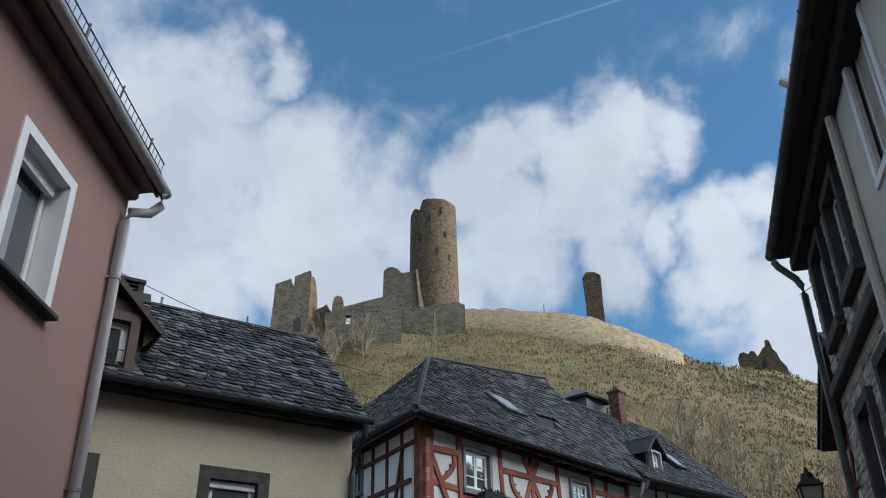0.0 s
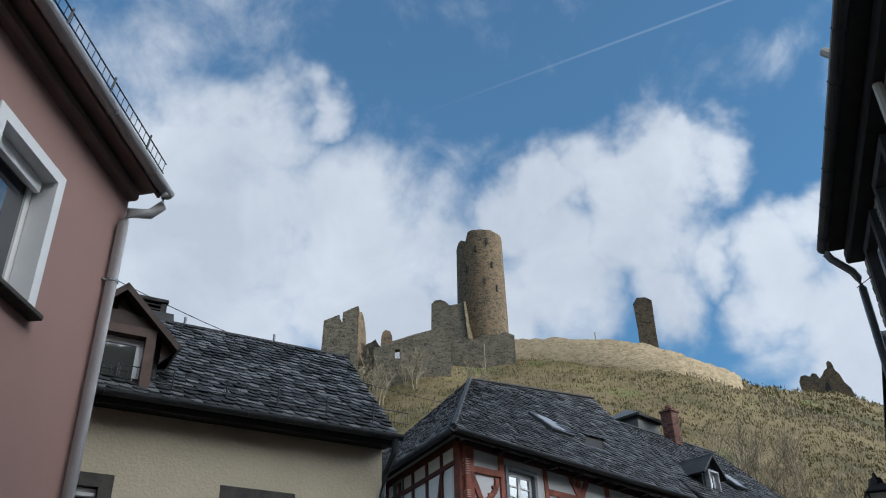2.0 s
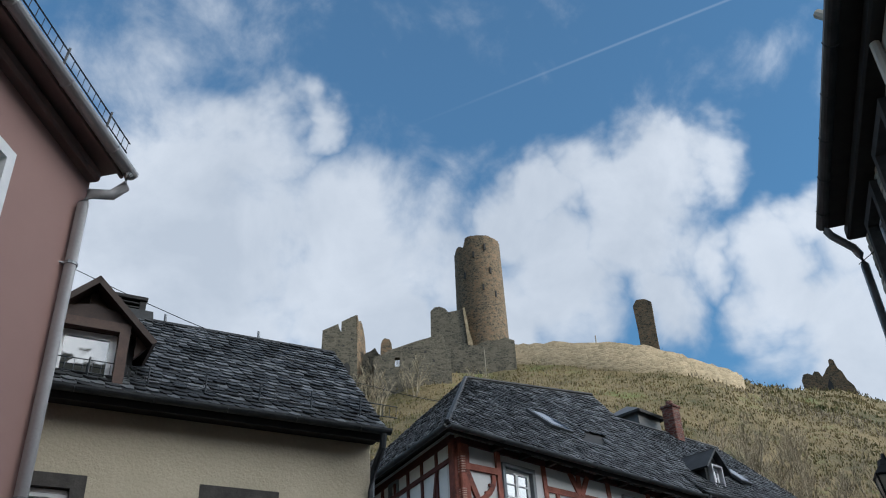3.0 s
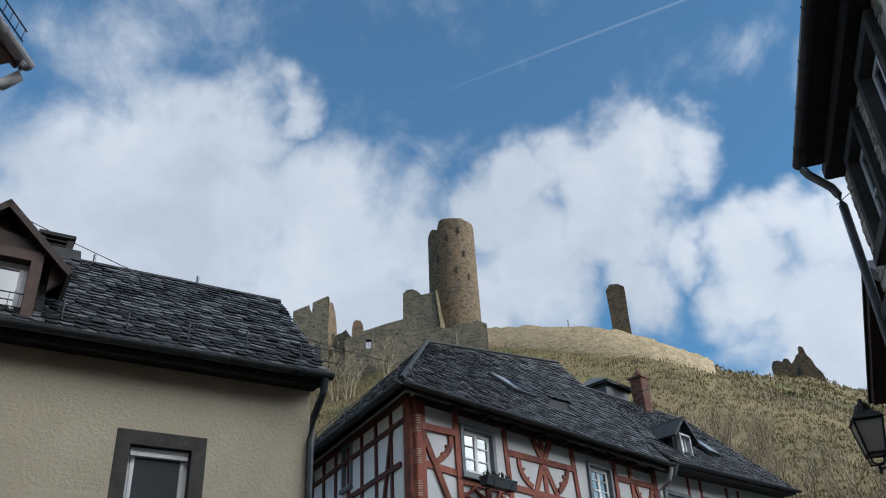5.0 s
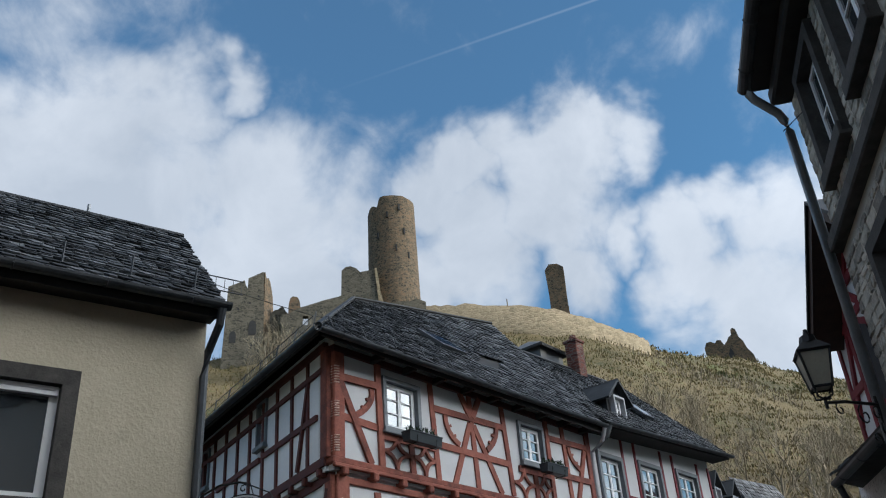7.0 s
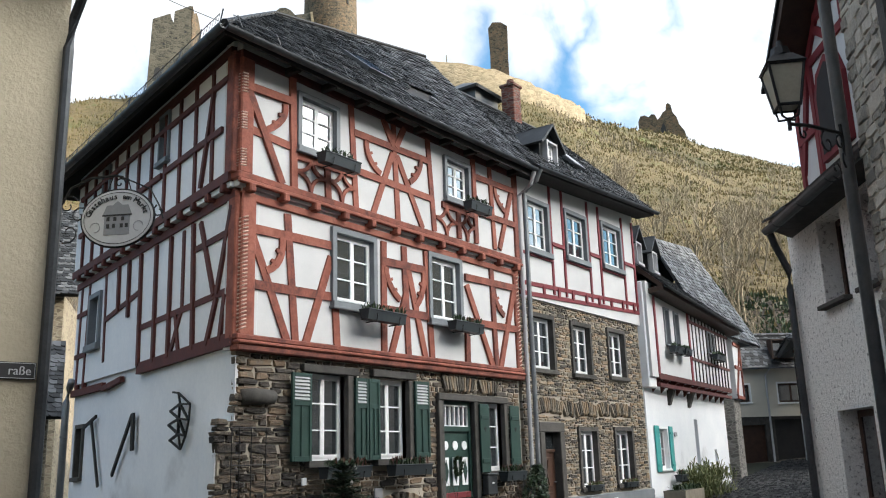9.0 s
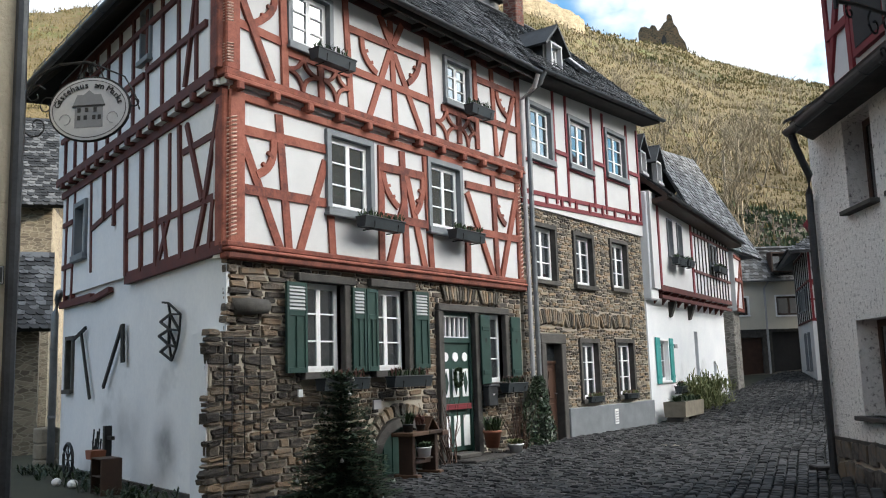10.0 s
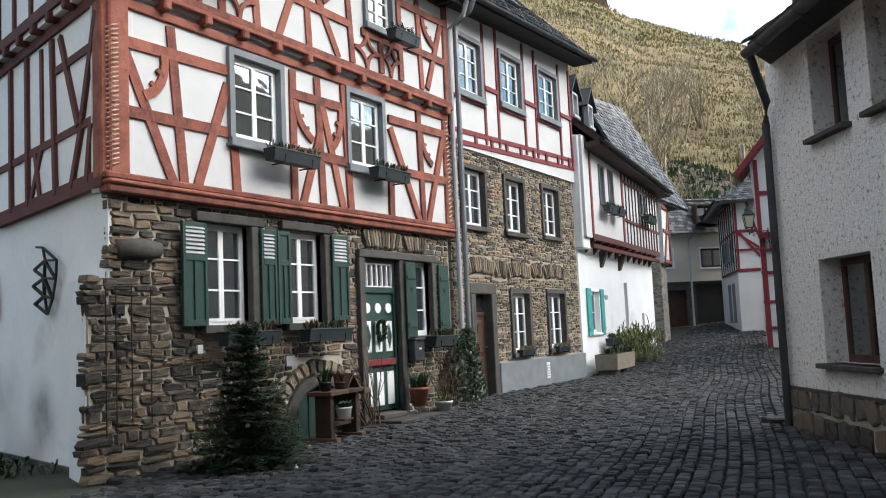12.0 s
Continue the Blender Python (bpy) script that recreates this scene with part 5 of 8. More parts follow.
    part("plaster_edge", prism(bmesh.new(), [(0.03, 0.05), (0.09, 0.05), (0.3, 0.36), (0.118, 0.36)], 1.70, 2.86, "z"), "sooty_white", house)
    corbel = part("corbel", tube(bmesh.new(), [(0.12, 0.02, 2.06), (0.42, 0.0, 2.08), (0.74, 0.02, 2.09)], [0.12, 0.125, 0.10], 12), "basalt", house, "rounded stone corbel", smooth=True)
    # roof
    a, b, c, d = (12.5, 12.28, 7.42), (21.4, 12.28, 7.52), (21.45, 15.3, 11.2), (17.2, 16.35, 11.0)
    back_l, back_r = (15.1, 21.9, 7.42), (21.5, 19.0, 7.5)
    inv = FA.inverted()
    roof = bpy.data.objects.new("roof", None)
    scene.collection.objects.link(roof)
    roof.parent = house
    roof.matrix_local = inv
    low = Vector((0, 0, 0.03))
    part("roof_deck", deck(a, b, c, d), "beam_black", roof)
    for q in ((back_l, a, d), (b, back_r, c), (back_r, back_l, d, c)):
        part("roof_deck", slab(bmesh.new(), [Vector(p) - low for p in q], 0.10), "beam_black", roof)
    slates(roof, a, b, c, d, 0.27, 0.165, 220, 11, skip=((4.2, 5.1, 1.5, 2.5),))
    slates(roof, back_l, a, d, d, 0.27, 0.165, 0, 12)
    for p, q in ((d, c), (a, d)):
        part("ridge_slates", tube(bmesh.new(), [Vector(p) + Vector((0, 0, 0.02)), Vector(q) + Vector((0, 0, 0.02))], 0.06, 6), "slate", roof)
    sl = part("skylight_frame", bx(-0.42, 0.42, -0.5, 0.5, 0.0, 0.09, bevel=0.01), "gutter", roof)
    sl.matrix_local = pose(17.5, 13.85, 9.02, 41, 0, 0)
    part("skylight_pane", bx(-0.34, 0.34, -0.42, 0.42, 0.09, 0.10), "skylight", sl)
    gutter_run(roof, (12.45, 12.2, 7.36), (21.4, 12.2, 7.46))
    gutter_run(roof, (15.0, 21.9, 7.36), (12.42, 12.2, 7.36))
    part("fascia", bx(12.6, 21.4, 12.3, 12.34, 7.28, 7.42), "beam_black", roof)
    up = (0, 0.42, 0.9)
    snow_guard(roof, (12.9, 12.5, 7.68), (21.2, 12.5, 7.78), up, 0.17)
    snow_guard(roof, (15.0, 21.2, 7.6), (12.7, 12.7, 7.6), (0.2, 0, 1), 0.24)
    pipe = tube(bmesh.new(), [(21.3, 12.2, 7.38), (21.32, 12.32, 7.1), (21.34, 12.68, 6.9), (21.34, 12.68, 2.0), (21.34, 12.68, -0.5)], 0.05, 8)
    part("downpipe", pipe, "palepipe", roof)


guest_house()


# ---- stone and timber house next door ----
FB = frame_at(21.35, 12.8, 0, 0)


def stone_house():
    h = thing("stone_house", "narrow house with white timbered top over tan rubble", "house", FB, group="houses along the lane")
    up = [(0.38, 1.52, 5.72, 7.05), (2.30, 3.5, 5.84, 7.15), (4.34, 5.6, 5.96, 7.26)]
    mid = [(0.41, 1.55, 2.95, 4.32), (2.36, 3.44, 2.95, 4.32), (4.36, 5.46, 3.0, 4.36)]
    low = [(2.42, 3.46, 0.28, 1.78), (4.37, 5.5, 0.30, 1.8)]
    door = (0.56, 1.66, -0.5, 1.84)
    part("stone_core", wall_with_holes(bmesh.new(), 0.0, 6.45, -1.1, 4.62, 0.05, 0.42, [*mid, *low, door]), "mortar", h)
    part("storey_wall", wall_with_holes(bmesh.new(), 0.0, 6.5, 4.62, 8.0, -0.01, 0.35, up), "plaster", h)
    cut = [*mid, *low, (door[0], door[1], -1.1, 1.86), (1.6, 6.5, -1.2, 0.2)]
    arches = []
    for c0, c1, zb in ((0.5, 1.7, 1.95), (2.35, 3.5, 1.92), (4.3, 5.5, 1.95), (1.75, 2.3, 1.9), (3.6, 4.2, 1.95)):
        n = int((c1 - c0) / 0.085)
        for i in range(n):
            k = (i + 0.5) / n - 0.5
            arches.append(Matrix.Translation(((c0 + c1) / 2 + k * (c1 - c0), 0.03, zb + 0.2 + 0.1 * math.cos(k * 2.6))) @ Matrix.Rotation(k * 0.9, 4, "Y") @ Matrix.Diagonal((0.07, 0.12, 0.36, 1)))
        cut.append((c0, c1, zb + 0.08, zb + 0.46))
    lay("voussoir", h, arches, STONES, "stone_tan", "stone_tan_stuff", len(arches))
    rubble(h, 0.02, 6.42, -0.7, 4.6, 0.05, cut, 21, 0.04, 0.09, 0.10, 0.42, 0.10, "stone_tan", 230, (3, 1.5))
    part("plinth", bx(1.68, 6.46, -0.06, 0.1, -0.9, 0.2, bevel=0.015), "greysurround", h, "grey rendered plinth")
    v = part("vent_grille", bx(3.95, 4.15, -0.075, -0.05, -0.28, 0.08, bevel=0.006), "white", h)
    for i in range(5):
        part("vent_slat", bx(3.97, 4.13, -0.085, -0.07, -0.24 + i * 0.06, -0.21 + i * 0.06), "palepipe", v)
    for w in up:
        casement(h, *w, -0.02, rows=3, surround="greysurround", sw=0.10, proud=0.05, sill="greysurround", curtains=True, inset=0.06)
    for w in mid:
        casement(h, *w, 0.02, rows=3, surround="basalt", sw=0.095, proud=0.03, curtains=True)
    for w in low:
        casement(h, *w, 0.02, rows=3, surround="basalt", sw=0.10, proud=0.03, curtains=True)
    # door in its dark stone frame
    for a, b, c, d in ((0.56, 0.76, -0.7, 1.64), (1.46, 1.66, -0.7, 1.64), (0.54, 1.68, 1.64, 1.86)):
        part("door_jamb", bx(a, b, -0.04, 0.3, c, d, bevel=0.014), "basalt", h)
    d = part("front_door", bx(0.76, 1.46, 0.16, 0.22, -0.5, 1.22), "brownwood", h, "dark brown carved wooden front door")
    part("transom", bx(0.76, 1.46, 0.12, 0.22, 1.2, 1.27, bevel=0.008), "brownwood", h)
    part("fanlight", bx(0.76, 1.46, 0.17, 0.178, 1.27, 1.64), "glass", h)
    for lo, hi in ((0.44, 1.1), (-0.06, 0.34), (-0.42, -0.14)):
        part("door_panel", bx(0.9, 1.32, 0.14, 0.165, lo, hi, bevel=0.012), "brownwood", d)
        part("carved_lozenge", prism(bmesh.new(), [(1.11, lo + 0.06), (1.2, (lo + hi) / 2), (1.11, hi - 0.06), (1.02, (lo + hi) / 2)], 0.12, 0.142), "brownwood", d)
    part("handle", tube(bmesh.new(), [(1.38, 0.15, 0.55), (1.38, 0.09, 0.55), (1.3, 0.09, 0.55)], 0.012, 6), "zinc", d)
    part("doorstep", bx(0.5, 1.8, -0.25, 0.2, -0.72, -0.5, bevel=0.02), "basalt", h)

    count = [0]

    def tb(a, b, c, e, w=0.09):
        count[0] += 1
        part("beam", strut(bmesh.new(), (a, b), (c, e), w, -0.03 - 0.0012 * (count[0] % 31), 0.06), "winered", h)
    tb(0, 4.70, 6.5, 4.98, 0.10)
    tb(0, 4.94, 6.5, 5.2, 0.10)
    for u in (0.06, 1.62, 2.24, 3.62, 4.26, 5.72, 6.42):
        tb(u, 4.78 + 0.04 * u, u, 7.6, 0.09)
    for i in range(9):
        u = 0.4 + i * 0.72
        tb(u, 4.72 + 0.04 * u, u, 4.95 + 0.04 * u, 0.1)
    for u0, u1, z in ((1.62, 2.24, 6.1), (3.62, 4.26, 6.2), (5.72, 6.42, 6.3)):
        tb(u0, z, u1, z, 0.09)
    for u0, u1, z in ((0.06, 1.62, 5.66), (2.24, 3.62, 5.78), (4.26, 5.72, 5.9)):
        tb(u0, z, u1, z, 0.07)
    # unseen dark mass added so no light passes through the house
    part("light_block", bx(0.3, 6.3, 0.5, 5.2, -1, 7.6), "room", h)
    part("gable_wall", prism(bmesh.new(), [(0.1, -1), (5.4, -1), (5.4, 7.9), (2.55, 10.7), (0.1, 7.9)], 6.36, 6.5, "x"), "plaster", h)
    part("gable_beam", bx(6.50, 6.54, 0.1, 0.24, 4.6, 7.8), "winered", h)
    # roof
    roof = bpy.data.objects.new("roof", None)
    scene.collection.objects.link(roof)
    roof.parent = h
    roof.matrix_local = FB.inverted()
    a, b, c, d = (21.4, 12.25, 7.6), (28.25, 12.25, 7.98), (28.2, 15.3, 10.95), (21.4, 15.3, 10.68)
    lo = Vector((0, 0, 0.03))
    part("roof_deck", slab(bmesh.new(), [Vector(p) - lo for p in (a, b, c, d)], 0.10), "beam_black", roof)
    part("roof_deck", slab(bmesh.new(), [Vector(p) - lo for p in (d, c, (28.2, 18.4, 7.9), (21.4, 18.4, 7.6))], 0.10), "beam_black", roof)
    slates(roof, a, b, c, d, 0.26, 0.165, 60, 14)
    part("ridge_slates", tube(bmesh.new(), [d, c], 0.06, 6), "slate", roof)
    gutter_run(roof, (21.45, 12.17, 7.54), (28.35, 12.17, 7.92))
    part("fascia", slab(bmesh.new(), [(21.4, 12.26, 7.55), (28.3, 12.26, 7.93), (28.3, 12.8, 7.93), (21.4, 12.8, 7.55)], 0.1), "beam_black", roof)
    snow_guard(roof, (21.9, 12.4, 7.82), (27.9, 12.4, 8.16), (0, 0.42, 0.9), 0.24)
    # red-brick chimney and its slated neighbour
    ch = part("chimney", bx(25.3, 25.72, 15.0, 15.42, 10.2, 11.72, bevel=0.02), "brick", roof, "weathered red brick chimney")
    part("chimney_cap", bx(25.26, 25.76, 14.96, 15.46, 11.70, 11.80, bevel=0.02), "brick", ch)
    part("chimney_pot", tube(bmesh.new(), [(25.51, 15.21, 11.8), (25.51, 15.21, 11.98)], [0.13, 0.10], 10), "brick", ch)
    sh = part("stair_dormer", bx(24.5, 25.7, 15.8, 17.4, 10.2, 11.65), "slate", roof, "slate-hung stair head")
    for q in (((24.3, 15.6, 11.6), (25.9, 15.6, 11.6), (25.1, 16.6, 12.15)), ((24.3, 17.6, 11.6), (24.3, 15.6, 11.6), (25.1, 16.6, 12.15)), ((25.9, 15.6, 11.6), (25.9, 17.6, 11.6), (25.1, 16.6, 12.15)), ((25.9, 17.6, 11.6), (24.3, 17.6, 11.6), (25.1, 16.6, 12.15))):
        part("hood", slab(bmesh.new(), q, 0.08), "slate", sh)
    # roof dormer
    dm = part("dormer", prism(bmesh.new(), [(-0.42, 0), (0.42, 0), (0.42, 0.72), (0, 1.12), (-0.42, 0.72)], 0, 1.6), "slate", roof, "small slate-hung gabled dormer")
    dm.matrix_local = pose(23.0, 12.75, 7.95)
    cas = casement(dm, -0.27, 0.27, 0.05, 0.72, -0.12, rows=2, surround="palepipe", sw=0.05, proud=0.02, sill="palepipe")
    for s in (-1, 1):
        part("dormer_roof", slab(bmesh.new(), [(s * 0.62, -0.2, 0.58), (s * 0.62, 1.8, 0.58), (0, 1.8, 1.2), (0, -0.2, 1.2)], 0.06), "slate", dm)
    sk = part("skylight_frame", bx(-0.3, 0.3, -0.4, 0.4, 0, 0.08, bevel=0.01), "gutter", roof)
    sk.matrix_local = pose(25.0, 13.2, 8.85, 45, 0, 0)
    part("skylight_pane", bx(-0.25, 0.25, -0.34, 0.34, 0.08, 0.09), "skylight", sk)
    part("downpipe", tube(bmesh.new(), [(21.55, 12.17, 7.5), (21.55, 12.3, 7.25), (21.52, 12.62, 7.0), (21.5, 12.62, -0.4)], 0.055, 8), "zinc", roof)


stone_house()


# ---- white house with a bending front ----
FC = frame_at(27.9, 12.85, 0, 6)


def white_house():
    h = thing("white_house", "white lime-washed house with a jettied timbered upper floor", "house", FC, group="houses along the lane")
    w_low = [(0.95, 1.9, 0.62, 1.86), (5.0, 5.42, 0.2, 2.16), (7.4, 7.75, 0.75, 1.2)]
    part("ground_wall", wall_with_holes(bmesh.new(), 0, 9.5, -0.9, 3.05, 0.0, 0.4, w_low), "rough_white", h)
    w_up = [(1.55, 2.1, 4.2, 5.35), (2.6, 3.15, 4.25, 5.35), (6.7, 7.15, 4.4, 5.2), (7.2, 7.65, 4.4, 5.2)]
    part("storey_wall", wall_with_holes(bmesh.new(), 0, 9.7, 3.2, 5.9, -0.28, 0.2, w_up), "plaster", h)
    part("lean_pier", bx(-0.05, 0.62, -0.2, 0.1, 2.9, 5.9, bevel=0.03), "rough_white", h)
    for w in w_up:
        casement(h, *w, -0.29, rows=2, surround="greysurround", sw=0.05, proud=0.03, cols=1)
    casement(h, *w_low[0], 0.0, rows=2, surround="white", sw=0.06, proud=0.02)
    part("side_door", bx(5.02, 5.4, 0.12, 0.16, 0.2, 2.14), "greysurround", h)
    part("small_pane", bx(7.4, 7.75, 0.1, 0.11, 0.75, 1.2), "glass", h)
    for a, b in ((0.55, 0.95), (1.95, 2.3)):
        sh = part("shutter", bx(a, b, -0.05, -0.015, 0.6, 1.88, bevel=0.006), "teal", h, "turquoise board shutter")
        for z in (0.75, 1.65):
            part("ledge", bx(a + 0.03, b - 0.03, -0.07, -0.05, z, z + 0.07, bevel=0.004), "teal", sh)
    part("house_number", bx(2.55, 2.85, -0.02, 0.0, 1.6, 1.72), "inkgrey", h)

    count = [0]

    def tb(a, b, c, d, w=0.1, mat="darkred"):
        count[0] += 1
        part("beam", strut(bmesh.new(), (a, b), (c, d), w, -0.30 - 0.0012 * (count[0] % 31), -0.2), mat, h)
    tb(0.6, 3.25, 9.7, 3.3, 0.16)
    tb(0.6, 3.0, 9.6, 3.05, 0.10)
    tb(0.6, 5.8, 9.7, 5.85, 0.14)
    tb(0.66, 3.3, 0.66, 5.8, 0.16, "winered")
    tb(4.3, 3.3, 4.3, 5.8, 0.2, "winered")
    for i in range(11):
        u = 4.75 + i * 0.45
        tb(u, 3.35, u, 5.8, 0.06, "beam_black")
    for z in (4.05, 5.25):
        tb(4.4, z, 9.7, z, 0.09)
    for i in range(11):
        u = 0.75 + i * 0.82
        bm = prism(bmesh.new(), [(-0.3, 3.2), (0.02, 3.2), (0.02, 2.8), (-0.1, 2.95)], u, u + 0.12, "x")
        part("bracket", bm, "darkred", h)
    for u in (2.2, 4.4):
        part("corbel", prism(bmesh.new(), [(-0.22, 2.95), (0.0, 2.95), (0.0, 2.5), (-0.06, 2.52)], u, u + 0.2, "x"), "basalt", h)
    # hidden block added behind the front to stop light
    part("light_block", bx(0.3, 9.3, 0.45, 5.0, -0.9, 5.8), "room", h)
    part("end_wall", bx(9.4, 9.69, 0.2, 5.0, -0.9, 5.9), "plaster", h)
    # roof with two small dormers
    roof = bpy.data.objects.new("roof", None)
    scene.collection.objects.link(roof)
    roof.parent = h
    a, b, c, d = (0.25, -0.72, 5.82), (10.2, -0.72, 5.62), (9.8, 2.8, 8.7), (0.25, 2.8, 8.9)
    lo = Vector((0, 0, 0.03))
    part("roof_deck", slab(bmesh.new(), [Vector(p) - lo for p in (a, b, c, d)], 0.12), "darkwood", roof)
    part("roof_deck", slab(bmesh.new(), [Vector(p) - lo for p in (d, c, (9.8, 6.2, 5.7), (0.25, 6.2, 5.8))], 0.12), "darkwood", roof)
    slates(roof, a, b, c, d, 0.26, 0.17, 0, 15)
    part("fascia", slab(bmesh.new(), [(0.25, -0.7, 5.76), (10.2, -0.7, 5.56), (10.2, -0.2, 5.5), (0.25, -0.2, 5.7)], 0.14), "darkwood", roof)
    gutter_run(roof, (0.25, -0.8, 5.75), (10.2, -0.8, 5.55), 0.06)
    for u, s in ((0.55, 1.0), (2.1, 0.95)):
        dm = part("dormer", prism(bmesh.new(), [(-0.36, 0), (0.36, 0), (0.36, 0.75), (0, 1.15), (-0.36, 0.75)], 0, 2.2), "slate", roof, "small slate-hung gabled dormer")
        dm.matrix_local = pose(u, 0.1, 6.45)
        casement(dm, -0.26, 0.26, 0.05, 0.72, -0.12, rows=2, surround="palepipe", sw=0.05, proud=0.02, sill="palepipe")
        for q in (-1, 1):
            part("dormer_roof", slab(bmesh.new(), [(q * 0.55, -0.2, 0.62), (q * 0.55, 2.4, 0.62), (0, 2.4, 1.24), (0, -0.2, 1.24)], 0.06), "slate", dm)


white_house()


# ---- houses that close the lane ----
def rear_gable():
    h = thing("rear_slate_house", "slate-roofed house with a red timbered corner", "house", frame_at(39.2, 14.3, 0, 8), group="houses along the lane")
    part("stone_pier", bx(-0.4, 0.9, -0.3, 3, 0, 3.1, bevel=0.03), "greywall", h)
    part("corner_wall", bx(-0.4, 1.1, -0.45, 3, 3.1, 5.4), "plaster", h)
    for p, q in (((-0.35, 3.15), (1.1, 3.15)), ((-0.35, 5.2), (1.1, 5.2)), ((1.03, 3.1), (1.03, 5.3)), ((-0.35, 3.2), (0.95, 5.1)), ((-0.35, 4.3), (1.0, 4.3))):
        part("beam", strut(bmesh.new(), p, q, 0.13, -0.5, -0.4), "red", h)
    part("wall", bx(-3, 1, 1.2, 6, 0, 6), "plaster", h)
    roof = bpy.data.objects.new("roof", None)
    scene.collection.objects.link(roof)
    roof.parent = h
    roof.matrix_local = frame_at(39.2, 14.3, 0, 8).inverted()
    a, b, c, d = (36.5, 13.9, 5.6), (41.9, 13.6, 5.4), (40.1, 15.5, 9.5), (36.2, 15.7, 9.3)
    part("roof_deck", deck(a, b, c, d, 0.12), "slate", roof)
    slates(roof, a, b, c, d, 0.3, 0.2, 0, 16)
    part("roof_deck", slab(bmesh.new(), [b, (42.2, 19, 5.4), c], 0.1), "slate", roof)
    part("roof_deck", deck(d, c, (40.1, 18.5, 5.6), (36.2, 18.5, 5.6), 0.12), "slate", roof)


def end_house():
    h = thing("end_house", "beige rendered house with slate mansard roof and garage", "house", frame_at(47.45, 15.46, 0, -50), group="houses along the lane")
    low = [(-2.6, 0.1, 0.4, 2.3), (0.55, 2.35, 0.4, 2.55)]
    part("base_wall", wall_with_holes(bmesh.new(), -5, 8, 0.0, 2.68, 0.0, 0.3, low), "basalt", h, "dark slate-faced ground floor")
    up = [(-1.7, -0.45, 3.3, 4.25), (0.8, 2.25, 3.25, 4.28)]
    part("upper_wall", wall_with_holes(bmesh.new(), -5, 8, 2.68, 5.0, -0.05, 0.3, up), "beige", h)
    for w in up:
        casement(h, *w, -0.05, rows=1, surround="white", sw=0.07, proud=0.02, sash="darkwood")
    part("garage_door", bx(-2.6, 0.1, 0.2, 0.25, 0.3, 2.3), "brownwood", h, "dark brown garage door")
    # dark sheet that paints the shade of the open entrance
    part("entrance_shade", bx(0.55, 2.35, 0.24, 0.28, 0.3, 2.55), "room", h)
    part("white_panel", bx(2.3, 3.1, -0.03, 0.0, 0.7, 2.5), "white", h)
    part("mansard_slope", slab(bmesh.new(), [(-5, -0.35, 4.95), (8, -0.35, 4.95), (8, 0.6, 6.6), (-5, 0.6, 6.6)], 0.1), "slate", h)
    slates(h, (-5, -0.36, 4.98), (8, -0.36, 4.98), (8, 0.6, 6.6), (-5, 0.6, 6.6), 0.3, 0.2, 0, 17)
    part("roof_top", slab(bmesh.new(), [(-5, 0.5, 6.6), (8, 0.5, 6.6), (8, 5, 7.3), (-5, 5, 7.3)], 0.1), "slate", h)
    casement(h, 0.7, 1.95, 5.35, 6.3, -0.02, rows=1, surround="darkwood", sw=0.07, proud=0.25, sash="darkwood", name="roof_window")
    gutter_run(h, (-5, -0.42, 4.95), (8, -0.42, 4.95), 0.07, "zinc")
    part("downpipe", tube(bmesh.new(), [(0.42, -0.42, 4.9), (0.3, -0.12, 4.6), (0.3, -0.12, 0.5)], 0.05, 8), "palepipe", h)
    part("core", bx(-4.8, 7.8, 0.4, 6, 0, 6.4), "room", h)


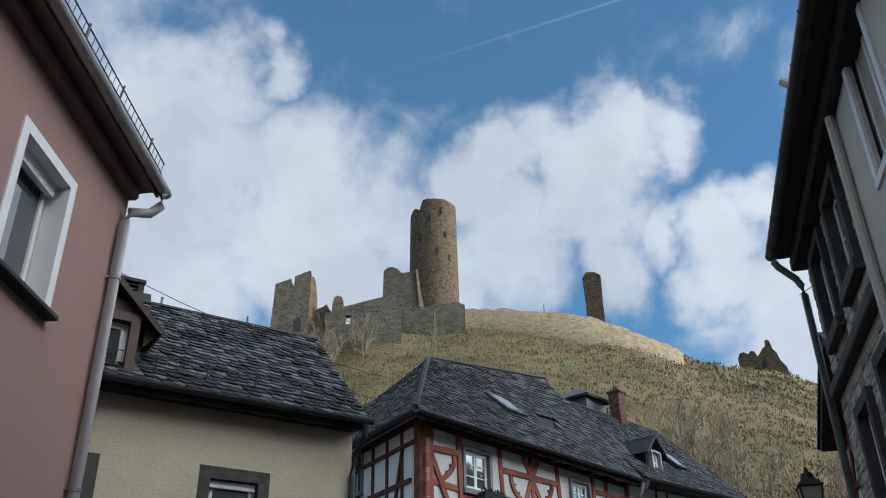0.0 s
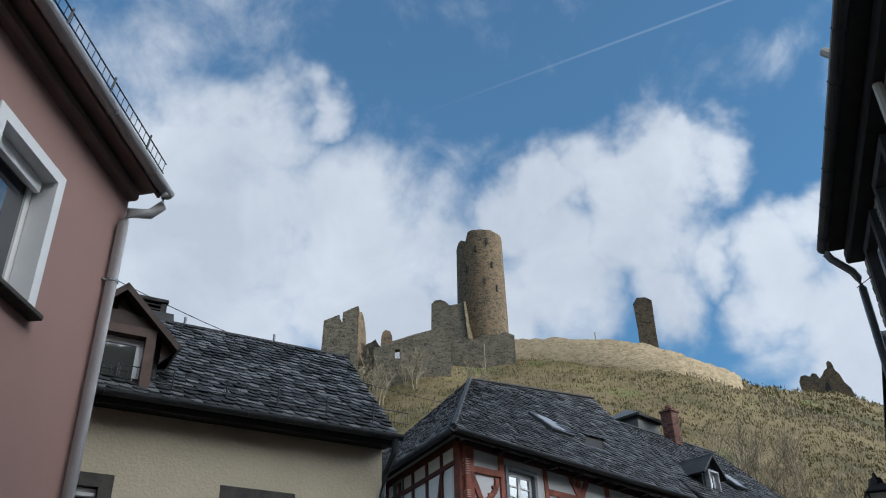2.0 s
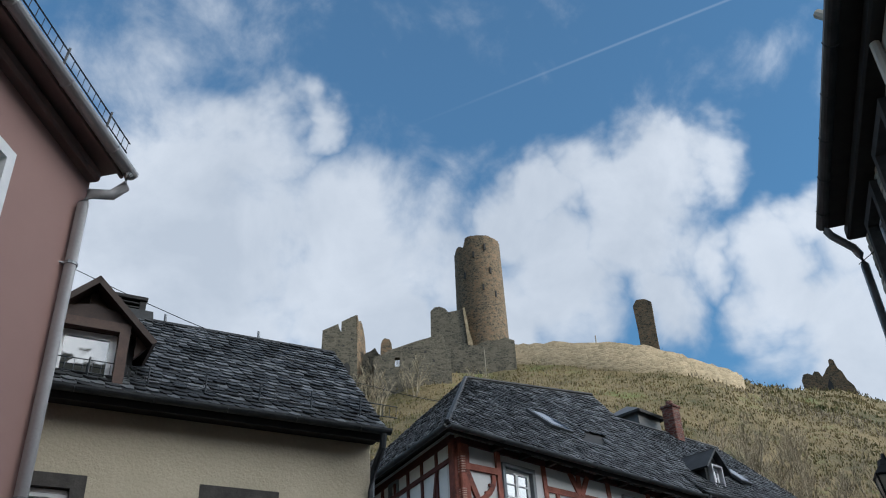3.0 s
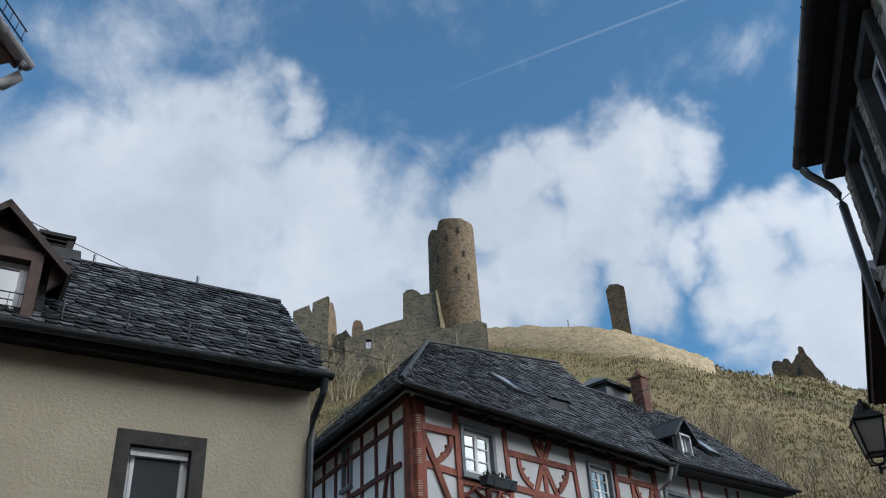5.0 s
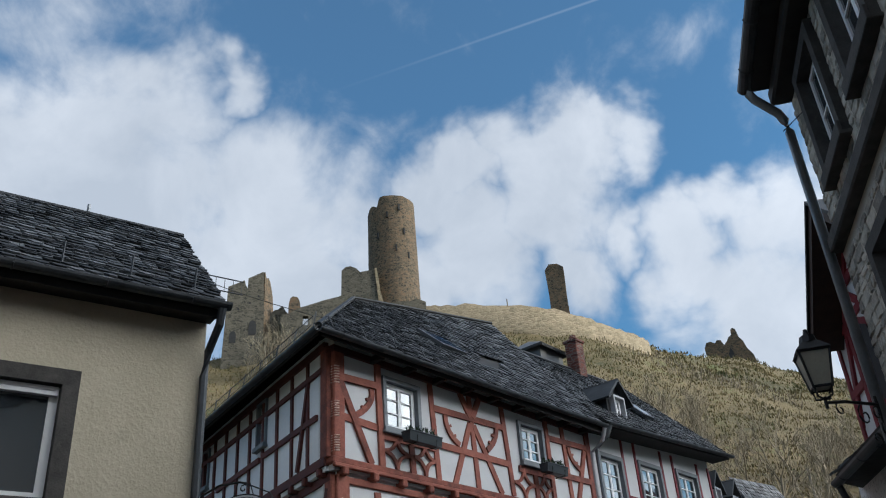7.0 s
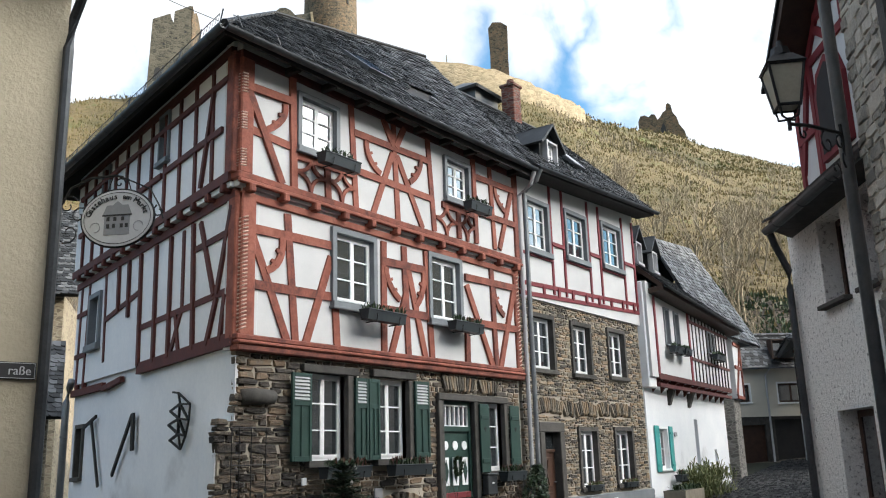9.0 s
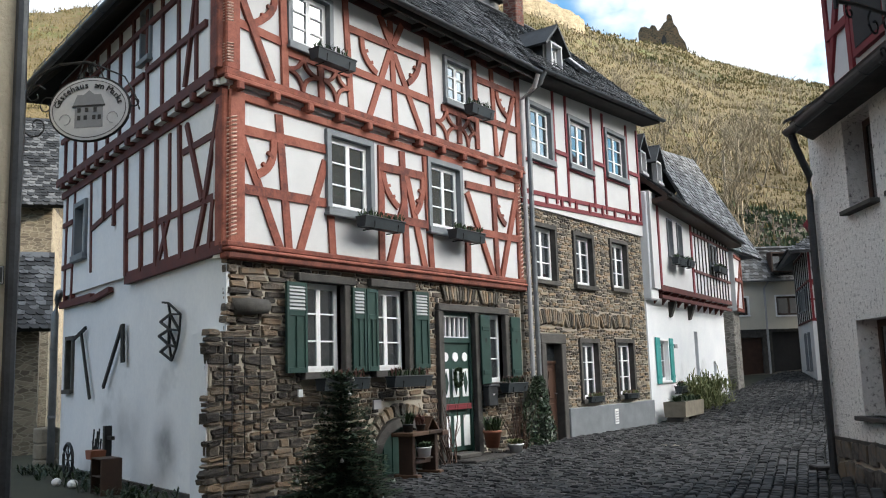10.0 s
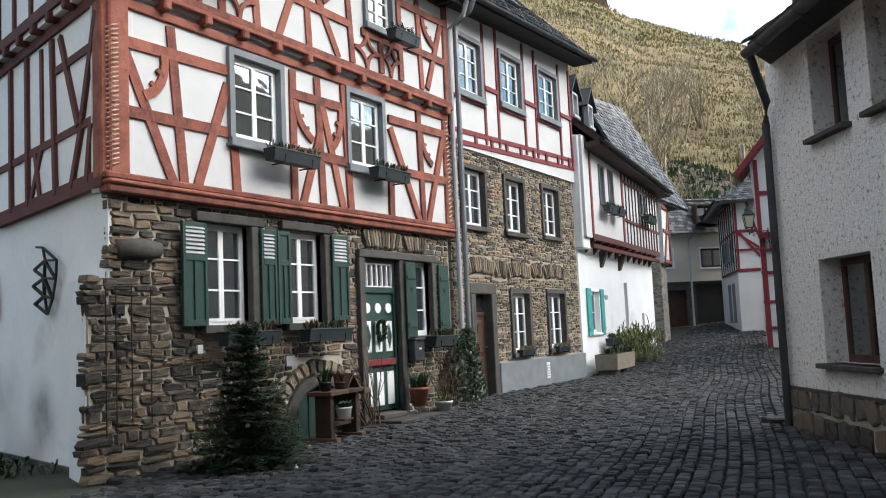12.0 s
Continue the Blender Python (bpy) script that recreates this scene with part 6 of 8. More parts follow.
def corner_house():
    h = thing("corner_house", "slim half-timbered house with dark red timbers and slate hipped roof", "house", frame_at(42.1, 11.87, 0, -71), group="houses along the lane")
    part("wall", bx(0, 5, 0, 6, -0.2, 5.7), "plaster", h)

    count = [0]

    def tb(p, q, w=0.1):
        count[0] += 1
        part("beam", strut(bmesh.new(), p, q, w, -0.03 - 0.002 * (count[0] % 19), 0.03), "winered", h)
    for z in (2.75, 4.3, 5.55):
        tb((0, z), (5, z), 0.12)
    for u in (0.06, 1.25, 2.4, 3.6):
        tb((u, 2.8), (u, 5.55), 0.09)
    tb((0.15, 4.25), (1.25, 2.8))
    tb((1.2, 3.4), (0.8, 4.3), 0.07)
    tb((0.5, 5.5), (0.8, 4.35), 0.08)
    tb((0.1, 4.2), (1.9, 2.85), 0.09)
    tb((1.7, 5.5), (1.3, 4.35), 0.08)
    tb((0, 3.55), (2.4, 3.55), 0.08)
    for u in (1.0, 1.6, 2.3):
        tb((u, 0.4), (u, 2.7), 0.08)
    for z in (1.2, 2.0):
        tb((1.0, z), (2.4, z), 0.07)
    sd = bpy.data.objects.new("lane_side", None)
    scene.collection.objects.link(sd)
    sd.parent = h
    sd.matrix_local = pose(0, 5.4, 0, 0, 0, -90)
    for z in (2.75, 4.3, 5.55):
        part("beam", strut(bmesh.new(), (0, z), (5.4, z), 0.08, -0.05, 0.03), "darkred", sd)
    for i in range(8):
        part("beam", strut(bmesh.new(), (0.05 + i * 0.76, 2.8), (0.05 + i * 0.76, 5.5), 0.05, -0.045, 0.03), "beam_black", sd)
    for u, z0, z1 in ((1.4, 3.2, 4.15), (2.6, 3.2, 4.15), (3.8, 3.2, 4.15), (2.2, 0.7, 2.3), (3.6, 0.7, 2.3)):
        casement(sd, u, u + 0.55, z0, z1, -0.03, rows=2, surround="greysurround", sw=0.05, cols=1, proud=0.03)
    for q in (((-0.7, -0.5, 5.5), (5.5, -0.5, 5.5), (2.3, 2.2, 7.4)), ((-0.7, 6.4, 5.5), (-0.7, -0.5, 5.5), (2.3, 2.2, 7.4)), ((5.5, -0.5, 5.5), (5.5, 6.4, 5.5), (2.3, 2.2, 7.4)), ((5.5, 6.4, 5.5), (-0.7, 6.4, 5.5), (2.3, 2.2, 7.4))):
        part("roof_slope", slab(bmesh.new(), q, 0.14), "slate", h)
    slates(h, (-0.7, -0.5, 5.53), (5.5, -0.5, 5.53), (2.3, 2.2, 7.42), (2.3, 2.2, 7.42), 0.28, 0.2, 0, 18)
    slates(h, (-0.7, 6.4, 5.53), (-0.7, -0.5, 5.53), (2.3, 2.2, 7.42), (2.3, 2.2, 7.42), 0.28, 0.2, 0, 28)
    part("garden_wall", bx(0.7, 3.0, -1.6, -1.2, -0.4, 1.0, bevel=0.03), "greywall", h)


def red_gable_house():
    h = thing("red_gable_house", "half-timbered gable with a deep red bargeboard", "house", frame_at(34.87, 9.62, 0.35, -81), group="houses along the lane")
    part("wall", bx(0, 6, 0, 1.2, -0.4, 4.6), "plaster", h)
    part("jetty_wall", prism(bmesh.new(), [(0, 3.0), (6, 3.0), (6, 5.3), (3, 8.8), (-0.1, 5.3)], -0.25, 1.2), "plaster", h)

    count = [0]

    def tb(p, q, w=0.13, y=-0.29):
        count[0] += 1
        part("beam", strut(bmesh.new(), p, q, w, y - 0.002 * count[0], y + 0.1), "winered", h)
    tb((0, 3.05), (6, 3.05), 0.18)
    tb((0.06, 3.0), (0.06, 5.4))
    tb((0, 4.35), (6, 4.35))
    tb((0.5, 5.2), (1.0, 3.1))
    tb((1.1, 5.6), (1.1, 3.1))
    tb((0.1, -0.4), (0.1, 3.0), 0.16, -0.04)
    for z in (0.2, 1.0, 1.9, 2.6):
        tb((0, z), (1.2, z), 0.09, -0.04)
    tb((0.7, -0.4), (0.7, 3.0), 0.1, -0.041)
    part("bargeboard", slab(bmesh.new(), [(-0.55, -0.75, 5.0), (-0.55, 1.0, 5.0), (3, 1.0, 9.15), (3, -0.75, 9.15)], 0.16), "winered", h)
    part("roof_slope", slab(bmesh.new(), [(6.5, -0.75, 5.0), (6.5, 1.0, 5.0), (3, 1.0, 9.15), (3, -0.75, 9.15)], 0.16), "slate", h)


rear_gable()
end_house()
corner_house()
red_gable_house()


# ---- roughcast house on the other side, with its timbered gable ----
FR = frame_at(18.92, 6.37, 0, 212.4)


def roughcast_house():
    h = thing("roughcast_house", "grey roughcast house on a polygonal stone plinth", "house", FR, group="houses along the lane")
    wins = [(1.10, 2.32, 0.34, 1.58), (1.26, 2.12, 3.03, 4.24), (2.62, 3.5, 3.03, 4.24)]
    part("wall", wall_with_holes(bmesh.new(), 0, 6.2, 0.0, 4.6, 0.0, 0.4, wins), "roughcast", h)
    part("end_wall", bx(-0.001, 0.3, 0.4, 6, -0.8, 4.6), "roughcast", h)
    for q in wins:
        a, b, c, d = q
        w = casement(h, a, b, c, d, 0.16, sash="brownwood", rows=1, cols=1 if b - a < 1.2 else 2)
        part("window_sill", bx(a - 0.06, b + 0.06, -0.12, 0.2, c - 0.06, c + 0.0, bevel=0.008), "basalt", w)
    part("plinth", bx(0.03, 6.2, -0.01, 0.3, -1.0, 0.0), "mortar", h)
    r = random.Random(8)
    places = []
    for i in range(22):
        for j in range(3):
            u, z = 0.02 + i * 0.28 + r.uniform(0, 0.08) + 0.1 * (j % 2), -0.92 + j * 0.31
            places.append(Matrix.LocRotScale((u + 0.14, -0.02, z + 0.16), Euler((0, r.uniform(-0.3, 0.3), 0)), (0.27 * r.uniform(0.85, 1.1), 0.08, 0.30 * r.uniform(0.85, 1.05))))
    lay("plinth_stone", h, places, STONES, "crazy", "crazy", len(places))
    part("plinth_cap", bx(-0.04, 6.2, -0.05, 0.05, -0.03, 0.01), "basalt", h)
    # timbered gable dormer over the eave
    g = bpy.data.objects.new("gable_dormer", None)
    scene.collection.objects.link(g)
    g.parent = h
    part("gable_wall", prism(bmesh.new(), [(1.0, 4.4), (5.3, 4.4), (5.3, 6.4), (3.15, 7.9), (1.0, 6.4)], 0.02, 4.0), "plaster", g)

    count = [0]

    def tb(p, q, w=0.12):
        count[0] += 1
        part("beam", strut(bmesh.new(), p, q, w, -0.01 - 0.002 * count[0], 0.08), "winered", g)
    for p, q in (((1.07, 4.5), (1.07, 6.5)), ((5.2, 4.5), (5.2, 6.5)), ((1.0, 4.75), (5.3, 4.75)), ((1.0, 6.45), (5.3, 6.45)), ((1.75, 6.5), (3.1, 7.7)), ((2.6, 6.5), (1.9, 7.0)), ((1.1, 5.0), (1.7, 6.4)), ((1.8, 4.8), (1.8, 6.4)),
                 ((4.4, 4.8), (4.4, 6.4)), ((4.4, 6.4), (5.1, 4.9)), ((1.1, 5.5), (1.8, 5.5)), ((2.2, 6.95), (4.1, 6.95)), ((3.15, 6.5), (3.15, 7.8))):
        tb(p, q)
    for u in (1.95, 3.2):
        w = bpy.data.objects.new("arched_window", None)
        scene.collection.objects.link(w)
        w.parent = g
        pts = [(u, 4.9), (u + 1.0, 4.9), (u + 1.0, 5.85), (u + 0.85, 6.15), (u + 0.5, 6.3), (u + 0.15, 6.15), (u, 5.85)]
        part("window_frame", prism(bmesh.new(), pts, -0.05, 0.1), "winered", w)
        # pane coloured near-black, the unlit inside painted on
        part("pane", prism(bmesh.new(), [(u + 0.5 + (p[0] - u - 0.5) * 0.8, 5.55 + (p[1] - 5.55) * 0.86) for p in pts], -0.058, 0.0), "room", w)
    for s in (-1, 1):
        part("verge_roof", slab(bmesh.new(), [(3.15 + s * 1.95, -0.46, 6.35), (3.15 + s * 1.95, 4.5, 6.35), (3.15, 4.5, 7.95), (3.15, -0.46, 7.95)], 0.16), "darkwood", g)
        part("roof_slates", slab(bmesh.new(), [(3.15 + s * 2.02, -0.5, 6.34), (3.15 + s * 2.02, 4.5, 6.34), (3.15, 4.5, 8.0), (3.15, -0.5, 8.0)], 0.05), "slate", g)
    # low roof and eave
    part("roof_slope", slab(bmesh.new(), [(0.7, -0.5, 4.42), (6.2, -0.5, 4.42), (6.2, 4.2, 7.6), (0.0, 4.2, 7.6)], 0.12), "slate", h)
    slates(h, (0.7, -0.5, 4.44), (1.0, -0.5, 4.44), (1.0, 4.2, 7.62), (0.0, 4.2, 7.62), 0.27, 0.18, 0, 19)
    part("soffit", slab(bmesh.new(), [(0.75, -0.46, 4.36), (6.2, -0.46, 4.36), (6.2, 0.0, 4.36), (0.2, 0.0, 4.36)], 0.08), "basalt", h)
    gutter_run(h, (0.72, -0.52, 4.3), (6.0, -0.52, 4.3), 0.09, "gutter")
    part("downpipe", tube(bmesh.new(), [(0.82, -0.52, 4.22), (0.78, -0.46, 4.05), (0.3, -0.14, 3.75), (0.1, -0.09, 3.5), (0.08, -0.09, 0.0), (0.08, -0.09, -0.75)], 0.055, 8), "gutter", h)
    part("core", bx(0.35, 6, 0.45, 6, -0.6, 4.5), "room", h)


roughcast_house()


# ---- tall rubble house with deep eaves ----
FT = frame_at(13.75, 4.37, 0, 208)


def tall_house():
    h = thing("tall_stone_house", "tall rubble house with dark stone surrounds and deep eaves", "house", FT, group="houses along the lane")
    wins = [(0.62, 1.75, 6.5, 8.1), (2.3, 3.45, 6.55, 8.15), (1.15, 2.2, 3.9, 5.4), (2.9, 3.95, 3.9, 5.5)]
    part("stone_core", wall_with_holes(bmesh.new(), 0, 14, -0.8, 8.6, 0.05, 0.5, wins), "mortar", h)
    part("end_wall", bx(-0.05, 0.3, 0.3, 7, -0.8, 8.6), "greywall", h)
    rubble(h, 0.02, 4.3, 2.4, 8.2, 0.05, [*wins, (0, 14, 5.9, 6.12)], 31, 0.07, 0.17, 0.12, 0.42, 0.06, "stone_pale", 0)
    part("lower_rubble", bx(0.0, 14, 0.0, 0.06, -0.8, 2.4), "greywall", h)
    for w in wins:
        casement(h, *w, 0.02, rows=2, surround="basalt", sw=0.15, proud=0.07, sill="basalt", sash="white", inset=0.08)
    part("string_course", bx(0, 4.3, -0.1, 0.1, 5.92, 6.1, bevel=0.02), "basalt", h)
    part("eave_board", bx(0.12, 14, -0.46, 0.3, 8.42, 8.6), "beam_black", h)
    part("cornice", bx(0.0, 14, -0.22, 0.2, 8.2, 8.42, bevel=0.03), "beam_black", h)
    gutter_run(h, (0.1, -0.5, 8.5), (14, -0.5, 8.5), 0.10)
    part("roof_slope", slab(bmesh.new(), [(0.1, -0.5, 8.6), (14, -0.5, 8.6), (14, 4, 12), (0.1, 4, 12)], 0.15), "slate", h)
    part("downpipe", tube(bmesh.new(), [(0.2, -0.5, 8.44), (0.2, -0.49, 8.34), (0.18, -0.44, 8.25), (0.08, -0.18, 8.03), (0.04, -0.12, 7.92), (0.02, -0.1, 7.75), (0.02, -0.1, -0.6)], 0.06, 12), "zinc", h, smooth=True)
    part("core", bx(0.35, 13.6, 0.55, 7, -0.6, 8.4), "room", h)


tall_house()


# ---- pink house where the walk begins ----
FP = frame_at(2.79, 7.43, 0, 41)


def pink_house():
    h = thing("pink_house", "smooth pink rendered house with white-framed windows", "house", FP, group="houses along the lane")
    wins = [(-0.94, -0.03, 4.8, 6.1), (-4.6, -3.4, 4.78, 6.2), (-1.6, -0.66, 1.9, 3.3)]
    part("wall", wall_with_holes(bmesh.new(), -10, 1.28, -0.9, 6.9, 0.0, 0.45, wins), "pink", h)
    part("end_wall", bx(1.0, 1.279, 0.45, 6, -0.9, 6.9), "pink", h)
    for a, b, c, d in wins:
        w = casement(h, a, b, c, d, 0.1, rows=1, cols=1)
        part("painted_surround", sweep(bmesh.new(), [(a - 0.1, c - 0.02), (a - 0.1, d + 0.1), (b + 0.1, d + 0.1), (b + 0.1, c - 0.02)], [(a + 0.012, c - 0.02), (a + 0.012, d - 0.012), (b - 0.012, d - 0.012), (b - 0.012, c - 0.02)], -0.018, 0.2), "white", w)
        part("window_sill", bx(a - 0.1, b + 0.1, -0.12, 0.16, c - 0.05, c, bevel=0.008), "basalt", w)
        part("blind_rail", bx(a + 0.05, b - 0.05, 0.11, 0.16, d - 0.14, d - 0.02), "white", w)
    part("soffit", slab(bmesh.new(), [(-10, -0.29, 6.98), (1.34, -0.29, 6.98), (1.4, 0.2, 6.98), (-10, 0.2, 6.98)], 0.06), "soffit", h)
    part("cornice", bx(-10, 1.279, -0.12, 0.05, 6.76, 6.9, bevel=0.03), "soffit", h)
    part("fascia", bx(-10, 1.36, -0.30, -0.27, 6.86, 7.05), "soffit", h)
    gutter_run(h, (-10, -0.36, 6.94), (1.42, -0.36, 6.94), 0.07, "palepipe")
    part("roof_slope", slab(bmesh.new(), [(-10, -0.34, 7.05), (1.44, -0.34, 7.05), (1.44, 4, 9.8), (-10, 4, 9.8)], 0.1), "slate", h)
    snow_guard(h, (-10, -0.28, 7.14), (1.36, -0.28, 7.14), (0, -0.15, 1), 0.17, 0.9)
    part("downpipe", tube(bmesh.new(), [(1.33, -0.36, 6.88), (1.33, -0.35, 6.72), (1.28, -0.26, 6.6), (1.16, -0.1, 6.55), (1.12, -0.075, 6.4), (1.12, -0.075, -0.3)], 0.055, 10), "palepipe", h, smooth=True)
    for z in (5.7, 3.5, 1.4):
        bm = tube(bmesh.new(), [(1.12, -0.075, z), (1.12, -0.075, z + 0.03)], 0.066, 10)
        tube(bm, [(1.12, -0.07, z + 0.015), (1.04, 0.02, z + 0.015)], 0.012, 5)
        part("pipe_clamp", bm, "zinc", h)
    part("core", bx(-9.5, 0.9, 0.5, 6, -0.9, 6.8), "room", h)


pink_house()


# ---- cream house with the slate roof ----
FL = frame_at(7.74, 10.64, 0, -15)


def cream_house():
    h = thing("cream_house", "cream roughly rendered house with slate roof and wooden dormer", "house", FL, group="houses along the lane")
    wins = [(-1.06, 0.0, 3.35, 4.88), (-3.3, -2.42, 3.35, 4.84)]
    part("wall", wall_with_holes(bmesh.new(), -8, 1.32, -1.3, 5.75, 0.0, 0.45, wins), "cream", h)
    part("end_wall", bx(0.95, 1.318, 0.45, 4.6, -1.3, 5.75), "cream", h)
    part("end_gable", prism(bmesh.new(), [(0.0, 5.75), (4.6, 5.75), (2.3, 8.0)], 0.95, 1.31, "x"), "cream", h)
    for a, b, c, d in wins:
        w = casement(h, a, b, c, d, 0.03, rows=1, cols=1, surround="basalt", sw=0.17, proud=0.03, curtains=True)
        sh = part("blind_box", bx(a + 0.19, b - 0.19, 0.08, 0.14, d - 0.28, d - 0.18), "white", w)
        for i in range(2):
            part("blind_slat", bx(a + 0.19, b - 0.19, 0.07, 0.085, d - 0.28 + i * 0.055, d - 0.24 + i * 0.055), "white", sh)
    roof = bpy.data.objects.new("roof", None)
    scene.collection.objects.link(roof)
    roof.parent = h
    a, b, c, d = (-8, -0.32, 5.86), (1.42, -0.32, 5.86), (1.6, 2.25, 8.17), (-8, 2.25, 8.17)
    lo = Vector((0, 0, 0.03))
    part("roof_deck", slab(bmesh.new(), [Vector(p) - lo for p in (a, b, c, d)], 0.1), "beam_black", roof)
    part("roof_deck", slab(bmesh.new(), [Vector(p) - lo for p in (d, c, (1.6, 4.95, 5.86), (-8, 4.95, 5.86))], 0.1), "beam_black", roof)
    slates(roof, a, b, c, d, 0.25, 0.16, 220, 20)
    part("ridge_slates", tube(bmesh.new(), [d, c], 0.05, 6), "slate", roof)
    part("fascia", bx(-8, 1.42, -0.3, -0.24, 5.66, 5.84), "beam_black", roof)
    part("soffit", bx(-8, 1.36, -0.26, 0.0, 5.70, 5.75), "beam_black", roof)
    gutter_run(roof, (-8, -0.4, 5.80), (1.46, -0.4, 5.80), 0.075)
    snow_guard(roof, (-8, -0.12, 6.06), (1.7, -0.12, 6.06), (0, -0.1, 1), 0.22, 0.75)
    part("downpipe", tube(bmesh.new(), [(1.36, -0.4, 5.74), (1.36, -0.34, 5.56), (1.33, -0.1, 5.3), (1.31, -0.06, 5.0), (1.31, -0.06, -0.9)], 0.05, 8), "gutter", roof)
    bm = bmesh.new()
    for u in (-4.5, -1.4, 0.2):
        tube(bm, [(u, 2.28, 8.2), (u, 2.28, 8.36)], 0.025, 5)
    part("ridge_hook", bm, "zinc", roof)
    # slated chimney
    ch = part("chimney", prism(bmesh.new(), [(-0.75, 7.6), (0.75, 7.6), (0.42, 8.35), (0.36, 8.75), (-0.36, 8.75), (-0.42, 8.35)], -0.4, 0.4), "slate", roof, "slate-hung chimney")
    ch.matrix_local = pose(-1.98, 2.6, -0.42)
    part("chimney_cap", bx(-0.27, 0.27, -0.3, 0.3, 8.98, 9.05, bevel=0.01), "beam_black", ch)
    bm = bmesh.new()
    for x in (-0.2, 0.2):
        for y in (-0.22, 0.22):
            box(bm, x - 0.05, x + 0.05, y - 0.05, y + 0.05, 8.74, 8.99)
    part("chimney_post", bm, "beam_black", ch)
    for z in (8.76, 8.84, 8.92):
        part("louvre", bx(-0.24, 0.24, -0.26, 0.26, z, z + 0.03, bevel=0.006), "beam_black", ch)
    # wooden dormer
    dm = bpy.data.objects.new("dormer", None)
    scene.collection.objects.link(dm)
    dm.parent = roof
    dm.matrix_local = pose(-2.72, 0.06, 5.82)
    part("dormer_cheek", prism(bmesh.new(), [(-0.62, 0), (0.62, 0), (0.62, 1.05), (0, 1.55), (-0.62, 1.05)], 0.05, 1.9), "slate", dm)
    casement(dm, -0.50, 0.50, -0.05, 1.02, -0.22, rows=1, cols=1, surround="brownwood", sw=0.13, proud=0.04, sash="white")
    # added pale sheet in curtain colour, imitating the sky reflected in the pane
    part("sky_reflection_sheet", bx(-0.36, 0.36, 0.0, 0.04, 0.0, 0.9), "curtain", dm, "pale sheet standing in for sky reflected in the pane")
    part("scalloped_apron", prism(bmesh.new(), [(-0.6, 1.0), (0.6, 1.0), (0.5, 1.16), (0.0, 1.26), (-0.5, 1.16)], -0.2, -0.05), "darkwood", dm)
    part("gable_board", prism(bmesh.new(), [(-0.6, 1.02), (0.6, 1.02), (0, 1.5)], -0.04, 0.06), "brownwood", dm)
    part("collar_beam", bx(-0.7, 0.7, -0.1, 0.02, 0.98, 1.1, bevel=0.012), "brownwood", dm)
    part("king_post", bx(-0.05, 0.05, -0.09, 0.0, 1.1, 1.48), "brownwood", dm)
    for s in (-1, 1):
        part("dormer_roof", slab(bmesh.new(), [(s * 0.84, -0.35, 0.80), (s * 0.84, 2.2, 0.80), (0, 2.2, 1.62), (0, -0.35, 1.62)], 0.08), "darkwood", dm)
        part("bracket", prism(bmesh.new(), [(s * 0.6, 0.6), (s * 0.86, 0.9), (s * 0.6, 0.95)], -0.15, -0.05), "brownwood", dm)
    part("core", bx(-7.6, 0.9, 0.5, 4.5, -1.2, 5.6), "room", h)


cream_house()


# ---- neighbour with a white-framed window beyond the rubble house ----
def cream_neighbour():
    h = thing("tan_house", "tan rendered house with a white-framed window", "house", FT, group="houses along the lane")
    wins = [(5.35, 6.3, 6.68, 8.3)]
    part("wall", wall_with_holes(bmesh.new(), 4.32, 14, -0.8, 9.3, -0.06, -0.0, wins), "beige", h)
    w = casement(h, *wins[0], -0.06, rows=1, cols=2)
    part("painted_surround", sweep(bmesh.new(), [(5.23, 6.58), (5.23, 8.42), (6.42, 8.42), (6.42, 6.58), (5.23, 6.58)], [(5.352, 6.682), (5.352, 8.298), (6.298, 8.298), (6.298, 6.682), (5.352, 6.682)], -0.09, -0.05), "white", w)
    part("downpipe", tube(bmesh.new(), [(4.1, -0.5, 9.1), (4.2, -0.3, 8.8), (4.38, -0.13, 8.5), (4.4, -0.12, -0.5)], 0.06, 8), "beige", h, "cream painted downpipe")


cream_neighbour()


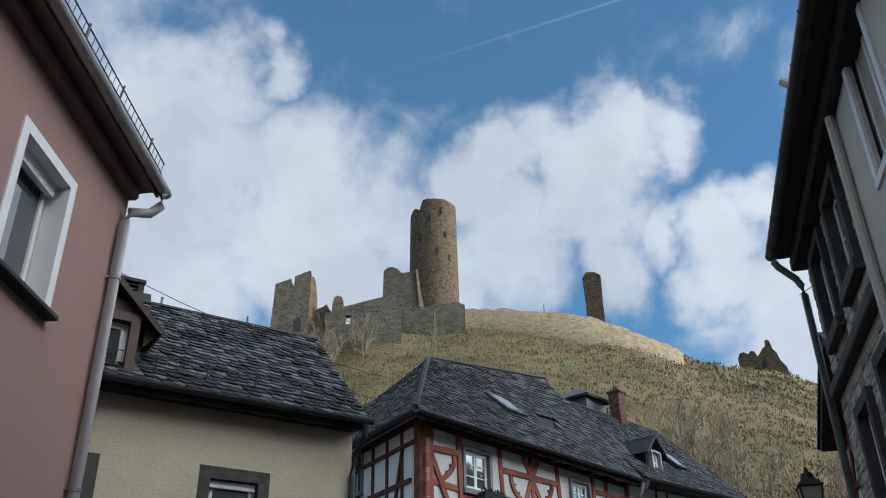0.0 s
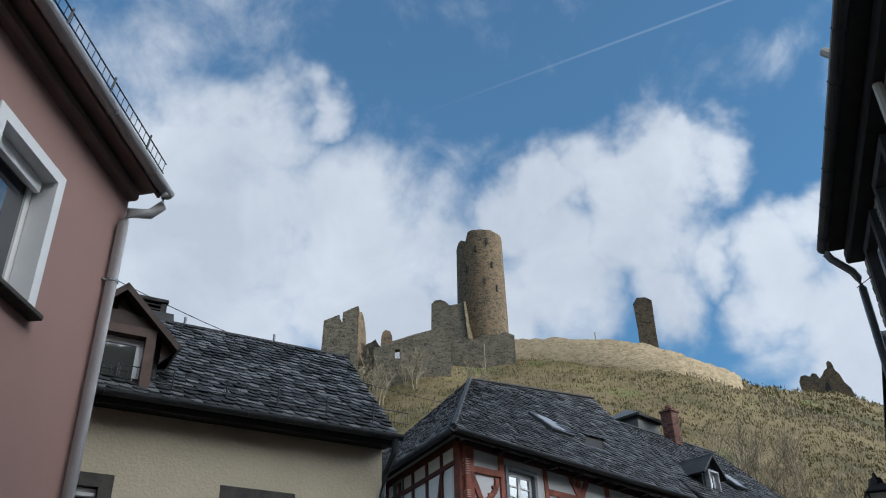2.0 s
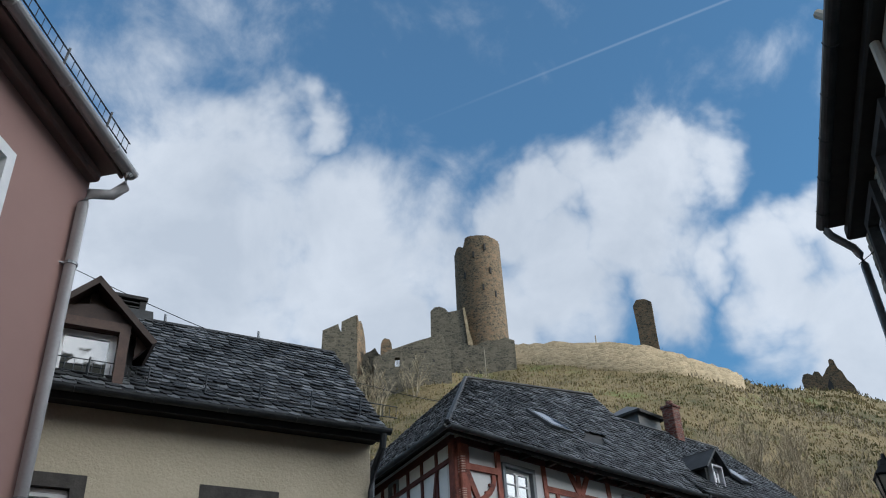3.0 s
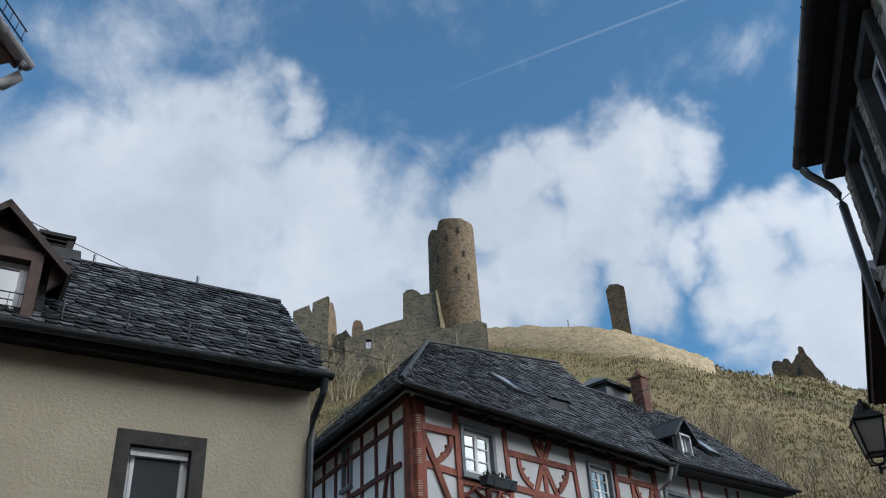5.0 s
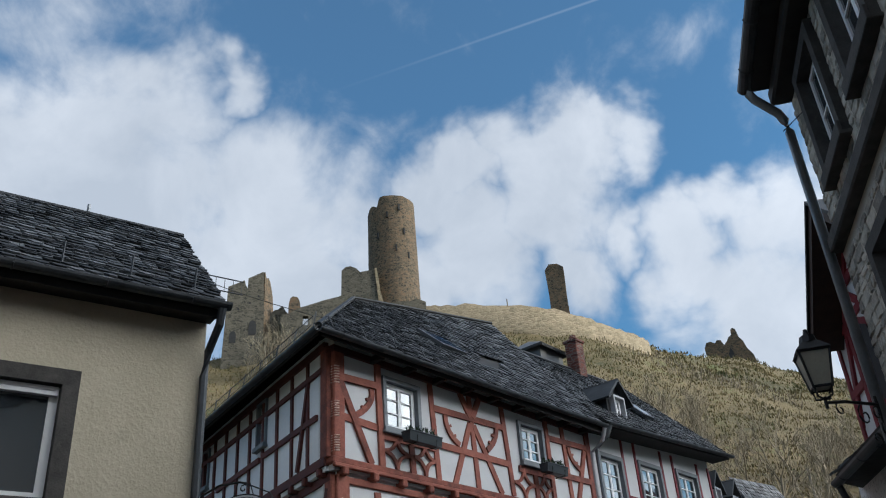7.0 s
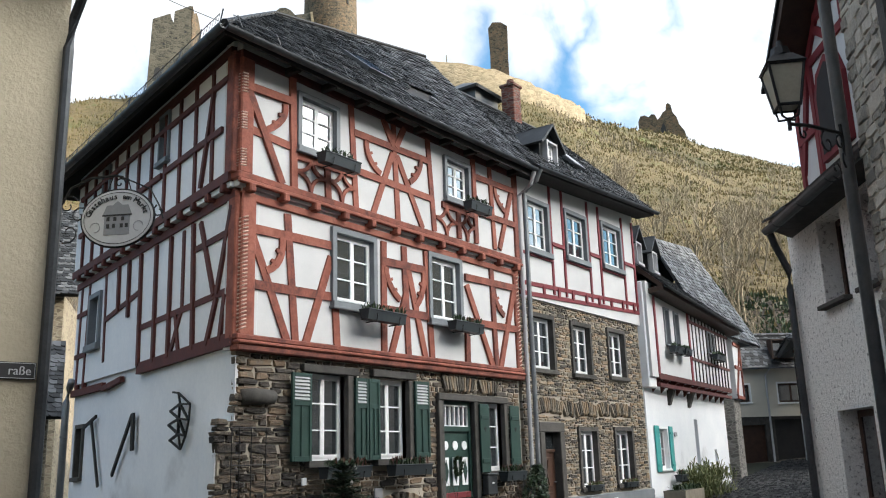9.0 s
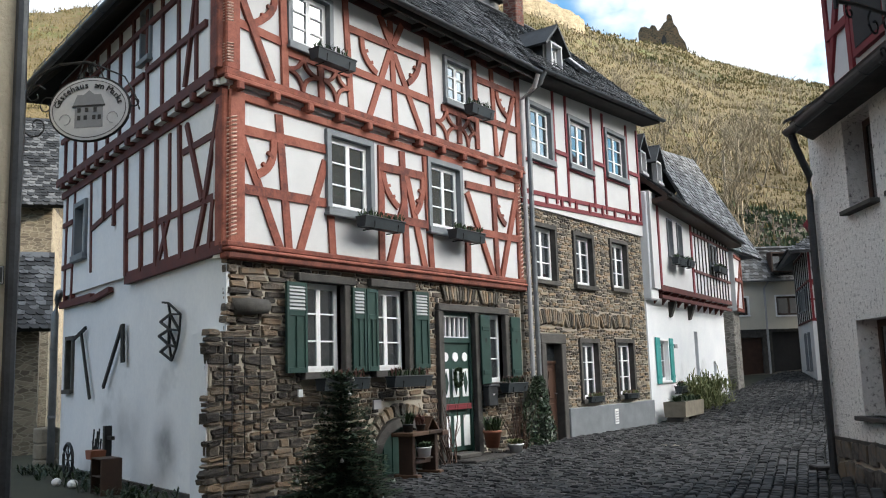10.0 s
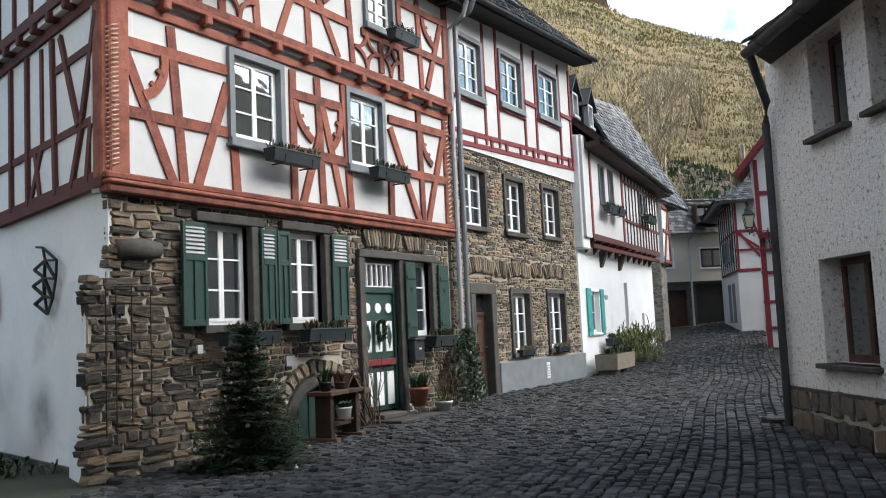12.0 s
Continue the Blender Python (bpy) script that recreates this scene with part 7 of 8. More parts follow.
# ---- chapel and slate roofs glimpsed behind ----
def chapel():
    h = thing("stone_chapel", "yellowish rubble chapel with slate roof and pointed window", "chapel", frame_at(17.5, 33.5, 0, -38))
    part("wall", bx(-6, 4.5, 0, 7, -1.5, 7.0), "churchstone", h)
    part("annex_wall", bx(-6, 2.2, -2.6, 0, -1.5, 4.0), "churchstone", h)
    part("roof_slope", slab(bmesh.new(), [(-6.4, -0.5, 7.0), (5.0, -0.5, 7.0), (5.0, 3.5, 11.0), (-6.4, 3.5, 11.0)], 0.15), "slate", h)
    part("annex_roof", slab(bmesh.new(), [(-6.4, -3.0, 4.0), (2.6, -3.0, 4.0), (2.6, 0.0, 6.0), (-6.4, 0.0, 6.0)], 0.15), "slate", h)
    slates(h, (-6.4, -0.5, 7.02), (5.0, -0.5, 7.02), (5.0, 3.5, 11.02), (-6.4, 3.5, 11.02), 0.3, 0.2, 0, 41)
    slates(h, (-6.4, -3.0, 4.02), (2.6, -3.0, 4.02), (2.6, 0.0, 6.02), (-6.4, 0.0, 6.02), 0.3, 0.2, 0, 42)
    part("gothic_window", prism(bmesh.new(), [(-0.4, 1.2), (0.4, 1.2), (0.4, 2.6), (0.25, 2.95), (0, 3.2), (-0.25, 2.95), (-0.4, 2.6)], -2.66, -2.5), "glass", h)
    bm = bmesh.new()
    box(bm, -0.03, 0.03, -2.7, -2.62, 1.2, 3.1)
    for z in (1.6, 2.0, 2.4):
        box(bm, -0.4, 0.4, -2.7, -2.62, z, z + 0.04)
    part("tracery", bm, "iron", h)
    s = thing("slate_shed", "low rubble shed with a slate roof", "shed", frame_at(15.5, 25.5, 0, -30))
    part("wall", bx(-1.5, 2.0, 0, 3, -1.5, 2.6), "churchstone", s)
    part("roof_slope", slab(bmesh.new(), [(-1.9, -0.5, 2.5), (2.3, -0.5, 2.5), (2.3, 1.6, 4.6), (-1.9, 1.6, 4.6)], 0.14), "slate", s)
    slates(s, (-1.9, -0.5, 2.52), (2.3, -0.5, 2.52), (2.3, 1.6, 4.62), (-1.9, 1.6, 4.62), 0.3, 0.2, 0, 43)


chapel()


# ---- wrought sign of the guest house ----
def sign_letters(text, radius_x, radius_z, a0, a1, size):
    bm = bmesh.new()
    for i, ch in enumerate(text):
        if ch == " ":
            continue
        a = radians(a0 + (a1 - a0) * (i + 0.5) / len(text))
        cu = bpy.data.curves.new("letter", "FONT")
        cu.body, cu.size, cu.align_x, cu.extrude = ch, size, "CENTER", 0.004
        ob = bpy.data.objects.new("letter", cu)
        me = bpy.data.meshes.new_from_object(ob)
        slope = math.atan2(radius_z * math.cos(a), -radius_x * math.sin(a))
        me.transform(pose(radius_x * math.cos(a), -0.022, radius_z * math.sin(a), 90, 0, 0) @ Matrix.Rotation(slope - math.pi, 4, "Z"))
        bm.from_mesh(me)
        bpy.data.objects.remove(ob)
        bpy.data.curves.remove(cu)
        bpy.data.meshes.remove(me)
    return bm


def ellipse(rx, rz, n=40, cz=0.0):
    return [(rx * math.cos(2 * math.pi * i / n), cz + rz * math.sin(2 * math.pi * i / n)) for i in range(n)]


def guest_sign():
    s = thing("hanging_sign", "oval white guest house sign on a wrought iron bracket", "sign", pose(9.66, 10.30, 3.47, 0, 0, -60))
    part("board", prism(bmesh.new(), ellipse(0.365, 0.285), -0.015, 0.015), "signwhite", s)
    ring = [(x, 0, z) for x, z in ellipse(0.37, 0.29)]
    part("rim", tube(bmesh.new(), ring + ring[:1], 0.014, 6), "iron", s)
    inner = [(x, -0.017, z) for x, z in ellipse(0.34, 0.26)]
    part("rim_line", tube(bmesh.new(), inner + inner[:1], 0.003, 4), "ink", s)
    part("lettering", sign_letters("Gästehaus am Markt", 0.272, 0.19, 172, 8, 0.082), "ink", s, "dark curved lettering Gästehaus am Markt")
    bm = bmesh.new()
    prism(bm, [(-0.13, -0.17), (0.13, -0.17), (0.13, 0.03), (-0.13, 0.03)], -0.019, -0.015)
    prism(bm, [(-0.15, 0.03), (0.15, 0.03), (0.11, 0.13), (0.05, 0.13), (0.0, 0.17), (-0.05, 0.13), (-0.11, 0.13)], -0.0195, -0.015)
    part("drawn_house", bm, "inkgrey", s)
    bm = bmesh.new()
    for x, z in ((-0.09, -0.08), (-0.03, -0.08), (0.05, -0.08), (0.1, -0.08), (-0.09, -0.01), (-0.02, -0.01), (0.06, -0.01)):
        prism(bm, [(x - 0.015, z - 0.02), (x + 0.015, z - 0.02), (x + 0.015, z + 0.02), (x - 0.015, z + 0.02)], -0.022, -0.018)
    prism(bm, [(-0.15, 0.02), (0.15, 0.02), (0.15, 0.035), (-0.15, 0.035)], -0.0225, -0.018)
    part("drawn_windows", bm, "ink", s)
    for q in (-1, 1):
        pts = [(q * (0.22 + 0.05 * math.cos(t)), -0.02, -0.09 + 0.05 * math.sin(t)) for t in [i * 0.6 for i in range(9)]]
        part("drawn_scroll", tube(bmesh.new(), pts, 0.003, 4), "inkgrey", s)
    # bracket on the pipe of the cream house
    bm = bmesh.new()
    tube(bm, [(-0.62, 0, 0.12), (-0.5, 0, 0.34), (-0.3, 0, 0.43), (-0.05, 0, 0.44), (0.03, 0, 0.42)], 0.013, 6)
    tube(bm, [(-0.62, 0, 0.42), (-0.62, 0, -0.35)], 0.016, 6)
    part("bracket_arm", bm, "iron", s)
    for cx, cz, r, st in ((-0.52, 0.16, 0.11, 0.5), (-0.5, -0.12, 0.12, 3.6), (0.42, 0.05, 0.07, 2.0), (-0.4, 0.05, 0.09, 1.0), (0.0, 0.36, 0.06, 0.0)):
        pts = [(cx + r * (1 - 0.09 * i) * math.cos(st + i * 0.7), 0, cz + r * (1 - 0.09 * i) * math.sin(st + i * 0.7)) for i in range(10)]
        part("scroll", tube(bmesh.new(), pts, 0.008, 5), "iron", s)
    part("tendril", tube(bmesh.new(), [(0.0, 0, 0.43), (0.15, 0, 0.36), (0.32, 0, 0.28), (0.42, 0, 0.1), (0.46, 0, -0.03)], 0.008, 5), "iron", s)
    bm = bmesh.new()
    for x in (-0.12, 0.12):
        tube(bm, [(x, 0, 0.28), (x * 0.6, 0, 0.43)], 0.006, 5)
    part("hanger", bm, "iron", s)
    for z in (0.22, -0.32):
        bm = bmesh.new()
        tube(bm, [(-0.62, 0, z), (-0.9, -0.22, z + 0.02)], 0.018, 5)
        tube(bm, [(-0.88, -0.2, z + 0.02), (-0.97, -0.22, z + 0.06)], 0.016, 5)
        tube(bm, [(-0.88, -0.2, z + 0.02), (-0.95, -0.3, z - 0.03)], 0.016, 5)
        part("wall_anchor", bm, "palepipe", s)


guest_sign()


def street_plate():
    s = thing("street_name_plate", "dark street name plate with white blackletter ending", "sign", FL @ pose(1.03, -0.03, 1.935))
    part("plate", bx(-0.55, 0.23, 0.0, 0.02, -0.075, 0.075, bevel=0.006), "ink", s)
    bm = bmesh.new()
    for p, q, lo, hi in ((-0.54, 0.22, 0.062, 0.067), (-0.54, 0.22, -0.067, -0.062), (0.215, 0.22, -0.062, 0.062)):
        box(bm, p, q, -0.004, 0.0, lo, hi)
    part("border", bm, "signwhite", s)
    cu = bpy.data.curves.new("letter", "FONT")
    cu.body, cu.size, cu.align_x, cu.extrude = "raße", 0.105, "RIGHT", 0.003
    ob = bpy.data.objects.new("letter", cu)
    me = bpy.data.meshes.new_from_object(ob)
    bpy.data.objects.remove(ob)
    me.transform(pose(0.19, -0.004, -0.035, 90))
    bm = bmesh.new()
    bm.from_mesh(me)
    part("lettering", bm, "signwhite", s)


street_plate()


def clinker_band():
    h = thing("clinker_plinth", "dark clinker brick plinth with pale joints", "plinth", FL, kind="structure")
    part("joint_bed", bx(-2, 1.33, -0.02, 0.02, -1.3, 0.67), "signwhite", h)
    places = []
    for j in range(14):
        for i in range(12):
            u = -1.9 + i * 0.27 + 0.135 * (j % 2)
            places.append(Matrix.LocRotScale((u, -0.012, -1.18 + j * 0.133), None, (0.25, 0.05, 0.112)))
    lay("brick", h, places, STONES, "basalt", "basalt", len(places))


clinker_band()


# ---- street lamp on its scrolled bracket ----
def street_lamp(m, label):
    s = thing("wall_lantern", label, "street lamp", m, group="wall lanterns")
    def frustum(z0, z1, r0, r1, n=4, off=math.pi / 4):
        bm = bmesh.new()
        a = [bm.verts.new((r0 * math.cos(off + 2 * math.pi * k / n), r0 * math.sin(off + 2 * math.pi * k / n), z0)) for k in range(n)]
        b = [bm.verts.new((r1 * math.cos(off + 2 * math.pi * k / n), r1 * math.sin(off + 2 * math.pi * k / n), z1)) for k in range(n)]
        for k in range(n):
            bm.faces.new((a[k], a[(k + 1) % n], b[(k + 1) % n], b[k]))
        bm.faces.new(a[::-1])
        bm.faces.new(b)
        return bm
    part("lamp_glass", frustum(0.12, 0.5, 0.125, 0.215), "lampglass", s, "cream frosted lantern glass")
    bm = bmesh.new()
    for k in range(4):
        a = math.pi / 4 + k * math.pi / 2
        tube(bm, [(0.13 * math.cos(a), 0.13 * math.sin(a), 0.1), (0.222 * math.cos(a), 0.222 * math.sin(a), 0.52)], 0.014, 5)
    for z, r in ((0.12, 0.132), (0.5, 0.222)):
        pts = [(r * math.cos(math.pi / 4 + k * math.pi / 2), r * math.sin(math.pi / 4 + k * math.pi / 2), z) for k in range(5)]
        tube(bm, pts, 0.016, 5)
    part("lamp_frame", bm, "iron", s)
    part("lamp_roof", frustum(0.51, 0.62, 0.25, 0.12), "iron", s)
    part("lamp_cap", frustum(0.62, 0.70, 0.10, 0.08, 8, 0), "iron", s)
    part("finial", frustum(0.70, 0.78, 0.04, 0.02, 8, 0), "iron", s)
    bm = bmesh.new()
    for k in range(4):
        a = math.pi / 4 + k * math.pi / 2
        tube(bm, [(0.12 * math.cos(a), 0.12 * math.sin(a), 0.11), (0.10 * math.cos(a), 0.10 * math.sin(a), 0.02), (0.0, 0.0, 0.0)], 0.012, 5)
    tube(bm, [(0, 0, 0.02), (0, 0, -0.1)], 0.02, 6)
    part("cradle", bm, "iron", s)
    arm = bmesh.new()
    tube(arm, [(0, 0, -0.04), (0.25, -0.24, 0.02), (0.66, -0.66, 0.06)], 0.018, 6)
    part("bracket_arm", arm, "iron", s)
    d = Vector((0.7071, -0.7071, 0))
    for u, z, r, st in ((0.22, -0.08, 0.085, 1.2), (0.62, -0.10, 0.12, 2.0), (0.86, -0.05, 0.10, 0.3), (0.72, -0.34, 0.11, 4.0), (0.98, -0.22, 0.12, 2.5)):
        pts = [d * (u + r * (1 - 0.08 * i) * math.cos(st + i * 0.65)) + Vector((0, 0, z + r * (1 - 0.08 * i) * math.sin(st + i * 0.65))) for i in range(11)]
        part("scroll", tube(bmesh.new(), pts, 0.010, 5), "iron", s)
    part("wall_bar", tube(bmesh.new(), [d * 0.9 + Vector((0, 0, 0.15)), d * 0.95 + Vector((0, 0, -0.5))], 0.018, 6), "iron", s)


street_lamp(pose(12.76, 4.72, 3.98, 0, 0, 28), "black four-sided lantern on a scrolled wall bracket")
street_lamp(pose(33.6, 9.63, 3.45, 0, 0, 20), "small black lantern on the red gable house")


# ---- plants and boxes ----
def tuft(bm, c, n, h, spread, w, r, droop=0.3):
    for _ in range(n):
        a, k = r.uniform(0, 2 * math.pi), r.uniform(0.4, 1.0)
        base = Vector(c) + Vector((r.uniform(-1, 1) * spread * 0.4, r.uniform(-1, 1) * spread * 0.4, 0))
        tip = base + Vector((math.cos(a) * spread * k, math.sin(a) * spread * k, h * r.uniform(0.5, 1.1) * (1 - droop * k)))
        mid = base.lerp(tip, 0.55) + Vector((0, 0, h * 0.18))
        s = Vector((-math.sin(a), math.cos(a), 0)) * w
        v = [bm.verts.new(p) for p in (base - s * 0.5, base + s * 0.5, mid + s, mid - s, tip)]
        bm.faces.new(v[:4])
        bm.faces.new((v[3], v[2], v[4]))
    return bm


def leaf_cloud(bm, n, sample, size, r):
    for _ in range(n):
        c = Vector(sample())
        a = Vector((r.gauss(0, 1), r.gauss(0, 1), r.gauss(0, 1))).normalized()
        b = a.orthogonal().normalized()
        s = size * r.uniform(0.6, 1.3)
        q = [c + a * s, c + b * s * 0.5, c - a * s * 0.7, c - b * s * 0.5]
        bm.faces.new([bm.verts.new(p) for p in q])
    return bm


def flower_box(m, length, seed, mat="leaf", flowers=True, iron=True):
    r = random.Random(seed)
    t = thing("flower_box", "dark window flower box with evergreen sprigs and heather", "flower box", m, group="window flower boxes")
    bm = bmesh.new()
    prism(bm, [(-0.10, 0.0), (0.06, 0.0), (0.09, 0.17), (-0.13, 0.17)], -length / 2, length / 2, "x")
    part("trough", bm, "plasticbox", t)
    part("rim", bx(-length / 2 - 0.01, length / 2 + 0.01, -0.14, 0.10, 0.16, 0.185, bevel=0.006), "plasticbox", t)
    bm = bmesh.new()
    for i in range(int(length / 0.07)):
        tuft(bm, (-length / 2 + 0.05 + i * 0.07, r.uniform(-0.09, 0.04), 0.17), 9, 0.17, 0.11, 0.012, r)
    part("greenery", bm, mat, t)
    if flowers:
        bm = bmesh.new()
        for i in range(int(length / 0.06)):
            if r.random() < 0.55:
                tuft(bm, (-length / 2 + 0.05 + i * 0.06, r.uniform(-0.08, 0.03), 0.18), 8, 0.16, 0.05, 0.010, r, 0.1)
        part("heather", bm, "heather", t, "rust and pink heather")
    for u in (-length * 0.3, length * 0.3):
        part("box_bracket", tube(bmesh.new(), [(u, 0.12, -0.02), (u, -0.12, -0.02), (u, -0.14, 0.1)], 0.012, 5), "iron", t)
    return t


for u, z, ln, y, fl in ((2.95, 3.42, 1.0, -0.30, False), (5.45, 3.5, 0.95, -0.30, False), (1.72, 5.86, 0.85, -0.42, False), (5.86, 5.98, 0.75, -0.42, False), (2.0, 0.86, 1.0, -0.28, True), (3.62, 0.86, 1.0, -0.28, True), (6.98, 0.66, 0.72, -0.26, True)):
    flower_box(FA @ pose(u, y, z), ln, int(u * 100), "leaf", fl)
for u, z, ln in ((1.9, 3.98, 0.95), (2.95, 4.02, 0.7), (7.3, 4.2, 1.3)):
    flower_box(FC @ pose(u, -0.48, z), ln, int(u * 77), "leaf", False)
flower_box(FC @ pose(2.05, -0.25, 0.32), 0.7, 99, "leaf", True)
for u in (2.94, 4.94):
    flower_box(FB @ pose(u, -0.06, 0.30) @ Matrix.Scale(0.7, 4), 1.0, int(u * 31), "grass", True)


def fir_tree():
    r = random.Random(4)
    t = thing("christmas_tree", "small cut fir tree with pale baubles on the cobbles", "christmas tree", pose(14.45, 11.75, -0.62))
    part("trunk", tube(bmesh.new(), [(0, 0, 0), (0.01, 0, 0.9), (0, 0, 1.78)], [0.035, 0.025, 0.006], 6), "bark", t)
    bm, nd = bmesh.new(), bmesh.new()
    bau = []
    for k in range(190):
        h = 0.10 + 1.62 * (int(k / 190 * 17) / 17 + r.uniform(0, 0.022)) ** 1.12
        ln = (0.74 * (1 - h / 1.82) ** 0.85 + 0.05) * r.uniform(0.75, 1.12)
        a = k * 2.399 + r.uniform(-0.2, 0.2)
        d = Vector((math.cos(a), math.sin(a), 0))
        p0, p1 = Vector((0, 0, h)), Vector((0, 0, h + 0.10)) + d * ln - Vector((0, 0, 0.24 * ln))
        tube(bm, [p0, p1], [0.008, 0.003], 3, False)
        m = int(30 + ln * 150)
        for i in range(m):
            c = p0.lerp(p1, (i + r.random()) / m * 0.95 + 0.05)
            side = d.cross(Vector((0, 0, 1))) * r.choice((-1, 1))
            c = c + side * (r.random() * 0.28 * ln) + Vector((0, 0, r.uniform(-0.04, 0.02)))
            dirn = (side * r.uniform(0.4, 1.0) + d * r.uniform(0.3, 0.9) + Vector((0, 0, r.uniform(-0.25, 0.45)))).normalized()
            s = r.uniform(0.06, 0.14) * (0.6 + 0.4 * ln)
            w = dirn.cross(Vector((0, 0, 1))).normalized() * 0.02
            nd.faces.new([nd.verts.new(q) for q in (c - w, c + w, c + dirn * s)])
        if k % 12 == 3:
            bau.append(p1 - Vector((0, 0, 0.04)))
    part("branches", bm, "bark", t)
    part("needles", nd, "fir", t)
    for p in bau:
        b = bmesh.new()
        bmesh.ops.create_icosphere(b, subdivisions=2, radius=0.026, matrix=Matrix.Translation(p))
        tube(b, [p + Vector((0, 0, 0.024)), p + Vector((0, 0, 0.04))], 0.008, 5)
        part("bauble", b, "bauble", t, smooth=True)


fir_tree()


def pot(m, r0, r1, h, mat, label, plant="leaf", ph=0.25, seed=1, cat="plant pot"):
    r = random.Random(seed)
    t = thing("potted_plant", label, cat, m)
    bm = bmesh.new()
    n = 14
    prof = [(r0, 0), (r1 * 0.97, h * 0.85), (r1 * 1.06, h * 0.86), (r1 * 1.06, h), (r1 * 0.9, h), (r1 * 0.85, h * 0.8)]
    rows = [[bm.verts.new((q * math.cos(2 * math.pi * k / n), q * math.sin(2 * math.pi * k / n), z)) for k in range(n)] for q, z in prof]
    for a, b in zip(rows, rows[1:]):
        for k in range(n):
            bm.faces.new((a[k], a[(k + 1) % n], b[(k + 1) % n], b[k]))
    bm.faces.new(rows[0][::-1])
    bm.faces.new(rows[-1])
    part("pot", bm, mat, t, smooth=True)
    bm = bmesh.new()
    tuft(bm, (0, 0, h * 0.8), 70, ph, r1 * 1.5, 0.018, r)
    part("foliage", bm, plant, t)
    return t


pot(pose(19.95, 12.32, -0.5), 0.10, 0.15, 0.2, "white", "white round pot with pale heather", "grass", 0.16, 2)
pot(pose(19.42, 12.5, -0.34), 0.12, 0.17, 0.32, "terracotta", "terracotta pot with dark shrub by the door", "leaf", 0.4, 3)


def work_bench():
    t = thing("work_bench", "old wooden vice bench used as a plant stand", "bench", pose(16.86, 12.26, -0.57, 0, 0, 8))
    for x0, x1 in ((-0.55, 0.0), (0.0, 0.52)):
        part("top_board", bx(x0, x1 - 0.01, -0.2, 0.2, 0.66, 0.72, bevel=0.008), "bench" if x0 < 0 else "darkwood", t)
    for x in (-0.4, 0.34):
        part("leg", bx(x - 0.05, x + 0.05, -0.13, 0.13, 0.06, 0.66, bevel=0.01), "darkwood", t)
        part("foot", bx(x - 0.07, x + 0.07, -0.22, 0.22, 0.0, 0.07, bevel=0.012), "bench", t)
    part("stretcher", bx(-0.36, 0.3, -0.04, 0.04, 0.2, 0.26, bevel=0.008), "darkwood", t)
    part("vice_jaw", bx(0.40, 0.60, -0.22, 0.1, 0.62, 0.70, bevel=0.01), "bench", t)
    part("shelf", bx(-0.36, -0.1, -0.3, -0.02, 0.3, 0.33, bevel=0.006), "darkwood", t)
    pot(pose(16.5, 12.2, 0.15), 0.07, 0.09, 0.13, "plasticbox", "small dark pot with clipped evergreen", "leaf", 0.26, 5)
    pot(pose(16.72, 12.06, -0.24) @ Matrix.Diagonal((1.3, 0.8, 1, 1)), 0.10, 0.12, 0.15, "white", "white oval planter with trailing green", "leaf", 0.14, 6)
    pot(pose(16.9, 12.26, 0.15), 0.06, 0.08, 0.1, "basalt", "dark bowl of twigs and cones", "heather", 0.22, 7)
    b = thing("decor_roof", "little wooden nativity roof on the bench", "decoration", pose(17.1, 12.25, 0.15))
    for s in (-1, 1):
        part("roof_board", slab(bmesh.new(), [(0, -0.1, 0.22), (0, 0.1, 0.22), (s * 0.17, 0.1, 0.0), (s * 0.17, -0.1, 0.0)], 0.02), "bench", b)


work_bench()

st = thing("door_step", "worn dark stone doorstep", "step", pose(18.9, 12.4, 0))
part("tread", bx(-0.65, 0.75, -0.3, 0.4, -0.75, -0.46, bevel=0.02), "basalt", st)
part("upper_tread", bx(-0.55, 0.15, 0.1, 0.45, -0.46, -0.38, bevel=0.015), "basalt", st)

mb = thing("letter_box", "dark metal letter box on the wall", "letter box", FA @ pose(6.36, -0.12, 0.42))
part("body", bx(-0.17, 0.17, -0.07, 0.07, 0, 0.36, bevel=0.015), "gutter", mb)
part("lid", bx(-0.18, 0.18, -0.09, 0.07, 0.36, 0.40, bevel=0.012), "gutter", mb)
part("name_card", bx(-0.03, 0.04, -0.078, -0.07, 0.2, 0.23), "white", mb)

wr = thing("door_wreath", "evergreen wreath on the front door", "wreath", FA @ pose(5.5, 0.02, 0.95))
rw = random.Random(3)
bm = bmesh.new()
for i in range(60):
    a = 2 * math.pi * i / 60
    tuft(bm, (0.11 * math.cos(a), 0, 0.16 * math.sin(a)), 4, 0.08, 0.07, 0.012, rw, 0.2)
part("sprigs", bm, "leaf", wr)
gl = thing("door_garland", "red ribbon garland across the door", "garland", FA @ pose(5.5, 0.05, 0.44))
part("ribbon", bx(-0.42, 0.42, -0.02, 0.01, -0.05, 0.06, bevel=0.01), "winered", gl)

for nm, u, z, sx, sz, mt, lb in (("wall_plaque", 3.05, 0.52, 0.19, 0.15, "palepipe", "small grey plaque on the rubble wall"), ("trail_marker", 1.32, 0.78, 0.09, 0.11, "white", "small white trail marker on the rubble wall")):
    q = thing(nm, lb, "sign", FA @ pose(u, -0.07, z))
    part("plate", bx(-sx / 2, sx / 2, -0.01, 0.02, 0, sz, bevel=0.003), mt, q)


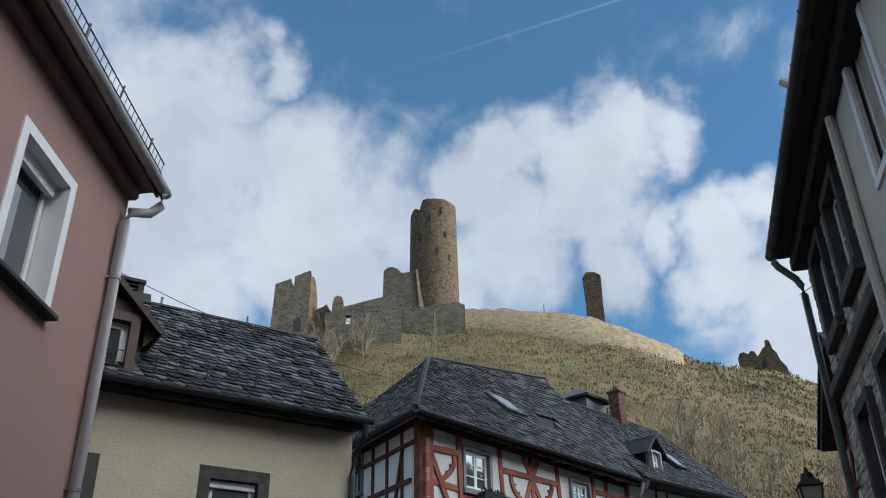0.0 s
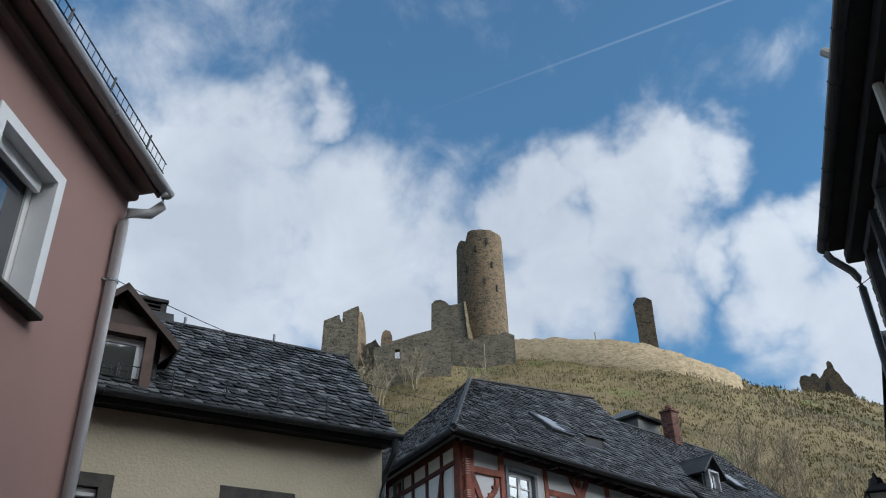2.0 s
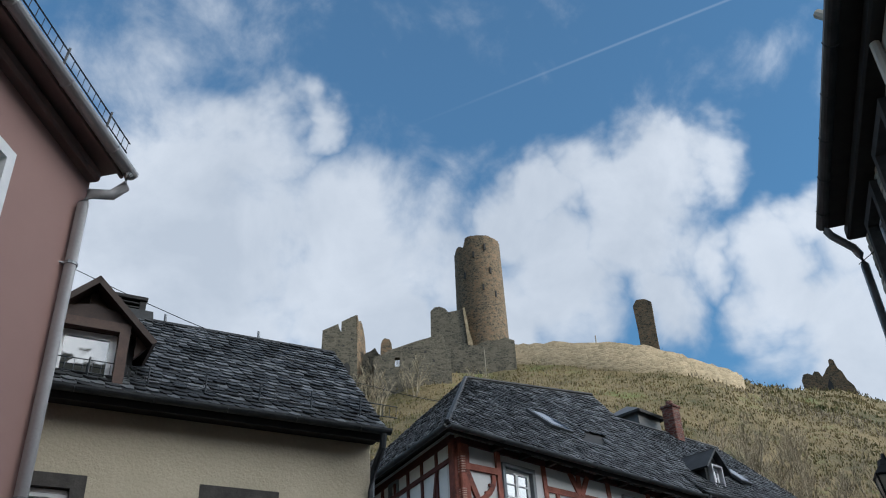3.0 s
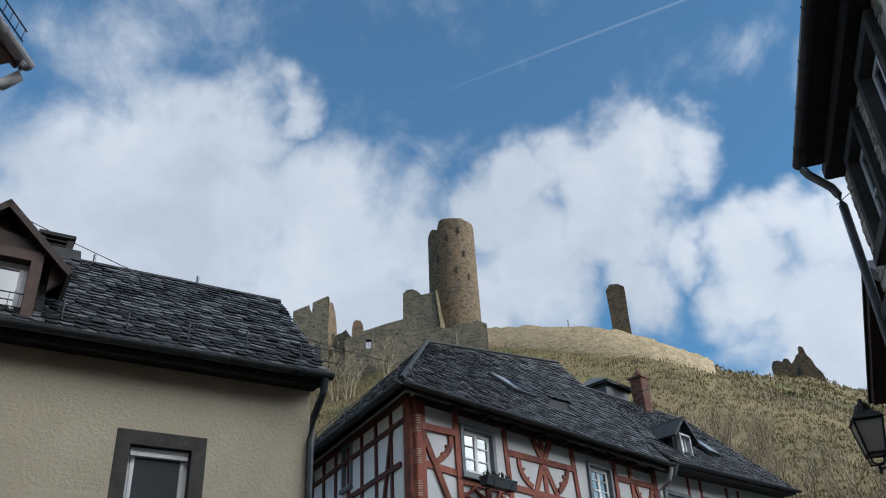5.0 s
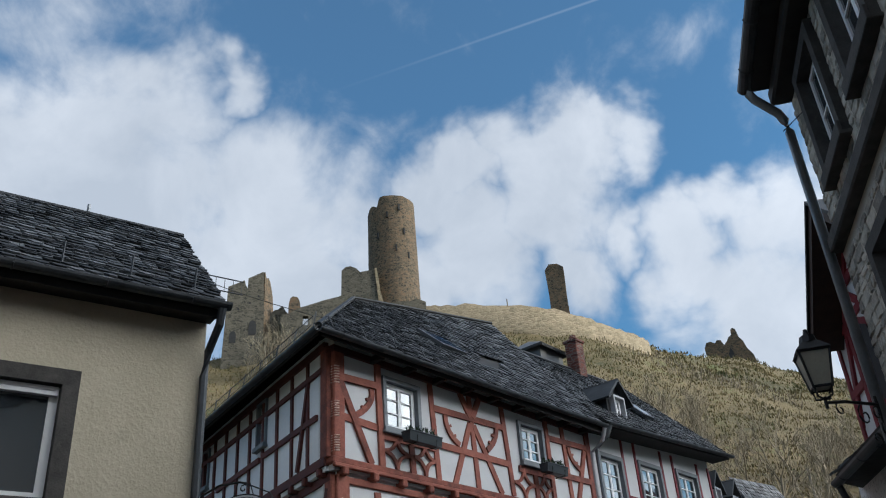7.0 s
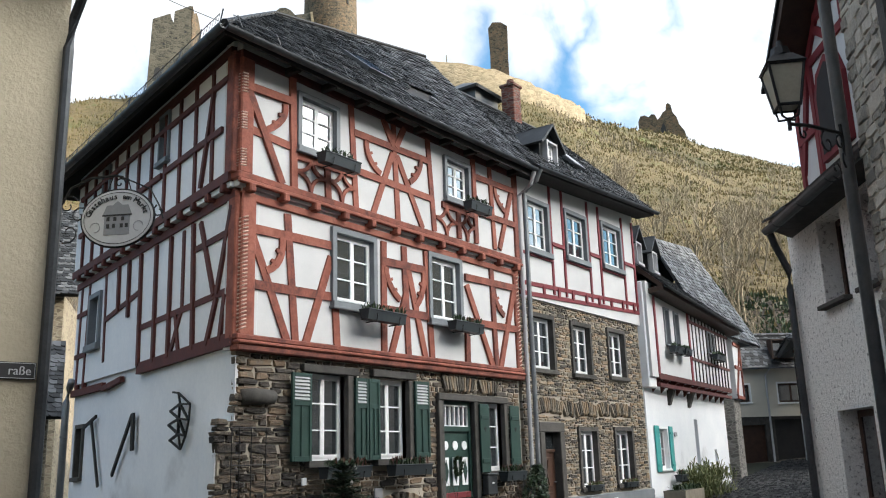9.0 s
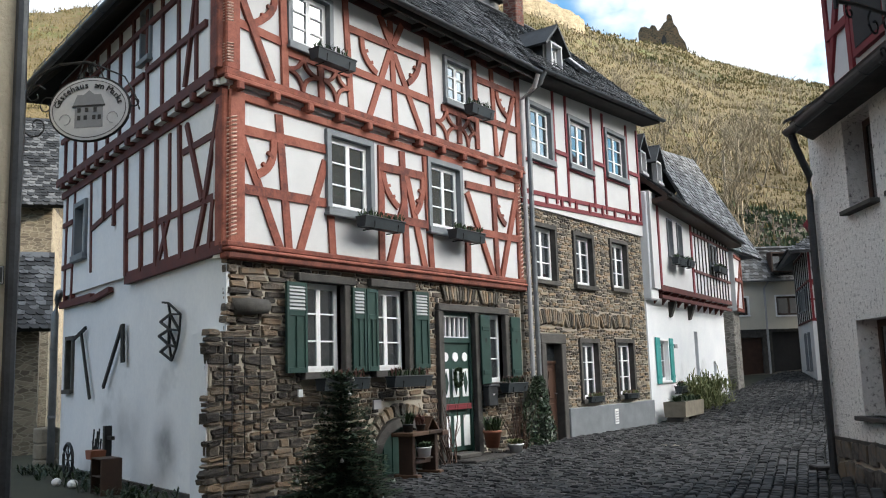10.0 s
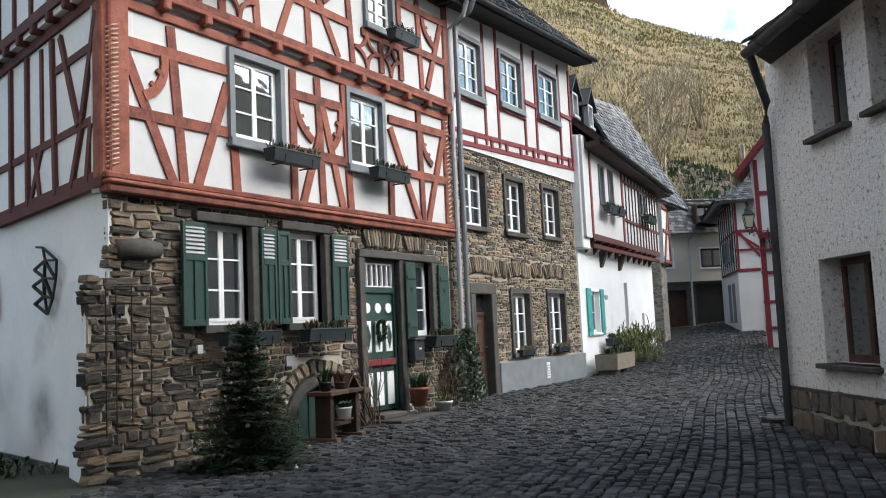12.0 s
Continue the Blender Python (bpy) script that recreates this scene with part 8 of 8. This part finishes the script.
def twiggy(name, m, h, spread, n, seed, label, mat="bark"):
    r = random.Random(seed)
    t = thing(name, label, "shrub", m)
    bm = bmesh.new()
    for _ in range(n):
        a = r.uniform(0, 6.28)
        p = Vector((r.uniform(-1, 1) * spread * 0.3, r.uniform(-0.3, 0.3) * spread * 0.3, 0))
        pts = [p]
        d = Vector((math.cos(a) * 0.35, math.sin(a) * 0.2, 1)).normalized()
        for k in range(5):
            d = (d + Vector((r.uniform(-0.35, 0.35), r.uniform(-0.2, 0.2), r.uniform(-0.1, 0.2)))).normalized()
            pts.append(pts[-1] + d * h / 5)
        tube(bm, pts, [0.011, 0.009, 0.008, 0.006, 0.004, 0.003], 4, False)
    part("stems", bm, mat, t)
    return t


twiggy("rose_bush", pose(18.0, 12.55, -0.55), 1.35, 0.8, 16, 5, "bare climbing rose beside the front door", "brownwood")
twiggy("rose_bush", pose(20.45, 12.5, -0.5), 1.2, 0.9, 18, 6, "bare rose stems by the downpipe", "brownwood")


def ivy_bush():
    r = random.Random(12)
    t = thing("ivy_bush", "dense dark ivy climbing the house corner", "ivy", pose(21.35, 12.6, -0.5))
    part("stems", tube(bmesh.new(), [(0, 0.05, 0), (0.1, 0.05, 0.8), (-0.1, 0.08, 1.4)], 0.03, 5), "bark", t)

    def sample():
        z = r.random() ** 0.9 * 1.45
        w = 0.62 * (1 - (z / 1.55) ** 2.2) + 0.08
        x = r.uniform(-w, w)
        return (x + 0.05 * math.sin(z * 6), -0.22 * (1 - abs(x) / (w + 0.05)) * (1 - z / 2.4) * r.uniform(0.7, 1.1) + 0.02, z)
    part("leaves", leaf_cloud(bmesh.new(), 2200, sample, 0.05, r), "ivy", t)


ivy_bush()


def lane_planter():
    t = thing("stone_trough", "weathered stone planting trough on blocks", "planter", FC @ pose(1.15, -0.55, 0))
    part("trough", prism(bmesh.new(), [(-0.28, -0.28), (0.28, -0.28), (0.3, 0.12), (-0.3, 0.12)], -1.0, 1.0, "x"), "planter", t)
    part("soil", bx(-0.94, 0.94, -0.25, 0.25, 0.1, 0.128), "dirt", t)
    for x in (-0.7, 0.6):
        part("block", bx(x - 0.25, x + 0.25, -0.22, 0.24, -0.5, -0.28, bevel=0.02), "basalt", t)
    r = random.Random(22)
    bm = bmesh.new()
    for i in range(16):
        tuft(bm, (r.uniform(-0.85, 0.85), r.uniform(-0.2, 0.2), 0.12), 12, 0.2, 0.16, 0.02, r)
    p = thing("trough_plants", "low winter greens in the stone trough", "plants", FC @ pose(1.15, -0.55, 0.0))
    part("leaves", bm, "leaf", p)
    g = thing("long_grass_shrub", "drooping pale green grassy shrub against the white wall", "shrub", FC @ pose(3.7, -0.5, -0.3))
    bm = bmesh.new()
    for i in range(95):
        x = r.uniform(-1.5, 2.2)
        tuft(bm, (x, r.uniform(-0.35, 0.35), r.uniform(0.0, 0.75)), 10, 0.9 * (1.2 - abs(x - 0.2) / 2.6), 0.5, 0.02, r, 0.8)
    part("blades", bm, "grass", g)
    part("stems", tube(bmesh.new(), [(0, 0.1, 0), (0.2, 0.1, 0.9)], 0.03, 5), "bark", g)


lane_planter()


# ---- iron things on the corner ----
def corner_iron():
    t = thing("plant_trellis", "thin iron rod trellis on the rubble corner", "trellis", FA @ pose(0, -0.09, 0))
    for u in (-0.12, 0.02, 0.24, 0.52):
        part("upright", tube(bmesh.new(), [(u, 0, -0.1 if u < 0.1 else 0.0), (u, 0, 1.62)], 0.008, 5), "iron", t)
    for z in (0.6, 1.1, 1.62):
        part("crossbar", tube(bmesh.new(), [(-0.2, 0, z), (0.6, 0, z)], 0.008, 5), "iron", t)
    S = FS @ pose(8.2, 0, 0)

    def tool(label, segs):
        o = thing("farm_tool", label, "tool", S @ pose(0, -0.03, 0), group="old tools on the white wall")
        for a, b, c, d, w in segs:
            part("iron_bar", strut(bmesh.new(), (-a, b), (-c, d), w, -0.05, -0.01), "iron", o)
    tool("old iron scythe hung on the white wall", [(6.6, 2.05, 5.95, 0.8, 0.07), (6.3, 2.15, 7.15, 1.95, 0.06)])
    tool("old iron fork and bar on the white wall", [(4.2, 2.04, 5.15, 1.0, 0.07), (4.15, 2.08, 4.1, 1.42, 0.13)])
    h = thing("wall_lattice", "folding iron lattice ornament on the white wall", "ornament", S @ pose(0, -0.03, 0))
    top, foot = (2.02, 2.27), (1.85, 1.38)
    near = [(1.52, 2.06), (1.55, 1.82), (1.66, 1.58)]
    mid = [(1.93, 2.09), (1.95, 1.86), (1.95, 1.62)]
    far = [(2.34, 2.0), (2.38, 1.78), (2.30, 1.53)]
    bars = [(top, near[0]), (near[0], near[1]), (near[1], near[2]), (near[2], foot), (top, mid[0]), (mid[2], foot), (far[2], foot), (top, (2.26, 2.3))]
    for k in range(3):
        bars += [(far[k], mid[k]), (mid[k], near[k])]
        if k < 2:
            bars += [(mid[k], near[k + 1]), (far[k], mid[k + 1]), (mid[k], mid[k + 1])]
    for n, (p, q) in enumerate(bars):
        part("lattice_bar", strut(bmesh.new(), (-p[0], p[1]), (-q[0], q[1]), 0.03, -0.04 - 0.001 * n, -0.015), "iron", h)
    g = thing("garden_gate_piece", "scrap iron gate ornament leaning on the white wall", "ornament", S @ pose(-4.3, -0.35, -0.62))
    for u in (-0.5, -0.4, -0.3, -0.2, -0.1):
        part("upright", tube(bmesh.new(), [(u, 0, 0), (u, 0.05, 0.85 + 0.1 * math.sin(u * 20))], 0.014, 5), "iron", g)
    for z in (0.2, 0.45, 0.7):
        part("zigzag", tube(bmesh.new(), [(-0.5, 0.02, z), (-0.4, 0.02, z - 0.14), (-0.3, 0.02, z), (-0.2, 0.02, z - 0.14), (-0.1, 0.02, z)], 0.010, 5), "iron", g)
    q = thing("old_pump_post", "dark iron post with an arm and terracotta bowl", "ornament", S @ pose(-3.75, -0.4, -0.62))
    part("post", bx(-0.06, 0.06, -0.06, 0.06, 0, 1.0, bevel=0.01), "iron", q)
    part("arm", bx(0.04, 0.3, -0.03, 0.03, 0.78, 0.84, bevel=0.008), "iron", q)
    part("bowl", prism(bmesh.new(), [(-0.16, 0.62), (0.16, 0.62), (0.11, 0.48), (-0.11, 0.48)], -0.3, -0.06), "terracotta", q)
    w = thing("iron_wheel", "rusty iron wheel leaning on the wall", "wheel", S @ pose(-6.0, -0.4, -0.30))
    ring = [(0.3 * math.cos(2 * math.pi * k / 20), 0, 0.3 * math.sin(2 * math.pi * k / 20)) for k in range(21)]
    part("rim", tube(bmesh.new(), ring, 0.03, 6), "iron", w)
    for k in range(4):
        a = math.pi * k / 4
        part("spoke", tube(bmesh.new(), [(0.3 * math.cos(a), 0, 0.3 * math.sin(a)), (-0.3 * math.cos(a), 0, -0.3 * math.sin(a))], 0.014, 5), "iron", w)
    p = thing("gate_pier", "pale round gate pier of stacked blocks", "pier", pose(15.7, 21.35, -0.2, 0, 0, -30))
    for k in range(5):
        part("block", tube(bmesh.new(), [(0, 0, -1.25 + k * 0.33), (0, 0, -1.22 + k * 0.33), (0, 0, -0.96 + k * 0.33), (0, 0, -0.93 + k * 0.33)], [0.23, 0.25, 0.25, 0.23], 14), "planter", p)
    for m, sc in ((S @ pose(-4.2, -0.8, -0.55), 0.085), (S @ pose(-4.8, -0.9, -0.555), 0.08)):
        b = bmesh.new()
        bmesh.ops.create_icosphere(b, subdivisions=3, radius=sc)
        for v in b.verts:
            v.co.z *= 0.86
        st = thing("white_stone", "round white painted stone on the ground by the wall", "stone", m)
        part("stone", b, "white", st, smooth=True)
    c = thing("wooden_crate", "weathered wooden crate standing on end by the wall", "crate", S @ pose(-2.95, -0.65, -0.62))
    for u in (-0.24, 0.24):
        part("side_board", bx(u - 0.012, u + 0.012, -0.16, 0.16, 0, 0.55, bevel=0.004), "darkwood", c)
    for z in (0.0, 0.26, 0.53):
        part("shelf_board", bx(-0.226, 0.226, -0.15, 0.15, z, z + 0.022, bevel=0.004), "darkwood", c)
    for z in (0.05, 0.18, 0.32, 0.44):
        part("back_slat", bx(-0.226, 0.226, 0.13, 0.15, z, z + 0.08, bevel=0.003), "darkwood", c)
    dp = thing("side_downpipe", "grey zinc downpipe at the end of the white wall", "downpipe", S @ pose(-8.32, -0.12, 0))
    part("pipe", tube(bmesh.new(), [(0.0, 0.0, -1.1), (0, 0, 2.55), (0.12, 0.02, 2.85), (0.3, 0.0, 3.0)], 0.075, 10), "zinc", dp, smooth=True)
    for z in (0.4, 1.8):
        part("clamp", tube(bmesh.new(), [(0, 0, z), (0, 0, z + 0.05)], 0.086, 10), "zinc", dp)
    r = random.Random(2)
    s = thing("corner_plants", "winter plants along the foot of the white wall", "plants", S @ pose(0, -0.35, -0.62))
    bm = bmesh.new()
    for i in range(60):
        tuft(bm, (-8.0 + 7.0 * r.random() ** 1.5, r.uniform(-0.5, 0.2), 0), 10, 0.24, 0.2, 0.016, r, 0.5)
    part("leaves", bm, "ivy", s)


corner_iron()

db = thing("pipe_foot", "dark cast iron box at the foot of the downpipe", "drain", FR @ pose(-0.25, -0.12, 0))
part("body", bx(-0.17, 0.17, -0.15, 0.13, -0.8, -0.42, bevel=0.02), "beam_black", db)

mh = thing("manhole_cover", "pale concrete-filled manhole cover in the cobbles", "manhole", pose(21.9, 9.9, street(21.9, 9.9) + 0.0))
bm = bmesh.new()
bmesh.ops.create_cone(bm, cap_ends=True, segments=24, radius1=0.36, radius2=0.35, depth=0.05, matrix=Matrix.Translation((0, 0, 0.0)))
part("ring", bm, "iron", mh)
bm = bmesh.new()
bmesh.ops.create_cone(bm, cap_ends=True, segments=24, radius1=0.29, radius2=0.29, depth=0.06)
part("fill", bm, "planter", mh)


def cable(label, a, b, sag, r=0.008):
    a, b = Vector(a), Vector(b)
    pts = [a.lerp(b, i / 14) - Vector((0, 0, sag * 4 * (i / 14) * (1 - i / 14))) for i in range(15)]
    t = thing("overhead_cable", label, "cable", Matrix())
    part("wire", tube(bmesh.new(), pts, r, 4, False), "iron", t)


cable("thin black cable from roof to roof", (5.4, 13.6, 8.9), (22.0, 16.5, 11.4), 0.9)
cable("thin black cable across the lane", (13.6, 4.5, 7.75), (11.0, 1.0, 7.6), 0.05)
cable("thin cable over the white house", (30.0, 17.5, 9.4), (52, 14, 9.8), 0.4)


# ---- what grows on the hill ----
def on_hill(az, r):
    x, y = 5 + r * math.cos(radians(az)), 3 + r * math.sin(radians(az))
    return x, y, terrain(x, y)


def blades(name, label, count, seed, az, rr, hgt, wid, mat, power=1.0, clump=1):
    rng = np.random.RandomState(seed)
    vs, fs = [], []
    for i in range(count):
        a, k = rng.uniform(*az), rng.rand() ** power
        x, y, z = on_hill(a, rr[0] + (rr[1] - rr[0]) * k)
        for c in range(clump):
            h, w = rng.uniform(*hgt), rng.uniform(*wid)
            t = rng.uniform(0, 2 * math.pi)
            ox, oy = rng.normal(0, 0.35 if clump > 1 else 0.0, 2)
            lx, ly = rng.normal(0, 0.28 * h, 2)
            b = len(vs)
            dx, dy = math.cos(t) * w, math.sin(t) * w
            vs += [(x + ox - dx, y + oy - dy, z - 0.15), (x + ox + dx, y + oy + dy, z - 0.15), (x + ox + lx, y + oy + ly, z + h)]
            fs.append((b, b + 1, b + 2))
    me = bpy.data.meshes.new(name)
    me.from_pydata(vs, [], fs)
    me.materials.append(M[mat])
    tagged(new(name, me), label, "grass", kind="stuff")


blades("hill_grass", "tufts of dry and green winter grass on the slope", 15000, 1, (2, 62), (52, 134), (0.08, 0.28), (0.04, 0.12), "hillgrass", 0.8, 6)
blades("ridge_grass", "short grass on the far ridge", 4000, 8, (4, 27), (130, 178), (0.12, 0.5), (0.08, 0.2), "hillgrass", 1.0, 4)
blades("hill_weeds", "brown dead weeds on the slope", 5000, 2, (2, 66), (50, 126), (0.25, 0.9), (0.012, 0.04), "bark", 1.3, 4)
blades("crest_grass", "fringe of weeds along the hill crest", 700, 3, (17, 44), (118, 130), (0.5, 1.3), (0.03, 0.08), "bark", 1.0, 3)
blades("foot_brambles", "dark brambles on the rocky foot of the hill", 5000, 4, (3, 34), (46, 60), (0.06, 0.24), (0.08, 0.2), "leaf", 1.0, 6)


def bare_tree(seed, height):
    r = random.Random(seed)
    t = thing("bare_tree", "bare winter tree on the hillside", "tree", Matrix(), group="bare trees on the slope")
    trunk, twigs = bmesh.new(), bmesh.new()

    def grow(p, d, ln, rad, depth):
        pts, rr = [p], [rad]
        for k in range(3):
            d = (d + Vector((r.uniform(-0.22, 0.22), r.uniform(-0.22, 0.22), r.uniform(-0.02, 0.16)))).normalized()
            pts.append(pts[-1] + d * ln / 3)
            rr.append(rad * (1 - 0.16 * (k + 1)))
        tube(trunk if depth < 2 else twigs, pts, rr, 5 if depth < 2 else 3, False)
        if depth < 4:
            for _ in range(r.choice((2, 3, 3)) if depth else 5):
                k = r.uniform(0.35, 1.0)
                q = pts[min(3, int(k * 3))].lerp(pts[min(3, int(k * 3) + 1)], (k * 3) % 1 if k < 1 else 0)
                a = r.uniform(0, 6.28)
                nd = (d * 0.75 + Vector((math.cos(a), math.sin(a), 0.25)) * r.uniform(0.35, 0.75)).normalized()
                grow(q, nd, ln * r.uniform(0.45, 0.7), max(0.022, rr[-1] * 0.62), depth + 1)
    stems = 1 if seed % 2 else 3
    for s in range(stems):
        a = r.uniform(0, 6.28)
        grow(Vector((0.2 * math.cos(a) * (stems > 1), 0.2 * math.sin(a) * (stems > 1), -0.3)), Vector((0.25 * math.cos(a) * (stems > 1), 0.25 * math.sin(a) * (stems > 1), 1)).normalized(), height * 0.5, height * 0.017, 0)
    part("trunk", trunk, "paletwig", t)
    part("twigs", twigs, "paletwig", t)["kind"] = "stuff"
    return t


TREES = [bare_tree(i, 6.0 + i * 0.7) for i in range(5)]
rt = random.Random(77)
spots = []
for k in range(105):
    az = rt.uniform(4, 30) if k < 78 else (rt.uniform(54, 74) if k < 92 else rt.uniform(44, 54))
    lo = 52 if k < 92 else 100
    reach = 75 if az < 15 else (34 if az < 30 else (40 if k < 92 else 10))
    spots.append((az, lo + reach * rt.random() ** 1.5))
for i, t in enumerate(TREES):
    t.matrix_world = pose(*on_hill(*spots[i]), 0, 0, i * 50)
for i, s in enumerate(spots[5:]):
    k = rt.uniform(0.5, 0.95)
    x, y, z = on_hill(*s)
    c = copy_thing(TREES[i % 5], pose(x, y, z, 0, 0, rt.uniform(0, 360)))
    c.scale = (k, k, k)

for k, (az, r, h) in enumerate(((35.2, 119, 4.2), (43.5, 112, 4.5), (17.6, 60, 3.5), (30.2, 75, 3.5), (12.2, 54, 4.5))):
    x, y, z = on_hill(az, r)
    p = thing("wooden_post", "thin pale post on the slope", "post", pose(x, y, z))
    part("pole", tube(bmesh.new(), [(0, 0, -0.4), (0, 0, h)], 0.09, 6), "planter", p)

fe = thing("slope_fence", "wire fence with posts above the rocky bank", "fence", Matrix())
prev = None
for k in range(16):
    x, y, z = on_hill(8 + k * 1.0, 57)
    part("post", tube(bmesh.new(), [(x, y, z - 0.3), (x, y, z + 1.3)], 0.05, 5), "bark", fe)
    if prev:
        for h in (0.5, 0.9, 1.25):
            part("wire", tube(bmesh.new(), [(prev[0], prev[1], prev[2] + h), (x, y, z + h)], 0.015, 3, False), "iron", fe)
    prev = (x, y, z)


# ---- cobbles of the lane ----
def cobbles():
    road = thing("lane_paving", "dark worn basalt cobbles laid in rows", "paving", Matrix(), kind="structure")
    r = random.Random(9)
    places = []
    d = Vector((math.cos(radians(12)), math.sin(radians(12)), 0))
    n = Vector((-d.y, d.x, 0))

    def inside(x, y):
        if y > 12.72 + max(0, (x - 28) * 0.105) - (0.6 if 28.8 < x < 29.9 else 0) or x < -3 or x > 50:
            return False
        if x < 13.2 and y > 12.3:
            return False
        right = 6.45 + (x - 18.8) * 0.537 / 0.843 if x < 18.9 else 6.0 + (x - 18.9) * 0.22
        return y > max(right, -4.0)
    j = 0
    v = -14.0
    while v < 14:
        w = r.uniform(0.125, 0.155) if v > -30 else 0.2
        u = -14.0 - r.random() * 0.2
        while u < 46:
            ln = r.uniform(0.14, 0.24)
            p = Vector((8, 8, 0)) + d * u + n * (v + 0.05 * math.sin(u * 0.6))
            if inside(p.x, p.y):
                z = street(p.x, p.y) + r.uniform(-0.012, 0.012)
                places.append(Matrix.LocRotScale((p.x, p.y, z), Euler((r.uniform(-0.06, 0.06), r.uniform(-0.06, 0.06), radians(12) + r.uniform(-0.08, 0.08))), (ln * 0.96, w * 0.95, 0.10)))
            u += ln
        v += w
        j += 1
    places.sort(key=lambda m: (m.translation.x - 12) ** 2 + (m.translation.y - 8) ** 2)
    lay("cobble", road, places, SETTS, "cobble", "cobble_stuff", 300)


cobbles()
